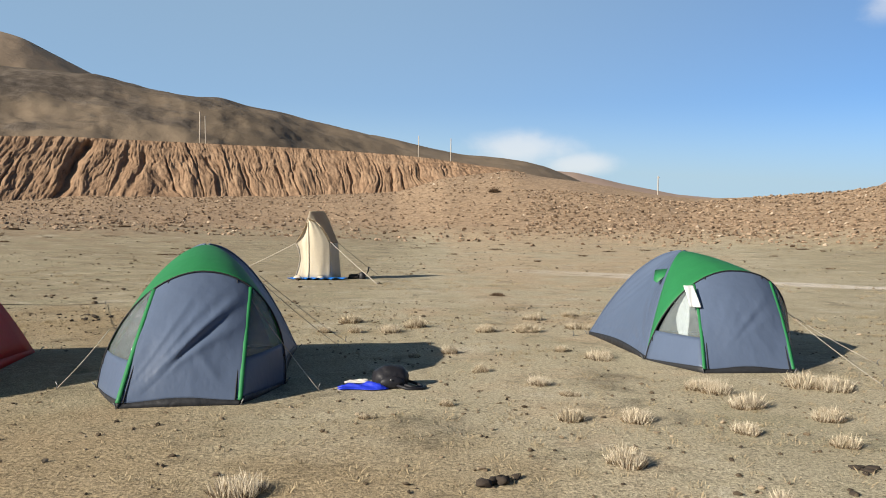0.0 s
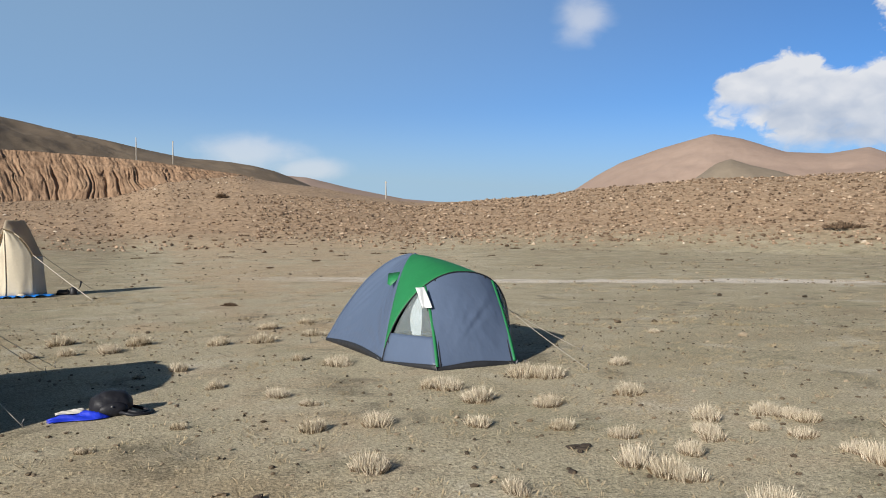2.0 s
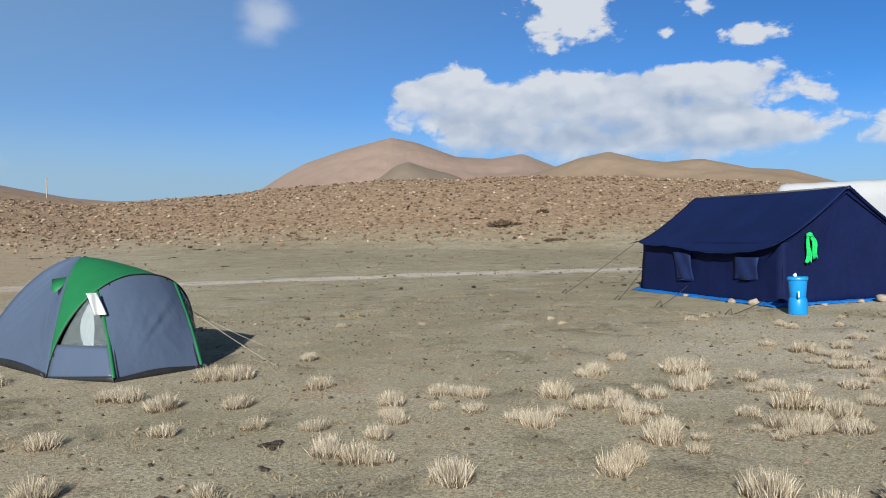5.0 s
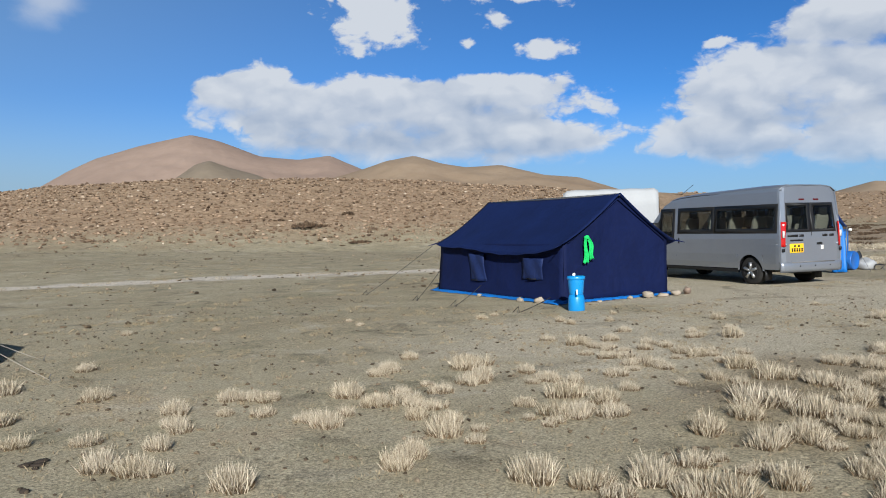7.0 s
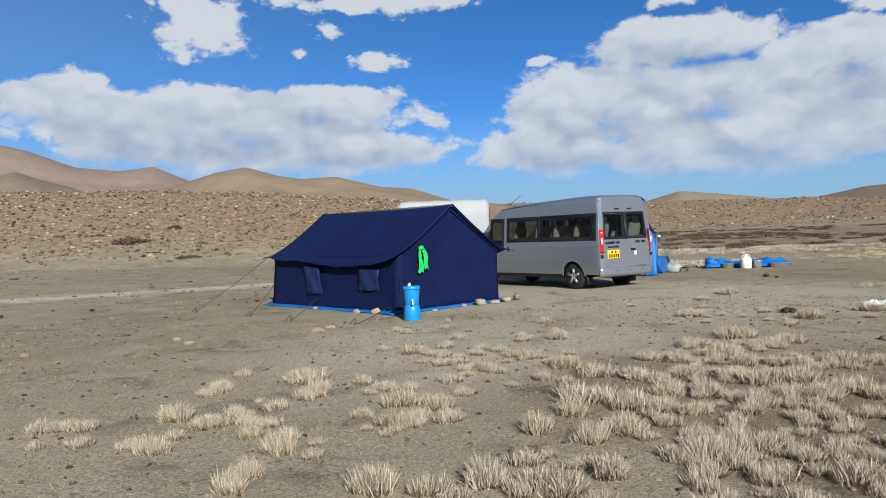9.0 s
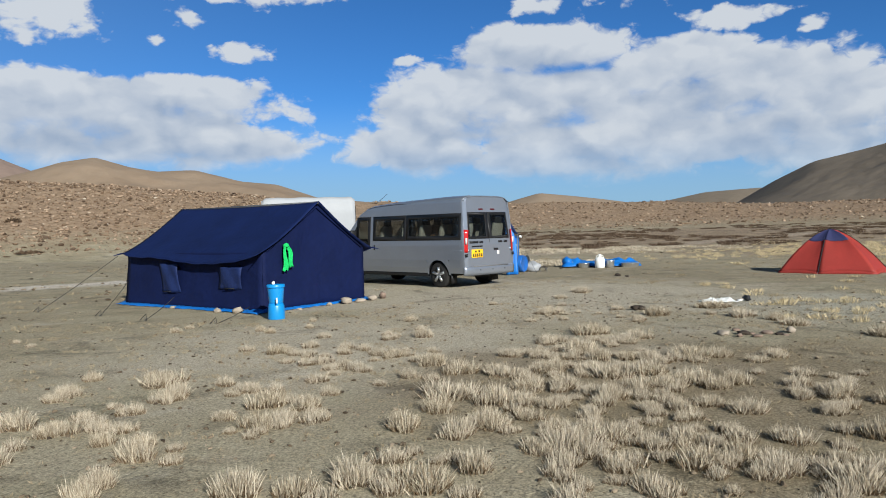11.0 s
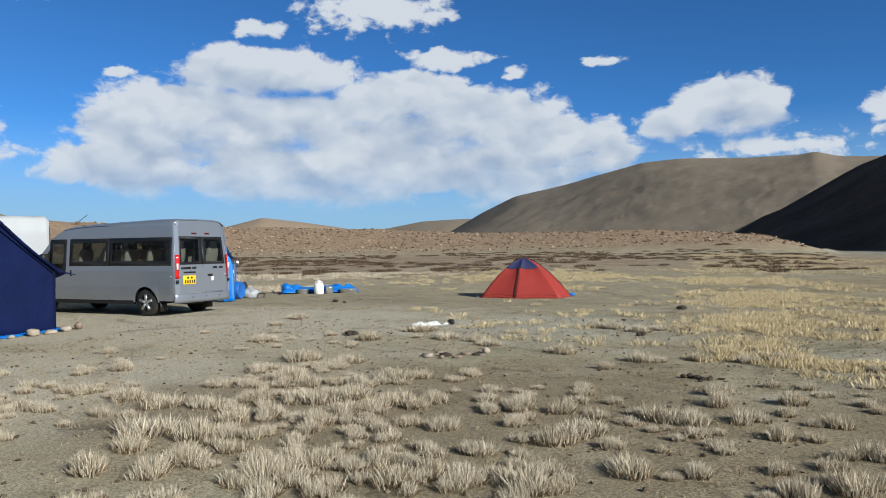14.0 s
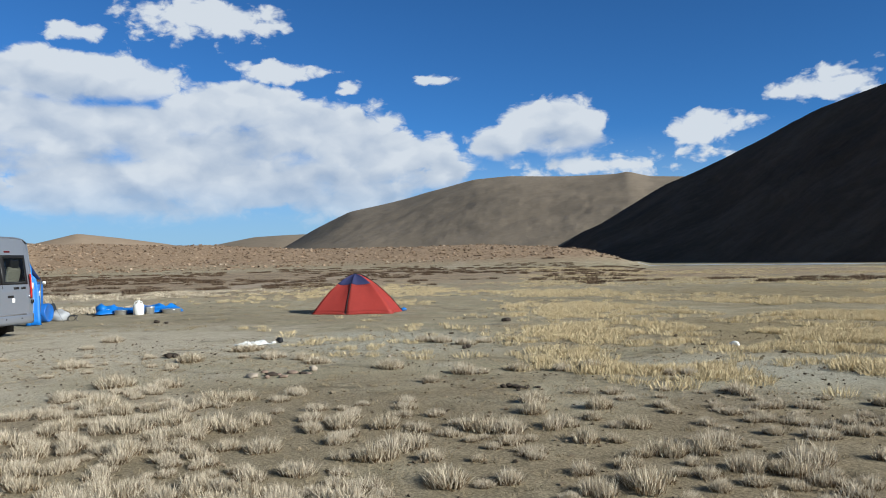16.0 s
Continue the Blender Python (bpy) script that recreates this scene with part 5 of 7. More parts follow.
def van():
    t = thing("minibus", 21.36, 3.42, 56.1, "silver-grey high-roof minibus parked on the turf", "van")
    paint = plain("silver_grey_paint", (0.30, 0.325, 0.375), 0.33, 0.60, 0.04, 2.0, spec=0.5)
    black = plain("black_plastic", (0.012, 0.012, 0.013), 0.5, var=0.1)
    rubber = plain("tyre_rubber", (0.022, 0.021, 0.020), 0.85, var=0.25, scale=12)
    alloy = plain("alloy_rim", (0.55, 0.55, 0.56), 0.3, 0.9, var=0.05)
    tint = glass("tinted_window_glass", (0.006, 0.007, 0.008), 0.03, 0.66)
    redlens = plain("red_lamp_lens", (0.42, 0.008, 0.008), 0.15, var=0.15, scale=30, spec=0.7)
    clearlens = plain("white_lamp_lens", (0.62, 0.60, 0.58), 0.12, var=0.1, scale=30, spec=0.7)
    trim = plain("cabin_trim", (0.05, 0.05, 0.052), 0.8)
    cover = plain("cream_seat_cover", (0.66, 0.60, 0.48), 0.85, var=0.1)
    X0, X1 = -0.98, 4.76

    def half(z):
        return float(np.interp(z, [0.40, 0.62, 1.15, 1.34, 2.05, 2.30, 2.5], [0.985, 1.03, 1.03, 1.015, 0.965, 0.945, 0.90]))

    def roof_z(x):
        return float(np.interp(x, [X0, -0.85, 0, 2.2, 2.9, 3.25, 3.6, 4.08, 4.3, 4.68, X1], [2.43, 2.45, 2.45, 2.38, 2.33, 2.24, 1.92, 1.38, 1.24, 1.02, 0.80]))

    def nose(x):
        return float(np.interp(x, [X0, -0.90, 3.9, 4.4, 4.68, X1], [0.975, 1.0, 1.0, 0.95, 0.86, 0.78]))

    xs = [X0, -0.93, -0.84, -0.43, 0.0, 0.43, 0.80, 1.22, 1.30, 2.0, 2.66, 2.78, 2.86, 3.10, 3.32, 3.42, 3.75, 4.18, 4.40, 4.68, X1]
    zs = [0.40, 0.55, 0.76, 0.95, 1.15, 1.34, 1.45, 1.65, 1.85, 1.96, 2.05, 2.18, 2.30, 9.0]
    holes = [(-0.84, 1.22, 1.34, 1.96), (1.30, 2.66, 1.34, 1.96), (2.86, 3.42, 1.15, 1.96), (-0.43, 0.43, 0.0, 0.76), (3.32, 4.18, 0.0, 0.76)]

    def inside(xa, xb, za, zb):
        return any(xa >= h[0] - 1e-6 and xb <= h[1] + 1e-6 and za >= h[2] - 1e-6 and zb <= h[3] + 1e-6 for h in holes)

    def side_y(x, z):
        return half(z) * nose(x)

    def rear_x(z):
        return X0 - 0.005 + max(0, z - 1.15) * 0.10

    for s in (1, -1):
        verts, faces = [], []
        for x in xs:
            for z in zs:
                zz = min(z, roof_z(x) - 0.10)
                verts.append((max(x, rear_x(zz)), s * side_y(x, zz), zz))
        m = len(zs)
        for i in range(len(xs) - 1):
            for j in range(m - 1):
                if not inside(xs[i], xs[i + 1], zs[j], zs[j + 1]):
                    q = (i * m + j, (i + 1) * m + j, (i + 1) * m + j + 1, i * m + j + 1)
                    faces.append(q if s < 0 else q[::-1])
        part("body_side", (verts, faces), paint, t, "silver-grey body side", smooth=False, solid=0.02)
        # wheel arches
        for cx, (a, b) in ((0.0, (-0.43, 0.43)), (3.75, (3.32, 4.18))):
            verts, faces = [], []
            for i in range(17):
                w = math.pi * i / 16
                c, sn = math.cos(w), math.sin(w)
                k = min(0.43 / max(abs(c), 1e-6), 0.40 / max(sn, 1e-6))
                for r, ring in ((0.395, 0), (k, 1)):
                    x, z = cx + c * r, 0.36 + sn * r
                    verts.append((x, s * (side_y(x, max(z, 0.40)) + 0.0), z))
            for i in range(16):
                q = (2 * i, 2 * i + 2, 2 * i + 3, 2 * i + 1)
                faces.append(q if s > 0 else q[::-1])
            part("wheel_arch", (verts, faces), paint, t, smooth=False, solid=0.02)
            liner = [(cx + math.cos(math.pi * i / 12) * 0.42, s * y, 0.34 + math.sin(math.pi * i / 12) * 0.40) for y in (0.97, 0.60) for i in range(13)]
            part("arch_liner", (liner, [(i, i + 1, i + 14, i + 13) for i in range(12)]), black, t)
        # glazing with black borders
        for xa, xb, za, zb in holes[:3]:
            u = np.linspace(xa, xb, 8)
            v = np.linspace(za, zb, 6)
            G = np.array([[[x, s * (side_y(x, z) + 0.004), z] for x in u] for z in v])
            win = part("side_window", sheet(G), tint, t, "tinted side window", solid=0.004)
            bw = 0.07
            outer = [(xa - 0.04, za - 0.05), (xb + 0.04, za - 0.05), (xb + 0.04, zb + 0.05), (xa - 0.04, zb + 0.05)]
            inner = [(xa + bw, za + bw), (xb - bw, za + bw), (xb - bw, zb - bw), (xa + bw, zb - bw)]
            vv = [(x, s * (side_y(x, z) + 0.011), z) for x, z in outer + inner]
            ff = [(i, (i + 1) % 4, 4 + (i + 1) % 4, 4 + i) for i in range(4)]
            part("window_border", (vv, ff), black, win, "black window border", solid=0.004)
        tri = [(3.46, 1.17), (3.92, 1.17), (3.46, 1.74)]
        part("quarter_glass", ([(x, s * (side_y(x, z) + 0.014), z) for x, z in tri], [(0, 1, 2)]), black, t, "dark front quarter glass", solid=0.004, smooth=False)
        part("side_seam", tube([(2.74, s * (side_y(2.74, z) + 0.002), z) for z in np.linspace(0.5, 2.25, 10)], 0.006, 4), black, t)
        part("side_seam", tube([(1.26, s * (side_y(1.26, z) + 0.002), z) for z in np.linspace(2.0, 2.3, 4)], 0.008, 4), clearlens, t)
        part("side_seam", tube([(1.10, s * (side_y(1.10, z) + 0.001), z) for z in np.linspace(0.5, 1.3, 6)], 0.004, 4), black, t)
        part("swage_line", tube([(x, s * (side_y(x, 1.02) + 0.004), 1.02) for x in np.linspace(-0.9, 3.9, 12)], 0.008, 4), paint, t)
        part("sill", box(0.45, 3.3, s * 0.93 - 0.05, s * 0.93 + 0.05, 0.30, 0.42), black, t, bevel=0.02)
        part("door_handle", box(2.60, 2.66, s * 1.025 - 0.015, s * 1.025 + 0.02, 1.02, 1.18), black, t, "black door handle", bevel=0.008)
        part("tail_lamp", sheet(np.array([[[X0 - 0.035 + 0.10 * a, s * (0.90 + 0.115 * math.sin(a * 1.5) - max(0, z - 1.2) * 0.10), z] for a in np.linspace(0, 1, 6)] for z in np.linspace(0.96, 1.56, 8)])), redlens, t, "tall red tail lamp", solid=0.03)
        part("lamp_insert", box(X0 - 0.045, X0 - 0.02, s * 0.955 - 0.035, s * 0.955 + 0.025, 1.18, 1.34), clearlens, t, "white lamp insert")
        part("reflector", box(X0 - 0.05, X0 - 0.02, s * 0.95 - 0.03, s * 0.95 + 0.03, 0.84, 0.92), black, t)
        part("roof_rail", tube([(x, s * (half(2.30) * nose(x) - 0.02), min(2.33, roof_z(x) - 0.06)) for x in np.linspace(X0 + 0.05, 3.0, 14)], 0.007, 5), black, t, "dark roof gutter")
    # roof, windscreen and bonnet
    yk = np.linspace(-1, 1, 17)
    xr = sorted(set(xs) | {-0.6, 0.4, 1.0, 1.7, 2.4, 3.5, 3.9})
    R = np.array([[[max(x, rear_x(2.40) - 0.012), y * side_y(x, roof_z(x) - 0.10), roof_z(x) - 0.10 * abs(y) ** 9 + 0.02 * (1 - y * y)] for y in yk] for x in xr])
    cut = [i for i, x in enumerate(xr) if x <= 3.26][-1]
    cut2 = [i for i, x in enumerate(xr) if x <= 4.19][-1]
    part("roof", sheet(R[:cut + 1]), paint, t, solid=0.02)
    part("windscreen", sheet(R[cut:cut2 + 1]), tint, t, "tinted windscreen", solid=0.005)
    part("bonnet", sheet(R[cut2:]), paint, t, solid=0.02)
    part("front_end", sheet(np.array([[[X1 + 0.01, y * 0.80, z] for y in yk] for z in np.linspace(0.35, 0.82, 5)])), paint, t, solid=0.03)
    for k in (0.55, -0.55):
        part("roof_rib", tube([(x, k, roof_z(x) + 0.022) for x in np.linspace(-0.8, 2.6, 10)], 0.012, 5), paint, t)
    # rear doors
    ys = [-1.0, -0.86, -0.80, -0.45, -0.07, 0.0, 0.07, 0.45, 0.80, 0.86, 1.0]
    zr = [0.50, 0.72, 0.90, 1.15, 1.36, 1.60, 1.80, 1.98, 2.08, 2.20, 2.30, 2.50]
    verts, faces = [], []
    for y in ys:
        for z in zr:
            hw = half(z) * 0.975
            z = min(z, roof_z(X0) + 0.008 - 0.10 * abs(y) ** 9 + 0.02 * (1 - y * y))
            verts.append((rear_x(z) + (0.03 if abs(y) == 1.0 else 0.0), y * hw, z))
    m = len(zr)
    for i in range(len(ys) - 1):
        for j in range(m - 1):
            mid_y = (ys[i] + ys[i + 1]) / 2
            if 0.07 < abs(mid_y) < 0.80 and 1.36 <= zr[j] < 1.97:
                continue
            faces.append((i * m + j, i * m + j + 1, (i + 1) * m + j + 1, (i + 1) * m + j))
    part("rear_door", (verts, faces), paint, t, "silver-grey twin rear door", smooth=False, solid=0.02)
    for s in (1, -1):
        a, b = s * 0.05, s * 0.84
        G = np.array([[[rear_x(z) - 0.006, (a + (b - a) * k) * half(z) * 0.975, z] for k in np.linspace(0, 1, 6)] for z in np.linspace(1.32, 2.01, 6)])
        win = part("rear_window", sheet(G), tint, t, "tinted rear window", solid=0.004)
        outer = [(0.0, 1.31), (0.84, 1.31), (0.84, 2.03), (0.0, 2.03)]
        inner = [(0.12, 1.38), (0.78, 1.38), (0.78, 1.96), (0.12, 1.96)]
        vv = [(rear_x(z) - 0.014, s * y * half(z) * 0.975, z) for y, z in outer + inner]
        part("window_border", (vv, [(i, (i + 1) % 4, 4 + (i + 1) % 4, 4 + i) for i in range(4)]), black, win, "black window border", solid=0.004)
        part("brake_lamp", box(rear_x(2.12) - 0.025, rear_x(2.12), s * 0.24 - 0.09, s * 0.24 + 0.09, 2.09, 2.13), plain("dark_red_lens", (0.09, 0.008, 0.010), 0.2), t, "small red high brake lamp", bevel=0.008)
        part("door_hinge", box(rear_x(1.0) - 0.03, rear_x(1.0), s * 0.86 - 0.02, s * 0.86 + 0.02, 0.98, 1.05), paint, t)
    part("door_gap", box(rear_x(1.0) - 0.004, rear_x(1.0), -0.006, 0.006, 0.52, 1.30), black, t)
    part("door_gap", tube([(rear_x(z) - 0.002, 0, z) for z in (2.05, 2.2, 2.34)], 0.006, 4), black, t)
    # number plate niche, handle, name bars
    # darker copy of the body paint: the niche's shade is in its colour
    part("plate_niche", box(rear_x(0.9) - 0.008, rear_x(0.9), 0.16, 0.86, 0.80, 1.10), plain("shaded_paint", (0.22, 0.225, 0.235), 0.4, 0.4), t, bevel=0.003)
    plate = part("number_plate", box(rear_x(0.9) - 0.022, rear_x(0.9) - 0.01, 0.29, 0.74, 0.81, 1.03), plain("yellow_plate", (0.85, 0.48, 0.02), 0.4, var=0.04), t, "yellow number plate", bevel=0.004)
    for k in range(5):
        part("plate_bar", box(rear_x(0.9) - 0.026, rear_x(0.9) - 0.0225, 0.67 - k * 0.08 - 0.025, 0.67 - k * 0.08 + 0.02, 0.835, 0.92), black, plate)
    for k in (0.58, 0.45):
        part("plate_bar", box(rear_x(0.9) - 0.026, rear_x(0.9) - 0.0225, k - 0.03, k + 0.03, 0.95, 1.00), black, plate)
    for y0, y1 in ((0.46, 0.80), (0.27, 0.41), (-0.36, -0.52), (-0.60, -0.74)):
        part("name_bar", box(rear_x(1.22) - 0.024, rear_x(1.22), min(y0, y1), max(y0, y1), 1.195, 1.25), black, t)
    part("lever", box(rear_x(0.98) - 0.025, rear_x(0.98), -0.34, -0.16, 0.99, 1.05), black, t, "black rear door lever", bevel=0.006)
    part("lock", box(rear_x(0.9) - 0.012, rear_x(0.9), -0.40, -0.30, 0.87, 0.98), clearlens, t, bevel=0.006)
    part("plate_lamp", box(rear_x(1.1) - 0.02, rear_x(1.1), 0.30, 0.72, 1.09, 1.13), black, t, bevel=0.006)
    bumper = np.array([[[X0 - 0.055 + 0.06 * abs(y) ** 6 + (0.02 if z < 0.42 else 0) + (0.05 if z > 0.56 else 0), y * 1.02, z] for y in np.linspace(-1, 1, 23)] for z in (0.34, 0.42, 0.50, 0.56, 0.58)])
    part("rear_bumper", sheet(bumper), paint, t, "silver-grey rear bumper step", solid=0.03)
    part("bumper_tread", box(X0 - 0.075, X0, -0.7, 0.7, 0.565, 0.59), plain("ribbed_step", (0.16, 0.16, 0.165), 0.6), t)
    for y in (-0.55, -0.05, 0.45):
        part("parking_sensor", tube([(X0 - 0.074, y, 0.48), (X0 - 0.05, y, 0.48)], 0.018, 8), black, t)
    # underside and wheels
    part("underbody", box(X0 + 0.1, 4.4, -0.85, 0.85, 0.36, 0.46), black, t)
    part("spare_wheel", moved(lathe([(0.22, -0.08), (0.33, -0.08), (0.34, 0.08), (0.22, 0.08)], 20), pose(-0.55, 0, 0.36)), rubber, t)
    part("rear_axle", tube([(0, -0.8, 0.34), (0, 0.8, 0.34)], 0.06, 8), black, t)
    part("mud_flap", box(-0.45, -0.43, 0.74, 0.96, 0.12, 0.42), black, t)
    part("mud_flap", box(-0.45, -0.43, -0.96, -0.74, 0.12, 0.42), black, t)
    for cx in (0.0, 3.75):
        for s in (1, -1):
            w = part("wheel", moved(lathe([(0.20, -0.11), (0.31, -0.115), (0.345, -0.09), (0.35, 0.0), (0.345, 0.09), (0.31, 0.115), (0.215, 0.11)], 30), pose(cx, s * 0.88, 0.35, 90, 0, 0)), rubber, t, "black tyre")
            out = s * 0.88 + s * 0.085
            part("rim", moved(lathe([(0.05, -0.02), (0.20, -0.01), (0.225, 0.03), (0.215, 0.035), (0.20, 0.0)], 28), pose(cx, out, 0.35, 90 if s < 0 else -90, 0, 0)), plain("rim_well", (0.05, 0.05, 0.052), 0.5, 0.5), w)
            for k in range(5):
                a = 2 * math.pi * k / 5 + 0.3
                p0 = (cx + 0.03 * math.cos(a), out + s * 0.03, 0.35 + 0.03 * math.sin(a))
                p1 = (cx + 0.21 * math.cos(a), out + s * 0.035, 0.35 + 0.21 * math.sin(a))
                part("spoke", tube([p0, p1], [0.035, 0.042], 6), alloy, w)
            part("hub", moved(lathe([(0.06, 0), (0.055, 0.02), (0.02, 0.03)], 14), pose(cx, out + s * 0.03, 0.35, 90 if s < 0 else -90, 0, 0)), alloy, w)
    # seats seen through the glass
    part("cabin_floor", box(X0 + 0.1, 3.9, -0.85, 0.85, 0.66, 0.70), trim, t)
    part("dashboard", box(3.55, 4.05, -0.85, 0.85, 0.75, 1.22), trim, t, bevel=0.05)

    def seat(x, y, tall=1.0):
        se = part("seat", box(x - 0.05, x + 0.42, y - 0.22, y + 0.22, 0.95, 1.10), trim, t, bevel=0.04)
        bk = [(x - 0.06 - 0.16 * k, y + s * (0.22 - 0.05 * (k > 0.8)), 1.08 + 0.66 * tall * k) for k in np.linspace(0, 1, 6) for s in (-1, 1)]
        P = np.array(bk).reshape(6, 2, 3)
        part("seat_back", sheet(P), cover if y != -0.15 else trim, se, solid=0.10, bevel=0.03)
        part("headrest", box(x - 0.27, x - 0.18, y - 0.13, y + 0.13, 1.70, 1.92), trim, se, bevel=0.04)

    for x in (-0.55, 0.25, 1.05, 1.85):
        for y in (-0.62, -0.15, 0.62):
            seat(x, y)
    for y in (-0.5, 0.5):
        seat(2.85, y)
    part("cushions", box(0.05, 0.6, 0.25, 0.75, 1.32, 1.45), plain("tan_blanket", (0.38, 0.22, 0.10), 0.9), t, "folded tan blanket", bevel=0.05)
    part("aerial", tube([(3.05, 0.55, 2.42), (2.9, 0.55, 2.50), (2.55, 0.55, 2.68)], 0.007, 5), black, t)
    part("door_mirror", box(3.42, 3.56, 1.05, 1.27, 1.28, 1.62), black, t, bevel=0.04)
    part("mirror_arm", tube([(3.45, 1.0, 1.35), (3.48, 1.12, 1.38)], 0.03, 6), black, t)
    part("door_mirror", box(3.42, 3.56, -1.27, -1.05, 1.28, 1.62), black, t, bevel=0.04)
    part("mirror_arm", tube([(3.45, -1.0, 1.35), (3.48, -1.12, 1.38)], 0.03, 6), black, t)
    return t


van()


# ---- covered lorry behind the mess tent ----
def lorry():
    t = thing("covered_lorry", 26.8, 8.25, 112, "lorry under a taut white tarpaulin", "truck")
    prof = [(0.0, 0.85), (-0.02, 1.2), (-0.02, 2.2), (0.0, 2.72), (0.10, 2.82), (1.0, 2.87), (2.05, 2.82), (2.17, 2.72), (2.2, 2.2), (2.2, 0.85)]
    xs = np.linspace(0, 3.3, 26)
    P = np.array([[[x + 0.0, -y, z - (0.02 * math.sin(x * 3.4) ** 2 if z > 2.5 else 0.0) - (0.10 if (x < 0.01 or x > 3.29) and z > 2.5 else 0)] for y, z in prof] for x in xs])
    part("tarpaulin", sheet(P), M_WHITECOVER, t, "white tarpaulin cover stretched over hoops", solid=0.01)
    for x, nm in ((0.0, "end_flap"), (3.3, "end_flap")):
        v = [(x, -y, z - (0.10 if z > 2.5 else 0)) for y, z in prof]
        part(nm, (v, [tuple(range(len(v)))]), M_WHITECOVER, t, solid=0.01, smooth=False)
    for y in (0.15, 0.9, 1.9):
        part("lashing", tube([(-0.03, -y, 0.9), (-0.035, -y + 0.05, 1.7), (-0.03, -y, 2.5)], 0.012, 5), M_DARKROPE, t)
    steel = plain("dull_truck_paint", (0.10, 0.13, 0.16), 0.6, 0.2)
    part("load_bed", box(-0.03, 3.33, -2.22, 0.02, 0.72, 0.88), steel, t, bevel=0.02)
    part("cab", box(3.45, 4.9, -2.15, -0.05, 0.55, 2.15), steel, t, bevel=0.12)
    part("chassis", box(0.2, 4.8, -1.6, -0.6, 0.5, 0.72), steel, t)
    rub = plain("lorry_tyre", (0.02, 0.02, 0.02), 0.85)
    for x in (0.9, 4.1):
        for y in (-0.25, -1.95):
            part("wheel", moved(lathe([(0.2, -0.12), (0.40, -0.13), (0.44, 0), (0.40, 0.13), (0.2, 0.12)], 24), pose(x, y, 0.43, 90, 0, 0)), rub, t, "black lorry tyre")


lorry()


# ---- kitchen corner behind the minibus ----
M_DRUM = plain("blue_drum_plastic", (0.015, 0.11, 0.40), 0.4, var=0.15, scale=4, spec=0.5)


def drum_profile(r, h):
    return [(r * 0.93, 0), (r, 0.03), (r, h * 0.32), (r * 1.03, h * 0.34), (r, h * 0.36), (r, h * 0.64), (r * 1.03, h * 0.66), (r, h * 0.68), (r, h - 0.03), (r * 0.95, h), (r * 0.9, h - 0.02)]


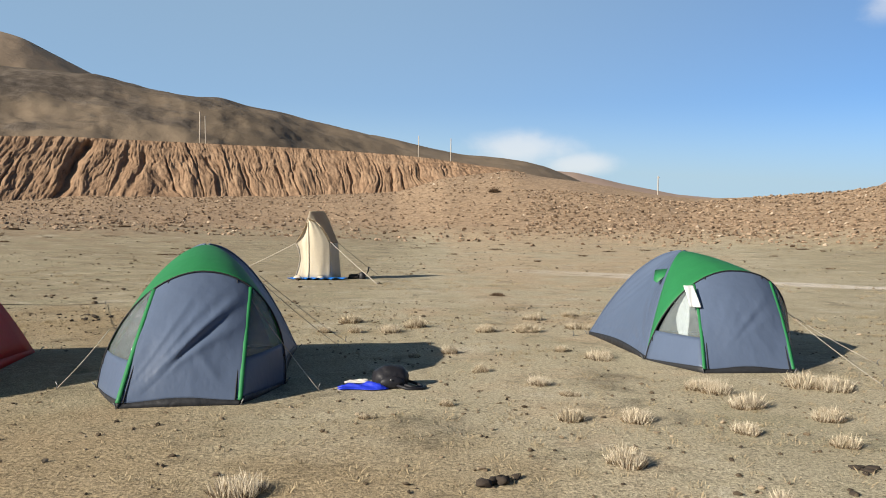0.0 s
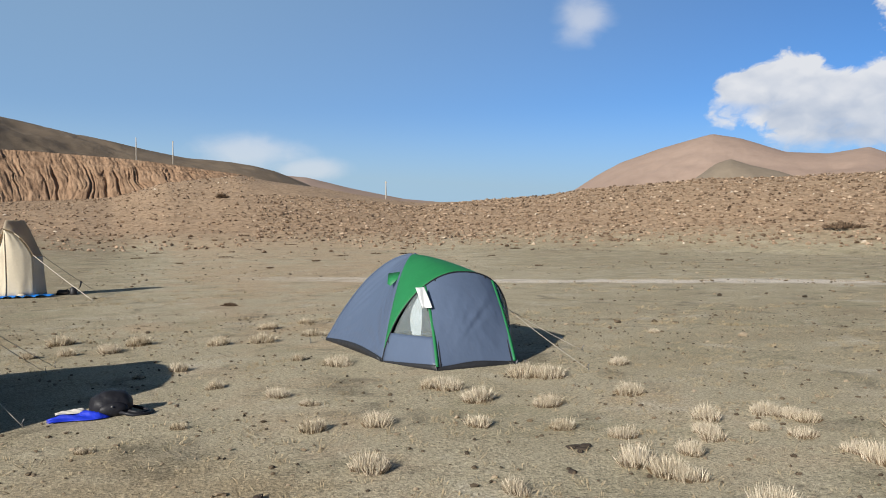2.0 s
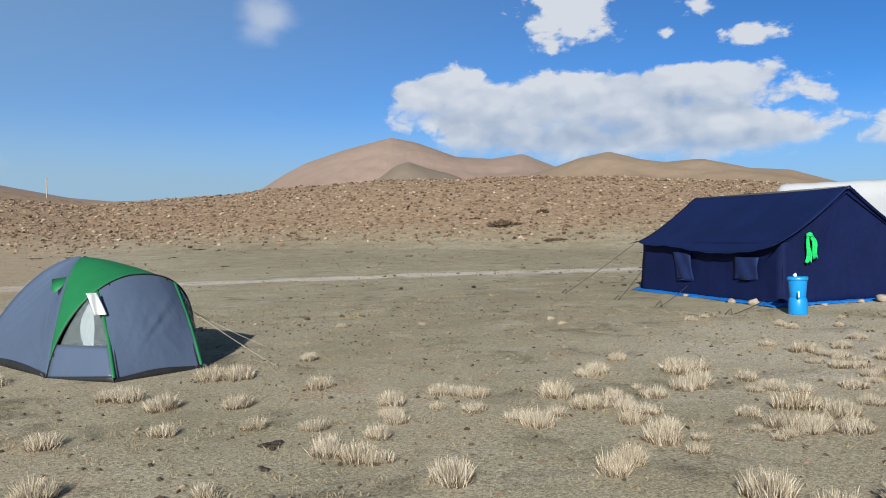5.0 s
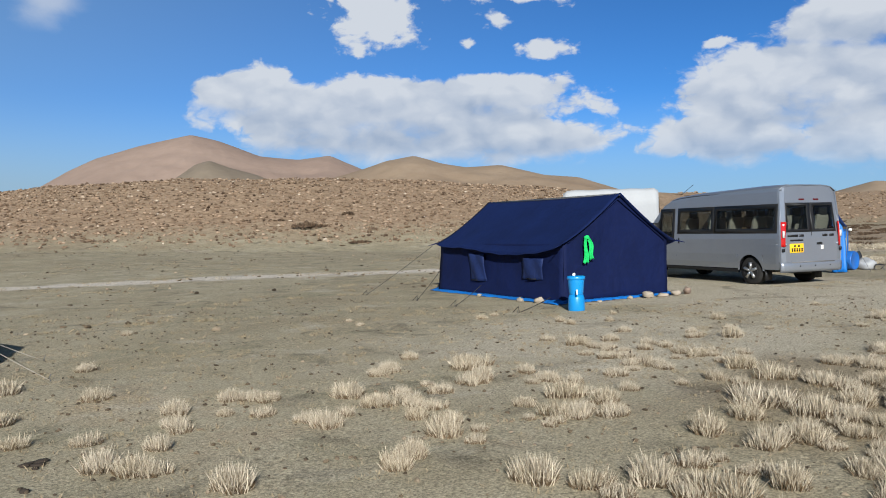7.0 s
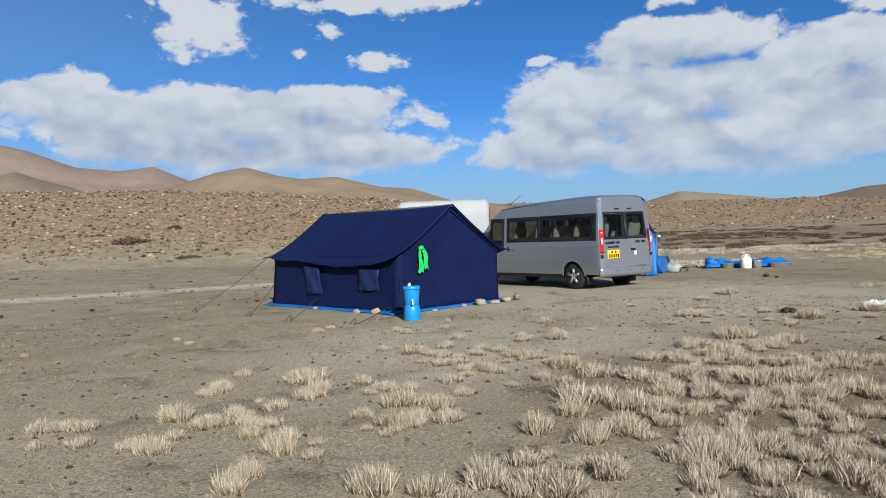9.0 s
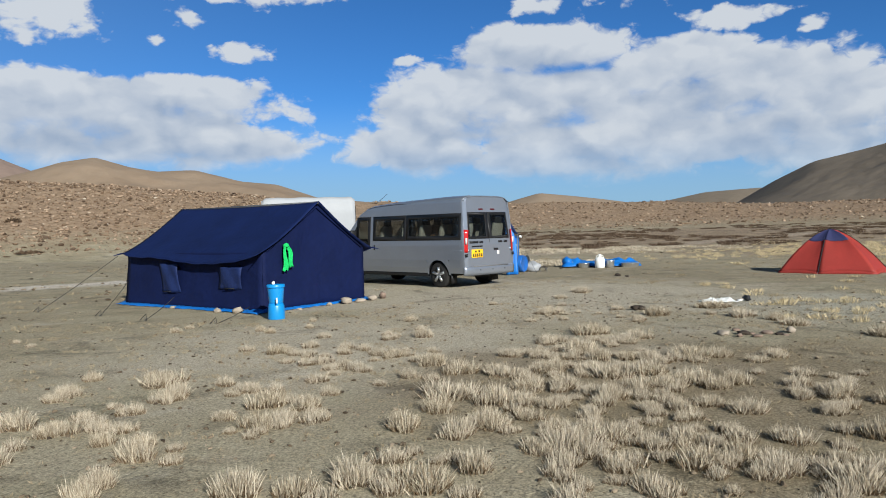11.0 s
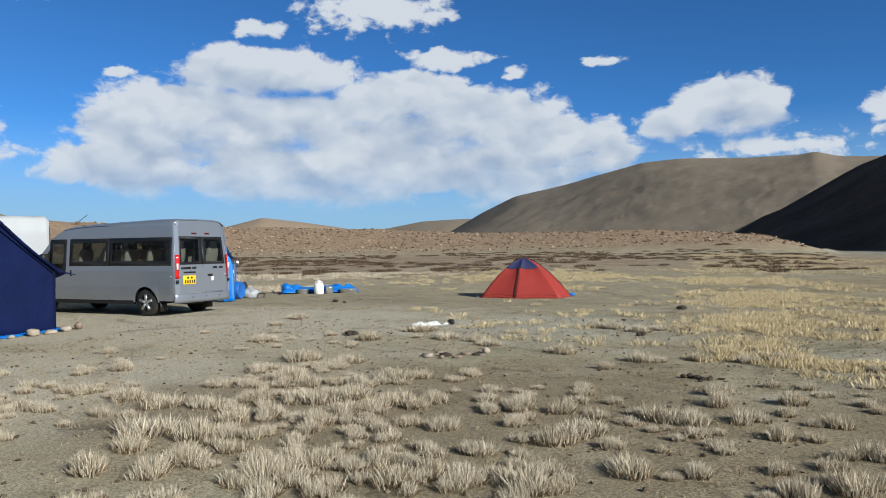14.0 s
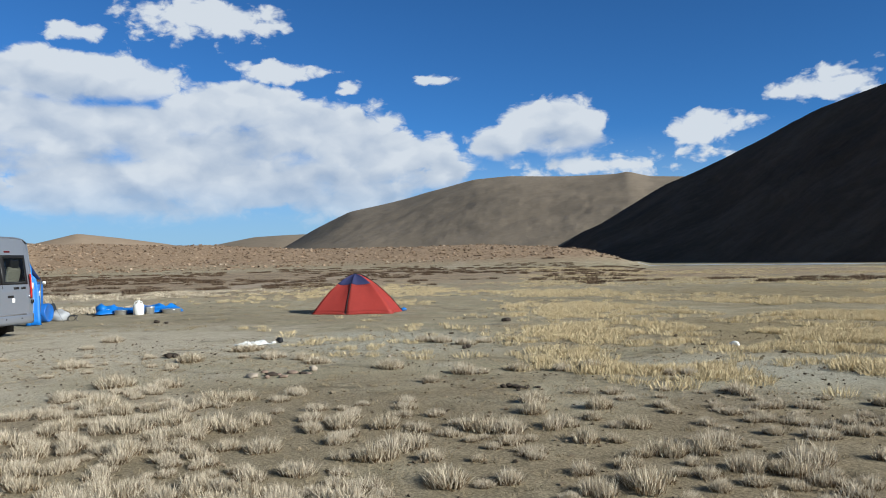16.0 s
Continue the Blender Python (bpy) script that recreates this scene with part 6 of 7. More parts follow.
def kitchen_corner():
    d = thing("lying_drum", 27.2, 3.10, 0, "blue plastic drum lying on its side", "drum", "blue drums")
    part("shell", moved(lathe(drum_profile(0.29, 1.0), 26), pose(0, 0, 0.30, 90, 0, -20)), M_DRUM, d)
    part("drum_end", moved(lathe([(0.25, 0), (0.27, 0.03), (0.1, 0.04)], 26), pose(0.33, -0.94, 0.30, 90, 0, -20)), plain("black_drum_end", (0.03, 0.035, 0.04), 0.6), d, "black drum end")
    s = thing("standing_drum", 28.0, 2.72, 0, "tall blue plastic drum with a white label", "drum", "blue drums")
    part("shell", lathe(drum_profile(0.27, 1.22), 26), M_DRUM, s)
    part("lid", lathe([(0.275, 1.20), (0.285, 1.22), (0.28, 1.27), (0.1, 1.28)], 26), plain("dark_blue_lid", (0.01, 0.05, 0.16), 0.5), s, "dark blue lid")
    lab = np.array([[[0.276 * math.cos(a), 0.276 * math.sin(a), z] for a in np.linspace(3.3, 3.95, 6)] for z in (0.78, 0.98)])
    label = part("paper_label", sheet(lab), M_WHITE, s, "white paper label", solid=0.002)
    part("label_mark", sheet(np.array([[[0.279 * math.cos(a), 0.279 * math.sin(a), z] for a in np.linspace(3.5, 3.75, 4)] for z in (0.84, 0.92)])), M_DRUM, label, solid=0.002)
    t = thing("lean_to_awning", 26.25, 3.12, 56.1, "blue tarpaulin awning slung from the minibus roof", "awning")
    k = np.linspace(0, 1, 14)
    roof = np.array([[[-0.9 + 3.2 * u, 0.45 - 0.62 * v, 2.1 - 0.75 * v - 0.08 * math.sin(v * math.pi) + 0.02 * math.sin(u * 20)] for u in k] for v in k])
    part("awning_sheet", sheet(roof), cloth("dark_blue_tarpaulin", (0.02, 0.045, 0.16), 0.5, 0.15, 0.03, 3.0), t, "dark blue tarpaulin sheet", solid=0.005)
    curtain = np.array([[[-0.92 - 0.25 * v * u + 0.05 * math.sin(11 * u + 3 * v), 0.48 - (0.34 + 0.06 * v) * u - 0.03 * math.sin(v * 5), (2.05 - 0.7 * u) * (1 - v) + 0.02] for u in k] for v in k])
    part("end_curtain", sheet(curtain), M_TARP, t, "bright blue tarpaulin end curtain", solid=0.005)
    part("awning_pole", tube([(-0.85, -0.12, 0), (-0.9, -0.14, 1.35)], 0.02, 6), M_STEEL, t)
    part("knot", stone_shape(0.12, 8, 0.9), M_WHITE, t, "white cloth knot").location = (-0.95, -0.22, 1.22)
    guy(t, (-0.9, -0.17, 1.3), (-1.2, -0.75, 0.01), mat=M_DARKROPE)
    c = thing("white_sack", 27.6, 2.00, 30, "white woven sack heaped on the ground", "sack")
    bm = bmesh.new()
    bmesh.ops.create_uvsphere(bm, u_segments=22, v_segments=12, radius=0.5)
    for v in bm.verts:
        kx = 1 + 0.25 * noise.noise(v.co * 3.1)
        v.co = Vector((v.co.x * 0.85 * kx, v.co.y * 0.62 * kx, max(0, v.co.z + 0.30) * 0.46 * kx))
    part("sack", bm, M_WHITECOVER, c)
    l = thing("folding_stool", 27.5, 1.58, 20, "small folded steel stool beside the sack", "stool")
    for a in (-1, 1):
        part("leg", tube([(-0.2 * a, 0.12, 0), (0.2 * a, 0.12, 0.16)], 0.012, 5), M_STEEL, l)
        part("leg", tube([(-0.2 * a, -0.12, 0), (0.2 * a, -0.12, 0.16)], 0.012, 5), M_STEEL, l)
    part("seat", box(-0.2, 0.2, -0.12, 0.12, 0.155, 0.17), M_SKIRT, l)


kitchen_corner()


def washing_up():
    alu = plain("dull_aluminium", (0.55, 0.56, 0.57), 0.32, 0.85, 0.1, 10)
    g = "washing-up on the blue tarpaulin"
    t = thing("ground_tarpaulin", 30.4, -0.5, 0, "rumpled bright blue tarpaulin spread on the ground", "tarpaulin")
    u = np.linspace(-1, 1, 40)
    z0 = height_at(30.4, -0.5)
    P = np.zeros((40, 40, 3))
    for i, a in enumerate(u):
        for k, b in enumerate(u):
            x, y = 0.80 * a + 0.08 * math.sin(5 * b), 1.45 * b + 0.06 * math.sin(7 * a)
            lump = max(0.0, float(fbm2(np.array(a * 2.2 + 3), np.array(b * 4.0 + 9), 3, 91))) * 0.22 + 0.03 * abs(math.sin(9 * b + 4 * a))
            P[i, k] = x, y, height_at(30.4 + x, -0.5 + y) - z0 + 0.05 + (0.11 + lump + 0.08 * (b > 0.6)) * (1 - a ** 6) * (1 - b ** 8)
    part("sheet", sheet(P), M_TARP, t, solid=0.006)
    j = thing("jerrycan", 29.25, -0.44, 10, "white plastic jerrycan with a carrying handle", "jerrycan")
    part("body", lathe([(0.16, 0), (0.185, 0.02), (0.19, 0.30), (0.17, 0.36), (0.08, 0.42), (0.05, 0.43), (0.05, 0.47)], 20), M_WHITE, j)
    part("cap", lathe([(0.055, 0.47), (0.055, 0.51), (0.02, 0.515)], 14), M_WHITE, j)
    part("handle", tube([(0.0, 0.14, 0.36), (0, 0.12, 0.46), (0, 0.0, 0.50), (0, -0.12, 0.46), (0, -0.14, 0.36)], 0.016, 6), M_WHITE, j)
    for x, y, r, h, nm, lab in ((29.6, 0.15, 0.22, 0.16, "cooking_pot", "dull aluminium cooking pot"), (29.45, -0.82, 0.16, 0.26, "cooking_pot", "dull aluminium cooking pot"),
                                (29.55, -1.55, 0.33, 0.15, "wash_basin", "wide shallow metal basin"), (29.9, 0.62, 0.14, 0.2, "cooking_pot", "dull aluminium cooking pot")):
        p = thing(nm, x, y, 0, lab + " on the blue tarpaulin", "basin" if nm == "wash_basin" else "pot", g)
        part("bowl", lathe([(r * 0.85, 0.0), (r * 0.95, 0.02), (r, h * 0.9), (r * 1.06, h), (r * 1.0, h * 0.98), (r * 0.9, 0.05)], 24), alu, p)
        part("rim", lathe([(r * 1.04, h - 0.008), (r * 1.075, h), (r * 1.04, h + 0.008)], 24), alu, p)
    b = thing("blue_bundle", 30.0, 0.80, 0, "rolled blue tarpaulin bundle", "bundle")
    part("roll", stone_shape(0.55, 12, 0.75), M_TARP, b)


washing_up()


# ---- litter, dung and loose stones ----
M_DUNG = plain("dry_dung", (0.045, 0.034, 0.026), 0.95, var=0.35, scale=20, relief=0.01)


def heap(name, x, y, label, category, bits, spread, size, mat, seed, pname, flat=0.55):
    """A small heap of separate lumps."""
    rng = random.Random(seed)
    t = thing(name, x, y, rng.uniform(0, 360), label, category)
    for k in range(bits):
        p = part(pname, stone_shape(size * rng.uniform(0.5, 1.15), seed * 31 + k, flat), mat, t)
        p.location = (rng.gauss(0, spread), rng.gauss(0, spread * 0.55), 0)
    return t


heap("dung_pile", 0.37, 4.88, "dark dry dung on the turf", "dung", 9, 0.075, 0.09, M_DUNG, 1, "lump")
heap("dung_pile", 2.94, 5.26, "dark dry dung on the turf", "dung", 8, 0.075, 0.075, M_DUNG, 2, "lump", 0.35)
heap("dung_pile", 2.57, 4.74, "dark dry dung on the turf", "dung", 1, 0.01, 0.08, M_DUNG, 3, "lump", 0.4)
heap("dung_pile", 8.62, -4.85, "dark dry dung on the turf", "dung", 9, 0.13, 0.10, M_DUNG, 4, "lump", 0.5)
heap("dung_pile", 14.68, -0.92, "dark dry dung on the turf", "dung", 4, 0.09, 0.14, M_DUNG, 5, "lump", 0.6)
heap("dung_pile", 18.5, -9.7, "dark dry dung on the turf", "dung", 3, 0.1, 0.18, M_DUNG, 6, "lump", 0.6)
heap("dung_pile", 13.1, -6.1, "dark dry dung on the turf", "dung", 3, 0.1, 0.13, M_DUNG, 7, "lump", 0.6)
heap("dung_pile", -6.2, 13.6, "scattered dark dung lumps on bare soil", "dung", 12, 0.32, 0.09, M_DUNG, 8, "lump", 0.5)
heap("dung_pile", -7.2, 14.2, "scattered dark dung lumps on bare soil", "dung", 8, 0.4, 0.08, M_DUNG, 9, "lump", 0.5)
heap("dung_pile", 24.6, -1.0, "dark dry dung on the turf", "dung", 4, 0.2, 0.2, M_DUNG, 10, "lump", 0.5)
ring = heap("hearth_ring", 11.45, -2.25, "old hearth of brown and tan stones in a patch of ash", "hearth", 5, 0.26, 0.15, M_BROWNSTONE, 11, "stone", 0.42)
for k, (dx, dy, s) in enumerate(((-0.10, 0.42, 0.18), (-0.16, 0.25, 0.20), (0.12, -0.30, 0.26), (0.0, -0.05, 0.22), (0.2, 0.15, 0.16), (-0.02, 0.5, 0.12))):
    p = part("stone", stone_shape(s * 0.95, 210 + k, 0.30), M_PALESTONE if k == 2 else M_DUNG if k in (0, 3) else M_BROWNSTONE, ring)
    p.location = (dx, dy, 0)
for x, y, s in ((11.58, -2.86, 0.14), (12.6, -4.4, 0.07), (9.3, -8.2, 0.08)):
    part("stone", stone_shape(s, int(x * 91), 0.7), M_PALESTONE, thing("loose_stone", x, y, x * 77, "single tan stone lying on the turf", "stone", "loose stones"))


def litter():
    t = thing("plastic_litter", 15.98, -2.56, 15, "crumpled white plastic sheet caught in dry grass", "litter")
    u = np.linspace(-1, 1, 22)
    P = np.array([[[0.20 * a + 0.03 * math.sin(9 * b), 0.34 * b, 0.02 + 0.16 * abs(float(fbm2(np.array(a * 3 + 5), np.array(b * 3 + 2), 3, 95))) * (1 - a * a) * (1 - b * b) ** 0.5] for b in u] for a in u])
    part("sheet", sheet(P), M_WHITE, t, solid=0.003)
    part("scrap", stone_shape(0.12, 77, 0.4), M_WHITE, t).location = (0.05, -0.48, 0)
    b = thing("black_bag_scrap", 16.2, -3.15, 0, "torn black plastic bag on the turf", "litter")
    part("scrap", stone_shape(0.16, 78, 0.8), M_SKIRT, b)
    w = thing("paper_scrap", 10.9, -10.45, 0, "white paper scrap in the yellow grass", "litter")
    part("scrap", stone_shape(0.22, 79, 0.45), M_WHITE, w)


litter()


# ---- telegraph poles on the bluff ----
M_POLE = plain("weathered_pole", (0.33, 0.29, 0.24), 0.9, var=0.2)
for i, (az, r, z0, h, arm) in enumerate(((1.9, 215, 21.0, 7.5, 0), (-0.5, 205, 19.4, 7.3, 0), (-15.55, 170, 9.0, 5.2, 0), (17.6, 190, 20.2, 9.2, 0), (17.25, 192, 20.4, 8.4, 1))):
    x, y = -math.sin(radians(az)) * r, math.cos(radians(az)) * r
    t = thing("telegraph_pole", x, y, 20, "weathered telegraph pole standing on the bluff" if i < 4 else "leaning brace of a telegraph pole", "pole", "telegraph poles", z=z0 - 2)
    part("mast", tube([(0.3 * arm, 0, 0), (0, 0, h + 2)], [0.17, 0.11], 8), M_POLE, t)
    part("cap", tube([(0, -0.45, h + 1.6), (0, 0.45, h + 1.6)], 0.06, 6), M_POLE, t, "short crossarm")

# ---- plants and stones of the plain ----
def straw_material(name, low, high, tip):
    mat, nt, b = shader(name, 0.85, 0, 0.15)
    g = nt.nodes.new("ShaderNodeNewGeometry")
    oi = nt.nodes.new("ShaderNodeObjectInfo")
    one = mix(nt, g.outputs["Random Per Island"], low, high)
    two = mix(nt, math_node(nt, "MULTIPLY", oi.outputs["Random"], 0.45), one, tip)
    nt.links.new(two, b.inputs["Base Color"])
    tr = nt.nodes.new("ShaderNodeBsdfTranslucent")
    nt.links.new(two, tr.inputs[0])
    ms = nt.nodes.new("ShaderNodeMixShader")
    ms.inputs[0].default_value = 0.18
    nt.links.new(b.outputs[0], ms.inputs[1])
    nt.links.new(tr.outputs[0], ms.inputs[2])
    nt.links.new(ms.outputs[0], nt.nodes["Material Output"].inputs["Surface"])
    return mat


M_STRAW = straw_material("pale_straw", (0.19, 0.14, 0.082), (0.80, 0.70, 0.535), (0.64, 0.565, 0.455))
M_YELLOW = straw_material("yellow_straw", (0.26, 0.19, 0.092), (0.76, 0.62, 0.38), (0.62, 0.52, 0.34))
M_HEATH = straw_material("brown_heath", (0.070, 0.048, 0.033), (0.19, 0.13, 0.085), (0.13, 0.09, 0.062))
M_LITTER = straw_material("brown_stem_litter", (0.105, 0.072, 0.042), (0.24, 0.17, 0.10), (0.18, 0.13, 0.085))
M_WISP = straw_material("dull_straw", (0.24, 0.185, 0.11), (0.42, 0.335, 0.21), (0.34, 0.28, 0.19))


def blades(rng, n, radius, height, lean=0.55, width=0.008, oval=1.0, jitter=0.17):
    """Upright stiff stems in a clump: arrays of verts (n x 5 x 3)."""
    a = rng.rand(n) * 2 * math.pi
    q = np.sqrt(rng.rand(n)) * radius
    cx, cy = np.cos(a) * q, np.sin(a) * q * oval
    h = height * (0.55 + 0.5 * rng.rand(n)) * (1 - 0.35 * (q / radius) ** 2)
    lx = np.cos(a) * (q / radius) * lean + rng.randn(n) * jitter
    ly = np.sin(a) * (q / radius) * lean + rng.randn(n) * jitter
    w = width * (0.6 + 0.8 * rng.rand(n))
    t = rng.rand(n) * math.pi
    wx, wy = np.cos(t) * w, np.sin(t) * w
    z0 = np.full(n, -0.01)
    B = np.stack([cx, cy, z0], -1)
    side = np.stack([wx, wy, 0 * wx], -1)
    mid = B + np.stack([lx * h * 0.5, ly * h * 0.5, h * 0.6], -1)
    tip = B + np.stack([lx * h * 1.0, ly * h * 1.0, h * 1.02], -1)
    return np.stack([B - side, B + side, mid + side * 0.9, mid - side * 0.9, tip], 1)


def blade_mesh(name, V, mat, base=None, base_mat=None):
    """Stems as one mesh; base: stems of a second material."""
    n0 = len(V)
    if base is not None:
        V = np.concatenate([V, base])
    n = len(V)
    i = np.arange(n)[:, None] * 5
    faces = (i + np.array([0, 1, 2, 3])).tolist() + (i + np.array([3, 2, 4])).tolist()
    me = bpy.data.meshes.new(name)
    me.from_pydata(V.reshape(-1, 3).tolist(), [], faces)
    me.materials.append(mat)
    if base is not None:
        me.materials.append(base_mat)
        k = (np.arange(n) >= n0).astype(np.int32)
        me.polygons.foreach_set("material_index", np.concatenate([k, k]))
    me.update()
    return me


TUFTS_NORTH = [(-1.59, 13.46, 0.35), (-0.84, 12.29, 0.37), (-0.45, 12.91, 0.38), (0.75, 12.42, 0.37), (1.36, 12.47, 0.37), (1.68, 14.29, 0.37), (2.5, 14.96, 0.28), (2.26, 12.92, 0.39), (2.05, 9.83, 0.34), (-1.38, 12.25, 0.27), (-1.85, 12.07, 0.23), (0.1, 10.21, 0.23), (0.43, 8.85, 0.2), (1.02, 8.09, 0.24), (1.26, 7.55, 0.2), (0.05, 7.05, 0.15), (-0.64, 6.54, 0.14), (1.09, 6.56, 0.25), (1.7, 6.59, 0.28), (2.79, 7.81, 0.37), (2.66, 7.95, 0.31), (2.85, 7.13, 0.32), (3.84, 8.16, 0.4), (4.08, 8.02, 0.34), (3.39, 6.66, 0.28), (2.47, 6.19, 0.25), (1.29, 5.29, 0.27), (-1.22, 4.63, 0.3)]
TUFTS_MIDDLE = [(5.29, 8.42, 0.26), (4.35, 6.77, 0.27), (3.38, 6.66, 0.25), (4.42, 5.67, 0.3), (4.12, 5.3, 0.2), (3.09, 4.77, 0.3), (3.11, 4.48, 0.29), (3.21, 4.32, 0.25), (3.61, 4.83, 0.23), (3.28, 3.58, 0.32), (2.01, 4.49, 0.21), (5.02, 5.63, 0.23), (5.13, 5.43, 0.22), (5.17, 5.25, 0.22), (4.6, 5.21, 0.18), (5.64, 4.75, 0.39), (6.82, 5.11, 0.26), (5.59, 4.2, 0.29), (4.68, 4.13, 0.28), (4.75, 4.38, 0.2), (5.28, 3.62, 0.24), (4.33, 3, 0.26), (4.93, 3.13, 0.29), (5.27, 3.32, 0.28), (7.64, 4.49, 0.4), (6.89, 3.95, 0.33), (5.62, 3.92, 0.21)]
TUFTS_EAST = [(9.5, 3.95, 0.29), (7.4, 4.44, 0.39), (6.66, 3.97, 0.23), (6.62, 5.09, 0.25), (5.46, 4.23, 0.29), (4.12, 3, 0.26), (7.24, 3.35, 0.3), (6.62, 2.89, 0.38), (5.89, 2.64, 0.32), (5.95, 2.43, 0.29), (6.54, 2.45, 0.26), (6.12, 3.02, 0.23), (8.11, 2.75, 0.16), (4.34, 2.03, 0.35), (4.39, 1.69, 0.29), (4.67, 1.43, 0.34), (4.61, 1, 0.4), (4.99, 0.68, 0.29)]
TUFTS_SOUTH_NEAR = [(5.98, 1.43, 0.31), (9.38, 2.43, 0.32), (8.83, 1.78, 0.34), (8.02, 1.85, 0.24), (7.22, 1.28, 0.54), (6.92, 0.81, 0.37), (8.4, 1.36, 0.39), (8.22, 0.87, 0.38), (6.61, 1.28, 0.3), (5.86, 0.92, 0.39), (6.12, 0.75, 0.32), (6.4, 0.44, 0.25), (5.47, 0.3, 0.25), (6.07, 0.2, 0.23), (5.56, 0.09, 0.38), (5.82, -0.18, 0.36), (9.48, 0.89, 0.3), (9.35, 0.56, 0.29), (8.46, 0.4, 0.33), (7.46, 0.55, 0.34), (6.9, 0.54, 0.26), (6.8, 0.25, 0.26), (7.59, 0.23, 0.35), (7.34, -0.06, 0.29), (7.17, -0.27, 0.33), (6.66, -0.1, 0.21), (8.45, -0.03, 0.33), (8.22, -0.27, 0.39), (7.69, -0.51, 0.3), (8.38, -0.69, 0.4), (7.72, -0.82, 0.37), (7.92, -1.07, 0.38)]
TUFTS_SOUTH_MIDST = [(7.68, -1.27, 0.31), (7.89, -1.48, 0.28), (6.74, -0.8, 0.27), (6.72, -0.53, 0.24), (6.77, -1.36, 0.32), (6.98, -1.07, 0.28), (5.74, -0.76, 0.23), (5.68, -0.92, 0.2), (5.42, -1.05, 0.24), (5.25, -0.76, 0.37), (5.1, -1.24, 0.28), (5.83, -1.5, 0.28), (5.27, -1.5, 0.21), (7.27, -1.94, 0.23), (14.02, 0.63, 0.51), (11.46, -0.04, 0.55), (10.69, -0.5, 0.42), (11.11, -0.75, 0.35), (10.58, 0.42, 0.42), (9.76, 0.06, 0.38), (9.24, -0.21, 0.29), (9.33, -0.47, 0.29), (9.21, -0.76, 0.29), (9.47, -1.23, 0.45), (9.5, -1.58, 0.3), (9.6, -2.22, 0.27), (13.51, -2.6, 0.44), (12.57, -3.17, 0.51), (13.12, -2.99, 0.32), (18.44, 0.14, 0.61), (11.12, 2.37, 0.35), (13.01, 3.01, 0.26)]
TUFTS_SOUTH_EDGE = [(16.98, 0.58, 0.28), (13.73, -1.22, 0.45), (15.01, -2.36, 0.73), (7.32, -2.24, 0.3), (6.74, -2.01, 0.22), (7.17, -2.67, 0.35), (5.97, -2.17, 0.34), (6.26, -2.52, 0.41), (5.8, -2.57, 0.24), (5.1, -2.45, 0.38), (4.93, -2.66, 0.17), (4.95, -2.88, 0.25), (4.97, -1.65, 0.44), (4.83, -1.8, 0.2), (6.9, -3.3, 0.23), (6.63, -3.38, 0.33), (6.44, -3.58, 0.37), (7.13, -4.28, 0.3), (6.34, -4.14, 0.32), (5.79, -4.04, 0.29), (6.54, -4.62, 0.22), (6.08, -4.81, 0.26), (6.13, -4.61, 0.16), (5.67, -4.29, 0.19), (5.09, -4.38, 0.31), (5.14, -4.17, 0.22), (4.9, -3.89, 0.21), (4.39, -3.74, 0.38), (4.46, -3.31, 0.23), (4.43, -3.06, 0.15), (5.03, -4.51, 0.26), (4.97, -4.67, 0.26)]
TUFTS_SOUTH_TURF = [(5.83, -5.42, 0.2), (5.57, -5.46, 0.15), (4.1, -4.06, 0.18), (4.73, -4.34, 0.17), (5.57, -2.91, 0.14), (5.42, -3.35, 0.18), (11.27, -3.99, 0.46), (10.23, -4.81, 0.42), (10.1, -5.01, 0.25), (10.15, -5.66, 0.38), (9.75, -6.11, 0.32), (9.71, -6.62, 0.36), (9.66, -4.06, 0.24), (14.73, -5.86, 0.36), (14.39, -6.09, 0.47), (13.69, -6.28, 0.45), (13.96, -6.81, 0.34), (8.47, -7.43, 0.29), (8.57, -7.17, 0.22), (5.2, -5.68, 0.21), (5.66, -6.4, 0.2), (4.97, -5.94, 0.3), (4.89, -6.32, 0.25), (4.34, -5.18, 0.39), (4.43, -4.59, 0.26), (3.72, -5.03, 0.2), (4.57, -5.19, 0.18)]
KEEP_OUT = [(-2.6, 8.0, 1.35), (-2.75, 9.2, 1.5), (3.5, 9.8, 1.35), (3.4, 11.1, 1.6), (15.0, 8.3, 2.2), (16.6, 9.2, 2.3), (16.8, 6.2, 2.1), (22.5, 4.6, 2.4), (24.3, 7.0, 2.2),
            (25.1, -7.25, 1.7), (-6.2, 8.2, 2.2), (-4.1, 25.9, 1.3), (30.4, -0.5, 1.7), (27.5, 2.3, 1.6), (-0.6, 7.9, 0.5), (13.45, 5.68, 0.4), (11.4, -2.3, 0.6), (16.0, -2.6, 0.5), (26.5, 10, 3), (0, 0, 2.2)]


def free(x, y):
    return all((x - a) ** 2 + (y - b) ** 2 > r * r for a, b, r in KEEP_OUT)


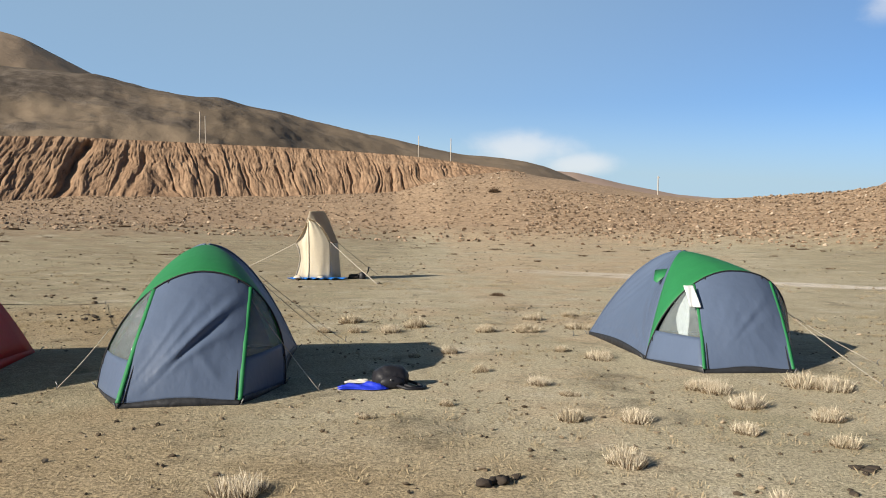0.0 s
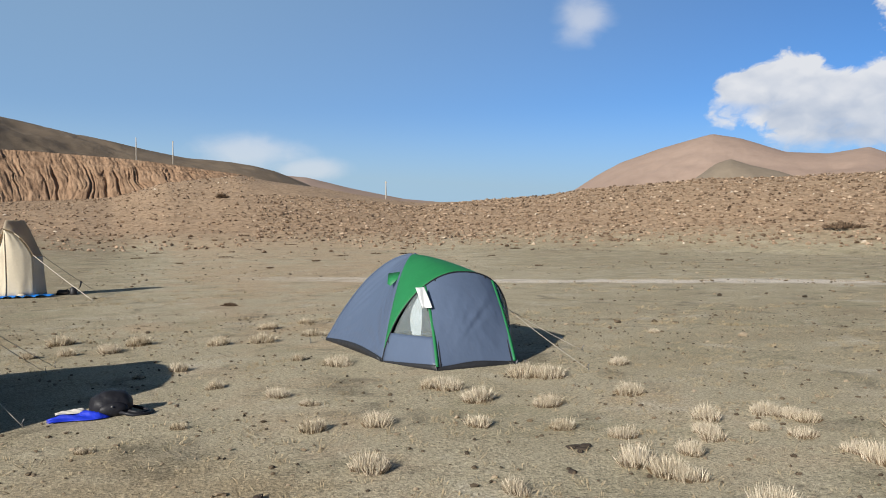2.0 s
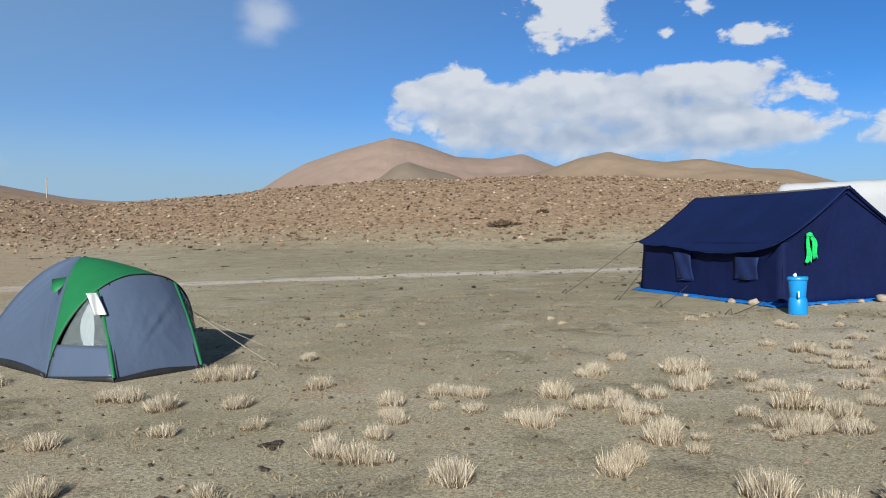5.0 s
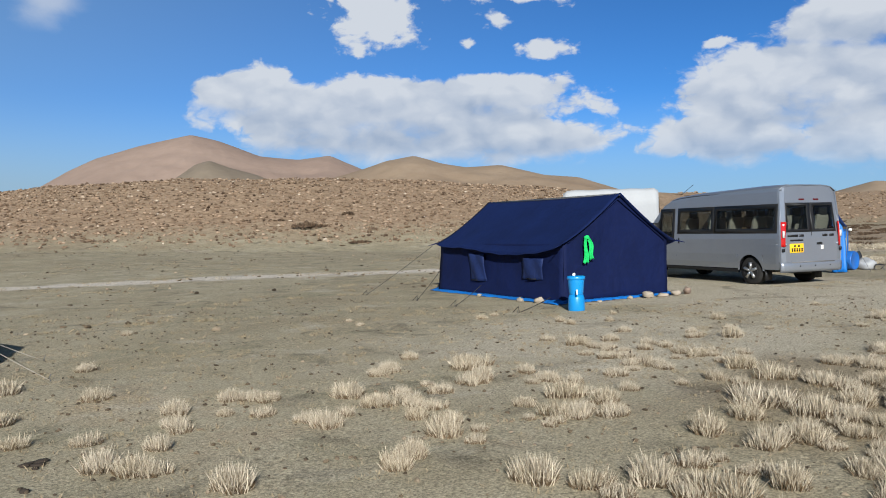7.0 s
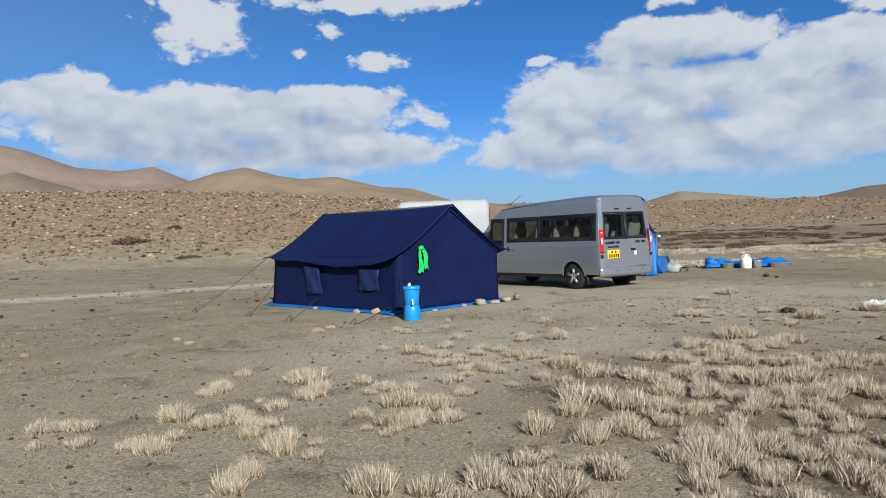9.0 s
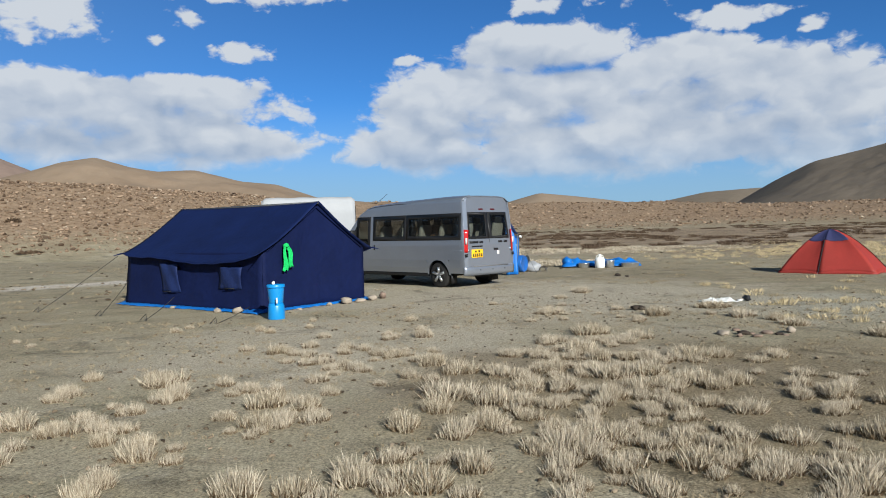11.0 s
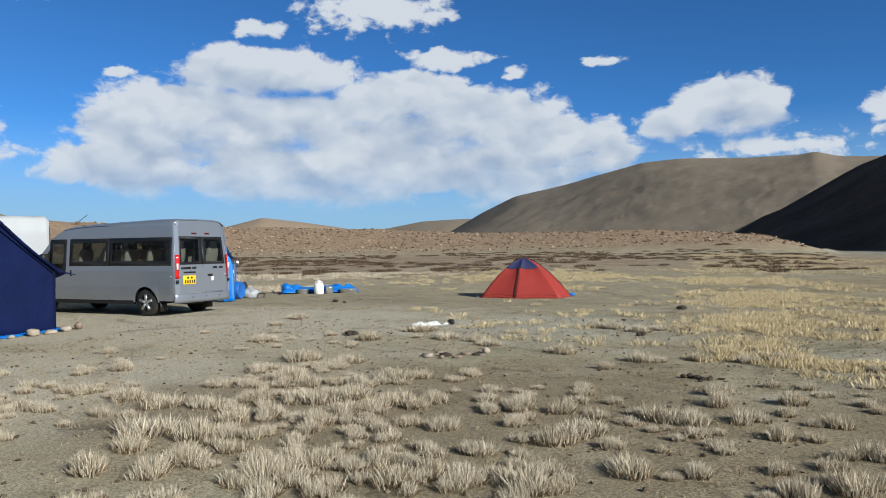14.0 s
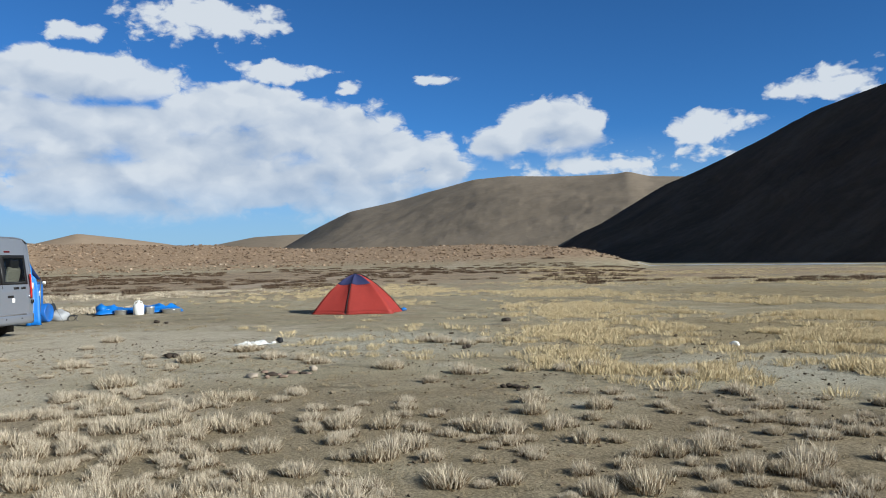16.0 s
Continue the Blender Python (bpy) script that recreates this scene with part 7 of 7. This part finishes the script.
def scatter(n, az0, az1, r0, r1, seed, patch=0.0, scale=0.5, level=0.0, soft=0.0, gap=0.0):
    """Random places in a sector, even by area, clumped where patch noise is high."""
    rng = np.random.RandomState(seed)
    out = []
    while len(out) < n:
        k = 4000
        az = np.radians(az0 + (az1 - az0) * rng.rand(k))
        r = np.sqrt(r0 * r0 + (r1 * r1 - r0 * r0) * rng.rand(k))
        az = az + rng.randn(k) * soft * 0.08
        r = r * np.exp(rng.randn(k) * soft * 0.10)
        x, y = -np.sin(az) * r, np.cos(az) * r
        ok = np.ones(k, bool)
        if patch:
            ok = fbm2(x * scale, y * scale, 3, 77) + rng.randn(k) * 0.08 > level
        for a, b in zip(x[ok], y[ok]):
            if free(a, b) and not (gap and any((a - c) ** 2 + (b - d) ** 2 < gap * gap for c, d in out)):
                out.append((a, b))
                if len(out) >= n:
                    break
    return np.array(out)


def tussock(rng, k):
    """One tussock of stiff upright stems, about 1 m across before scaling: pale stems and brown litter at their feet."""
    V, D = [], []
    for q in range(6 + k % 5):
        a, far = rng.rand() * 6.28, 0.34 * math.sqrt(rng.rand())
        at_ = np.array([math.cos(a) * far, math.sin(a) * far * (0.6 + 0.06 * (k % 7)), 0])
        rad, tall = 0.14 + 0.09 * rng.rand(), (0.40 + 0.20 * rng.rand()) * (1 - 0.45 * far)
        V.append(blades(rng, 72, rad, tall, 0.40, 0.0062, jitter=0.20) + at_)
        V.append(blades(rng, 24, rad * 1.25, tall * 0.7, 0.8, 0.006, jitter=0.32) + at_)
        D.append(blades(rng, 46, rad * 1.2, tall * 0.46, 0.6, 0.013, jitter=0.35) + at_)
    return np.concatenate(V), np.concatenate(D)


def drift(n, x, y, sx, sy, seed, level=-0.05, gap=0.22):
    """Places gathered round a point, in patches with bare lanes between."""
    rng = np.random.RandomState(seed)
    out = []
    while len(out) < n:
        a, b = x + rng.randn() * sx, y + rng.randn() * sy
        if float(fbm2(np.array(a * 0.75), np.array(b * 0.75), 3, 78)) + rng.randn() * 0.10 > level and free(a, b) and math.hypot(a, b) > 4.3:
            if not any((a - c) ** 2 + (b - d) ** 2 < gap * gap for c, d in out):
                out.append((a, b))
    return out


def build_tufts():
    """The tussocks that can be told apart: each its own object; the crowd of small ones in one."""
    shapes = [tussock(np.random.RandomState(300 + k), k) for k in range(11)]
    variants = [blade_mesh("grass_tuft", V, M_STRAW, D, M_LITTER) for V, D in shapes]
    rng = random.Random(5)
    places = [(x, y, s) for x, y, s in TUFTS_NORTH + TUFTS_MIDDLE + TUFTS_EAST + TUFTS_SOUTH_NEAR + TUFTS_SOUTH_MIDST + TUFTS_SOUTH_EDGE + TUFTS_SOUTH_TURF]
    for x, y in scatter(26, -146, -126, 4.8, 10.0, 401, 1.0, 0.45, 0.03, 1.0, 0.34):
        if all((x - a) ** 2 + (y - b) ** 2 > 0.10 for a, b, _ in places):
            places.append((x, y, rng.choice((0.17, 0.2, 0.24, 0.28, 0.36)) * rng.uniform(0.85, 1.1)))
    for x, y in scatter(20, -70, 10, 4.5, 14, 402, 1.0, 0.5, 0.10):
        if all((x - a) ** 2 + (y - b) ** 2 > 0.16 for a, b, _ in places):
            places.append((x, y, rng.uniform(0.12, 0.22)))
    for i, (x, y, s) in enumerate(places):
        ob = new("grass_tuft", variants[rng.randrange(len(variants))])
        s = s * 1.10
        ob.matrix_world = Matrix.LocRotScale((x, y, height_at(x, y)), Euler((0, 0, rng.uniform(0, 6.28))), (s, s, min(s, 0.40) * rng.uniform(0.8, 1.15)))
        tagged(ob, "stiff pale dry grass tussock on the turf" if s > 0.26 else "small pale dry grass tussock on the turf", "grass", "grass tussocks")
    crowd = drift(130, 8.0, 0.7, 1.6, 1.15, 451) + drift(95, 5.9, -2.6, 1.1, 1.8, 452, 0.02) + drift(45, 4.9, -5.2, 1.0, 1.1, 453, 0.0) + drift(36, 11.5, -0.3, 1.8, 1.1, 454, 0.0) + drift(26, 7.0, 3.2, 1.4, 0.9, 455, 0.05)
    V, D = [], []
    for x, y in crowd:
        if any((x - a) ** 2 + (y - b) ** 2 < 0.03 for a, b, _ in places):
            continue
        s, a, h = rng.uniform(0.14, 0.30), rng.uniform(0, 6.28), height_at(x, y)
        m = np.array([[math.cos(a) * s, -math.sin(a) * s, 0], [math.sin(a) * s, math.cos(a) * s, 0], [0, 0, min(s, 0.26) * rng.uniform(0.85, 1.1)]])
        A, B = shapes[rng.randrange(len(shapes))]
        V.append(A[::2] @ m.T + np.array([x, y, h]))
        D.append(B @ m.T + np.array([x, y, h]))
    tagged(new("crowded_tussocks", blade_mesh("crowded_tussocks", np.concatenate(V), M_STRAW, np.concatenate(D), M_LITTER)), "crowded small pale tussocks of dry grass", "grass", kind="stuff")


def stuff_blades(name, label, places, rng, mat, n, radius, height, width, lean=0.6, var=0.5):
    base = [blades(np.random.RandomState(500 + k), n, 1.0, 1.0, lean, width) for k in range(6)]
    z = land(places[:, 0], places[:, 1])
    V = []
    for k, (x, y) in enumerate(places):
        s = radius * (1 - var + 2 * var * rng.rand())
        h = height * (1 - var * 0.6 + 1.2 * var * rng.rand())
        a = rng.rand() * 6.28
        c, sn = math.cos(a), math.sin(a)
        B = base[k % 6]
        X = np.stack([(B[..., 0] * c - B[..., 1] * sn) * s + x, (B[..., 0] * sn + B[..., 1] * c) * s + y, B[..., 2] * h + z[k]], -1)
        V.append(X)
    tagged(new(name, blade_mesh(name, np.concatenate(V), mat)), label, "grass", kind="stuff")


def build_grass():
    rng = np.random.RandomState(7)
    # wisps of dry grass over the whole plain
    stuff_blades("dry_grass_wisps", "thin wisps of dry grass over the plain", scatter(1900, -146, 36, 3.0, 16, 410, 1.0, 0.35, -0.15), rng, M_WISP, 22, 0.09, 0.035, 0.028)
    stuff_blades("short_stubble", "short pale stubble on the trodden turf", scatter(2400, -146, 36, 2.6, 15, 426, 1.0, 0.8, -0.1), rng, M_WISP, 9, 0.045, 0.03, 0.05)
    stuff_blades("low_dry_grass", "low dry grass on the farther plain", scatter(1300, -146, 36, 14, 42, 411, 1.0, 0.22, 0.02), rng, M_WISP, 24, 0.17, 0.055, 0.035)
    # the yellow meadow to the south
    stuff_blades("yellow_meadow_grass", "yellow dry meadow grass", np.concatenate([scatter(1050, -146, -124, 11.5, 19, 412, 1.0, 0.45, 0.0, 0.7), scatter(1350, -146, -123, 15.5, 27, 413, 1.0, 0.34, 0.08, 0.9), scatter(45, -118, -98, 13, 21, 427, 1.0, 0.9, -0.02),
                                                                                    scatter(1700, -146, -103, 26, 48, 414, 1.0, 0.15, 0.06, 1.2)]), rng, M_YELLOW, 60, 0.17, 0.115, 0.026, 0.5)
    stuff_blades("far_meadow_grass", "thin yellow grass on the far flats", scatter(1100, -146, -118, 46, 112, 425, 1.0, 0.06, -0.1), rng, M_YELLOW, 34, 0.5, 0.10, 0.035, 0.5)
    stuff_blades("meadow_edge_grass", "pale grass along the stream bank", np.concatenate([scatter(380, -101, -74, 36, 52, 415, 1.0, 0.10, -0.05), scatter(250, -92, -77, 31, 36, 416)]), rng, M_STRAW, 30, 0.36, 0.12, 0.04)
    # brown heath on the flats before the far bank, and scattered over the slopes
    stuff_blades("brown_heath", "low dark brown heath clumps on the flats", np.concatenate([scatter(900, -127, -74, 52, 128, 417, 1.0, 0.13, -0.02), scatter(60, -146, -122, 50, 60, 418, 1.0, 0.2, 0.0),
                                                                                             scatter(60, -126, -76, 140, 172, 419)]), rng, M_HEATH, 80, 0.50, 0.20, 0.045, 0.7)
    stuff_blades("slope_heath", "dark heath clumps on the stony slopes", np.concatenate([scatter(60, -74, 34, 40, 92, 420), scatter(24, -20, 34, 52, 80, 421, 1.0, 0.1, 0.0)]), rng, M_HEATH, 60, 0.30, 0.12, 0.07, 0.9)


def along(az, el):
    """Where the line from the eye at that azimuth and height angle meets the ground."""
    for r in np.arange(8, 190, 0.25):
        x, y = -math.sin(radians(az)) * r, math.cos(radians(az)) * r
        if height_at(x, y) >= EYE + r * math.tan(radians(el)):
            break
    return x, y, r


def shrub(az, el, wide, tall, seed, label="dark brown leafless shrub on the stony slope"):
    x, y, r = along(az, el)
    rng = np.random.RandomState(seed)
    parts = [blades(rng, 70, wide * (0.10 + 0.10 * rng.rand()), tall * (0.45 + 0.6 * rng.rand()) * (1 - 0.55 * abs(q)), 0.9, 0.04, jitter=0.45) + np.array([wide * q * 0.42, rng.randn() * wide * 0.25, 0]) for q in np.linspace(-1, 1, 9)]
    ob = new("shrub", blade_mesh("shrub", np.concatenate(parts), M_HEATH))
    ob.matrix_world = pose(x, y, height_at(x, y), 0, 0, az)
    tagged(ob, label, "shrub", "shrubs on the slope")


build_tufts()
build_grass()
# the last three are added in place of dark eroded spots below the bluff
for az, el, w, h, seed in ((-47.3, 0.30, 2.6, 0.75, 1), (-50.1, 1.15, 1.2, 0.5, 2), (-50.85, -0.95, 1.7, 0.35, 3), (-4.07, -4.7, 0.30, 0.12, 4), (-3.8, 3.0, 1.3, 1.0, 5), (-90.3, -1.75, 1.4, 0.35, 6),
                           (-119.8, 0.15, 2.6, 0.4, 7), (29.2, -0.1, 1.1, 0.3, 8), (22.6, 0.15, 0.9, 0.28, 9), (13.0, 0.2, 0.8, 0.25, 10)):
    shrub(az, el, w, h, seed)


# ---- stones ----
def stones_mesh(name, label, places, sizes, mat, seed, flat=0.6, sink=0.15):
    """Many small angular stones in one mesh."""
    rng = np.random.RandomState(seed)
    bm = bmesh.new()
    bmesh.ops.create_icosphere(bm, subdivisions=1, radius=0.5)
    base = np.array([v.co[:] for v in bm.verts])
    tri = np.array([[v.index for v in f.verts] for f in bm.faces])
    bm.free()
    kinds = [base * (1 + 0.35 * np.random.RandomState(seed + k).randn(len(base), 1).clip(-1, 1)) for k in range(12)]
    n, m = len(places), len(base)
    z = land(places[:, 0], places[:, 1])
    V = np.zeros((n, m, 3))
    for k in range(n):
        a = rng.rand() * 6.28
        c, s = math.cos(a), math.sin(a)
        B = kinds[k % 12] * np.array([1.0 + 0.3 * rng.rand(), 0.7 + 0.3 * rng.rand(), flat]) * sizes[k]
        V[k] = np.stack([B[:, 0] * c - B[:, 1] * s + places[k, 0], B[:, 0] * s + B[:, 1] * c + places[k, 1], B[:, 2] + z[k] + sizes[k] * flat * (0.5 - sink)], -1)
    F = (tri[None] + (np.arange(n) * m)[:, None, None]).reshape(-1, 3)
    me = bpy.data.meshes.new(name)
    me.from_pydata(V.reshape(-1, 3).tolist(), [], F.tolist())
    me.materials.append(mat)
    me.update()
    tagged(new(name, me), label, "stones", kind="stuff")


def rubble_material(name, stops):
    mat, nt, b = shader(name, 0.92, 0, 0.15)
    g = nt.nodes.new("ShaderNodeNewGeometry")
    nt.links.new(ramp(nt, g.outputs["Random Per Island"], stops), b.inputs["Base Color"])
    bump(nt, b, tex_noise(nt, world_pos(nt), 9.0, 4), 0.6, 0.04)
    return mat


M_RUBBLE = rubble_material("tan_rubble", [(0.0, (0.085, 0.058, 0.04)), (0.35, (0.19, 0.132, 0.088)), (0.78, (0.30, 0.215, 0.148)), (0.97, (0.37, 0.28, 0.20)), (1.0, (0.46, 0.39, 0.31))])
M_CLOD = rubble_material("dark_clods", [(0.0, (0.055, 0.042, 0.03)), (0.6, (0.14, 0.105, 0.07)), (1.0, (0.30, 0.24, 0.17))])


def skewed(n, lo, hi, seed, power=2.5):
    return lo + (hi - lo) * np.random.RandomState(seed).rand(n) ** power


def build_stones():
    p = scatter(25000, -73, -6, 57, 104, 430)
    r = np.hypot(p[:, 0], p[:, 1])
    az = np.degrees(np.arctan2(-p[:, 0], p[:, 1]))
    foot = np.interp(az, _S[:, 0], _S[:, 1])
    keep = np.random.RandomState(3).rand(len(p)) < np.clip((r - foot - 1) / 9, 0.03, 1)
    p = p[keep]
    stones_mesh("slope_rubble", "tan and brown rubble covering the stony mound", p, skewed(len(p), 0.09, 0.40, 431, 3.0), M_RUBBLE, 432)
    p = scatter(9500, -6, 36, 66, 136, 433)
    stones_mesh("talus_rubble", "brown rubble on the slope under the bluff", p, skewed(len(p), 0.08, 0.42, 434, 3.5), M_RUBBLE, 435)
    p = scatter(9000, -125, -73, 136, 184, 436)
    stones_mesh("bank_rubble", "brown rubble on the far bank", p, skewed(len(p), 0.12, 0.60, 437, 4), M_RUBBLE, 438)
    p = scatter(13000, -146, 36, 2.5, 18, 439)
    stones_mesh("plain_clods", "small dark clods and grit on the turf", p, skewed(len(p), 0.010, 0.05, 440, 3.5), M_CLOD, 441)
    p = np.concatenate([scatter(2600, -60, 36, 13, 60, 442, 1.0, 0.15, -0.15), scatter(1200, -146, -60, 13, 60, 443, 1.0, 0.15, 0.05)])
    stones_mesh("far_clods", "dark clods and small stones on the farther plain", p, skewed(len(p), 0.03, 0.14, 444, 3), M_CLOD, 445, 0.5)


build_stones()
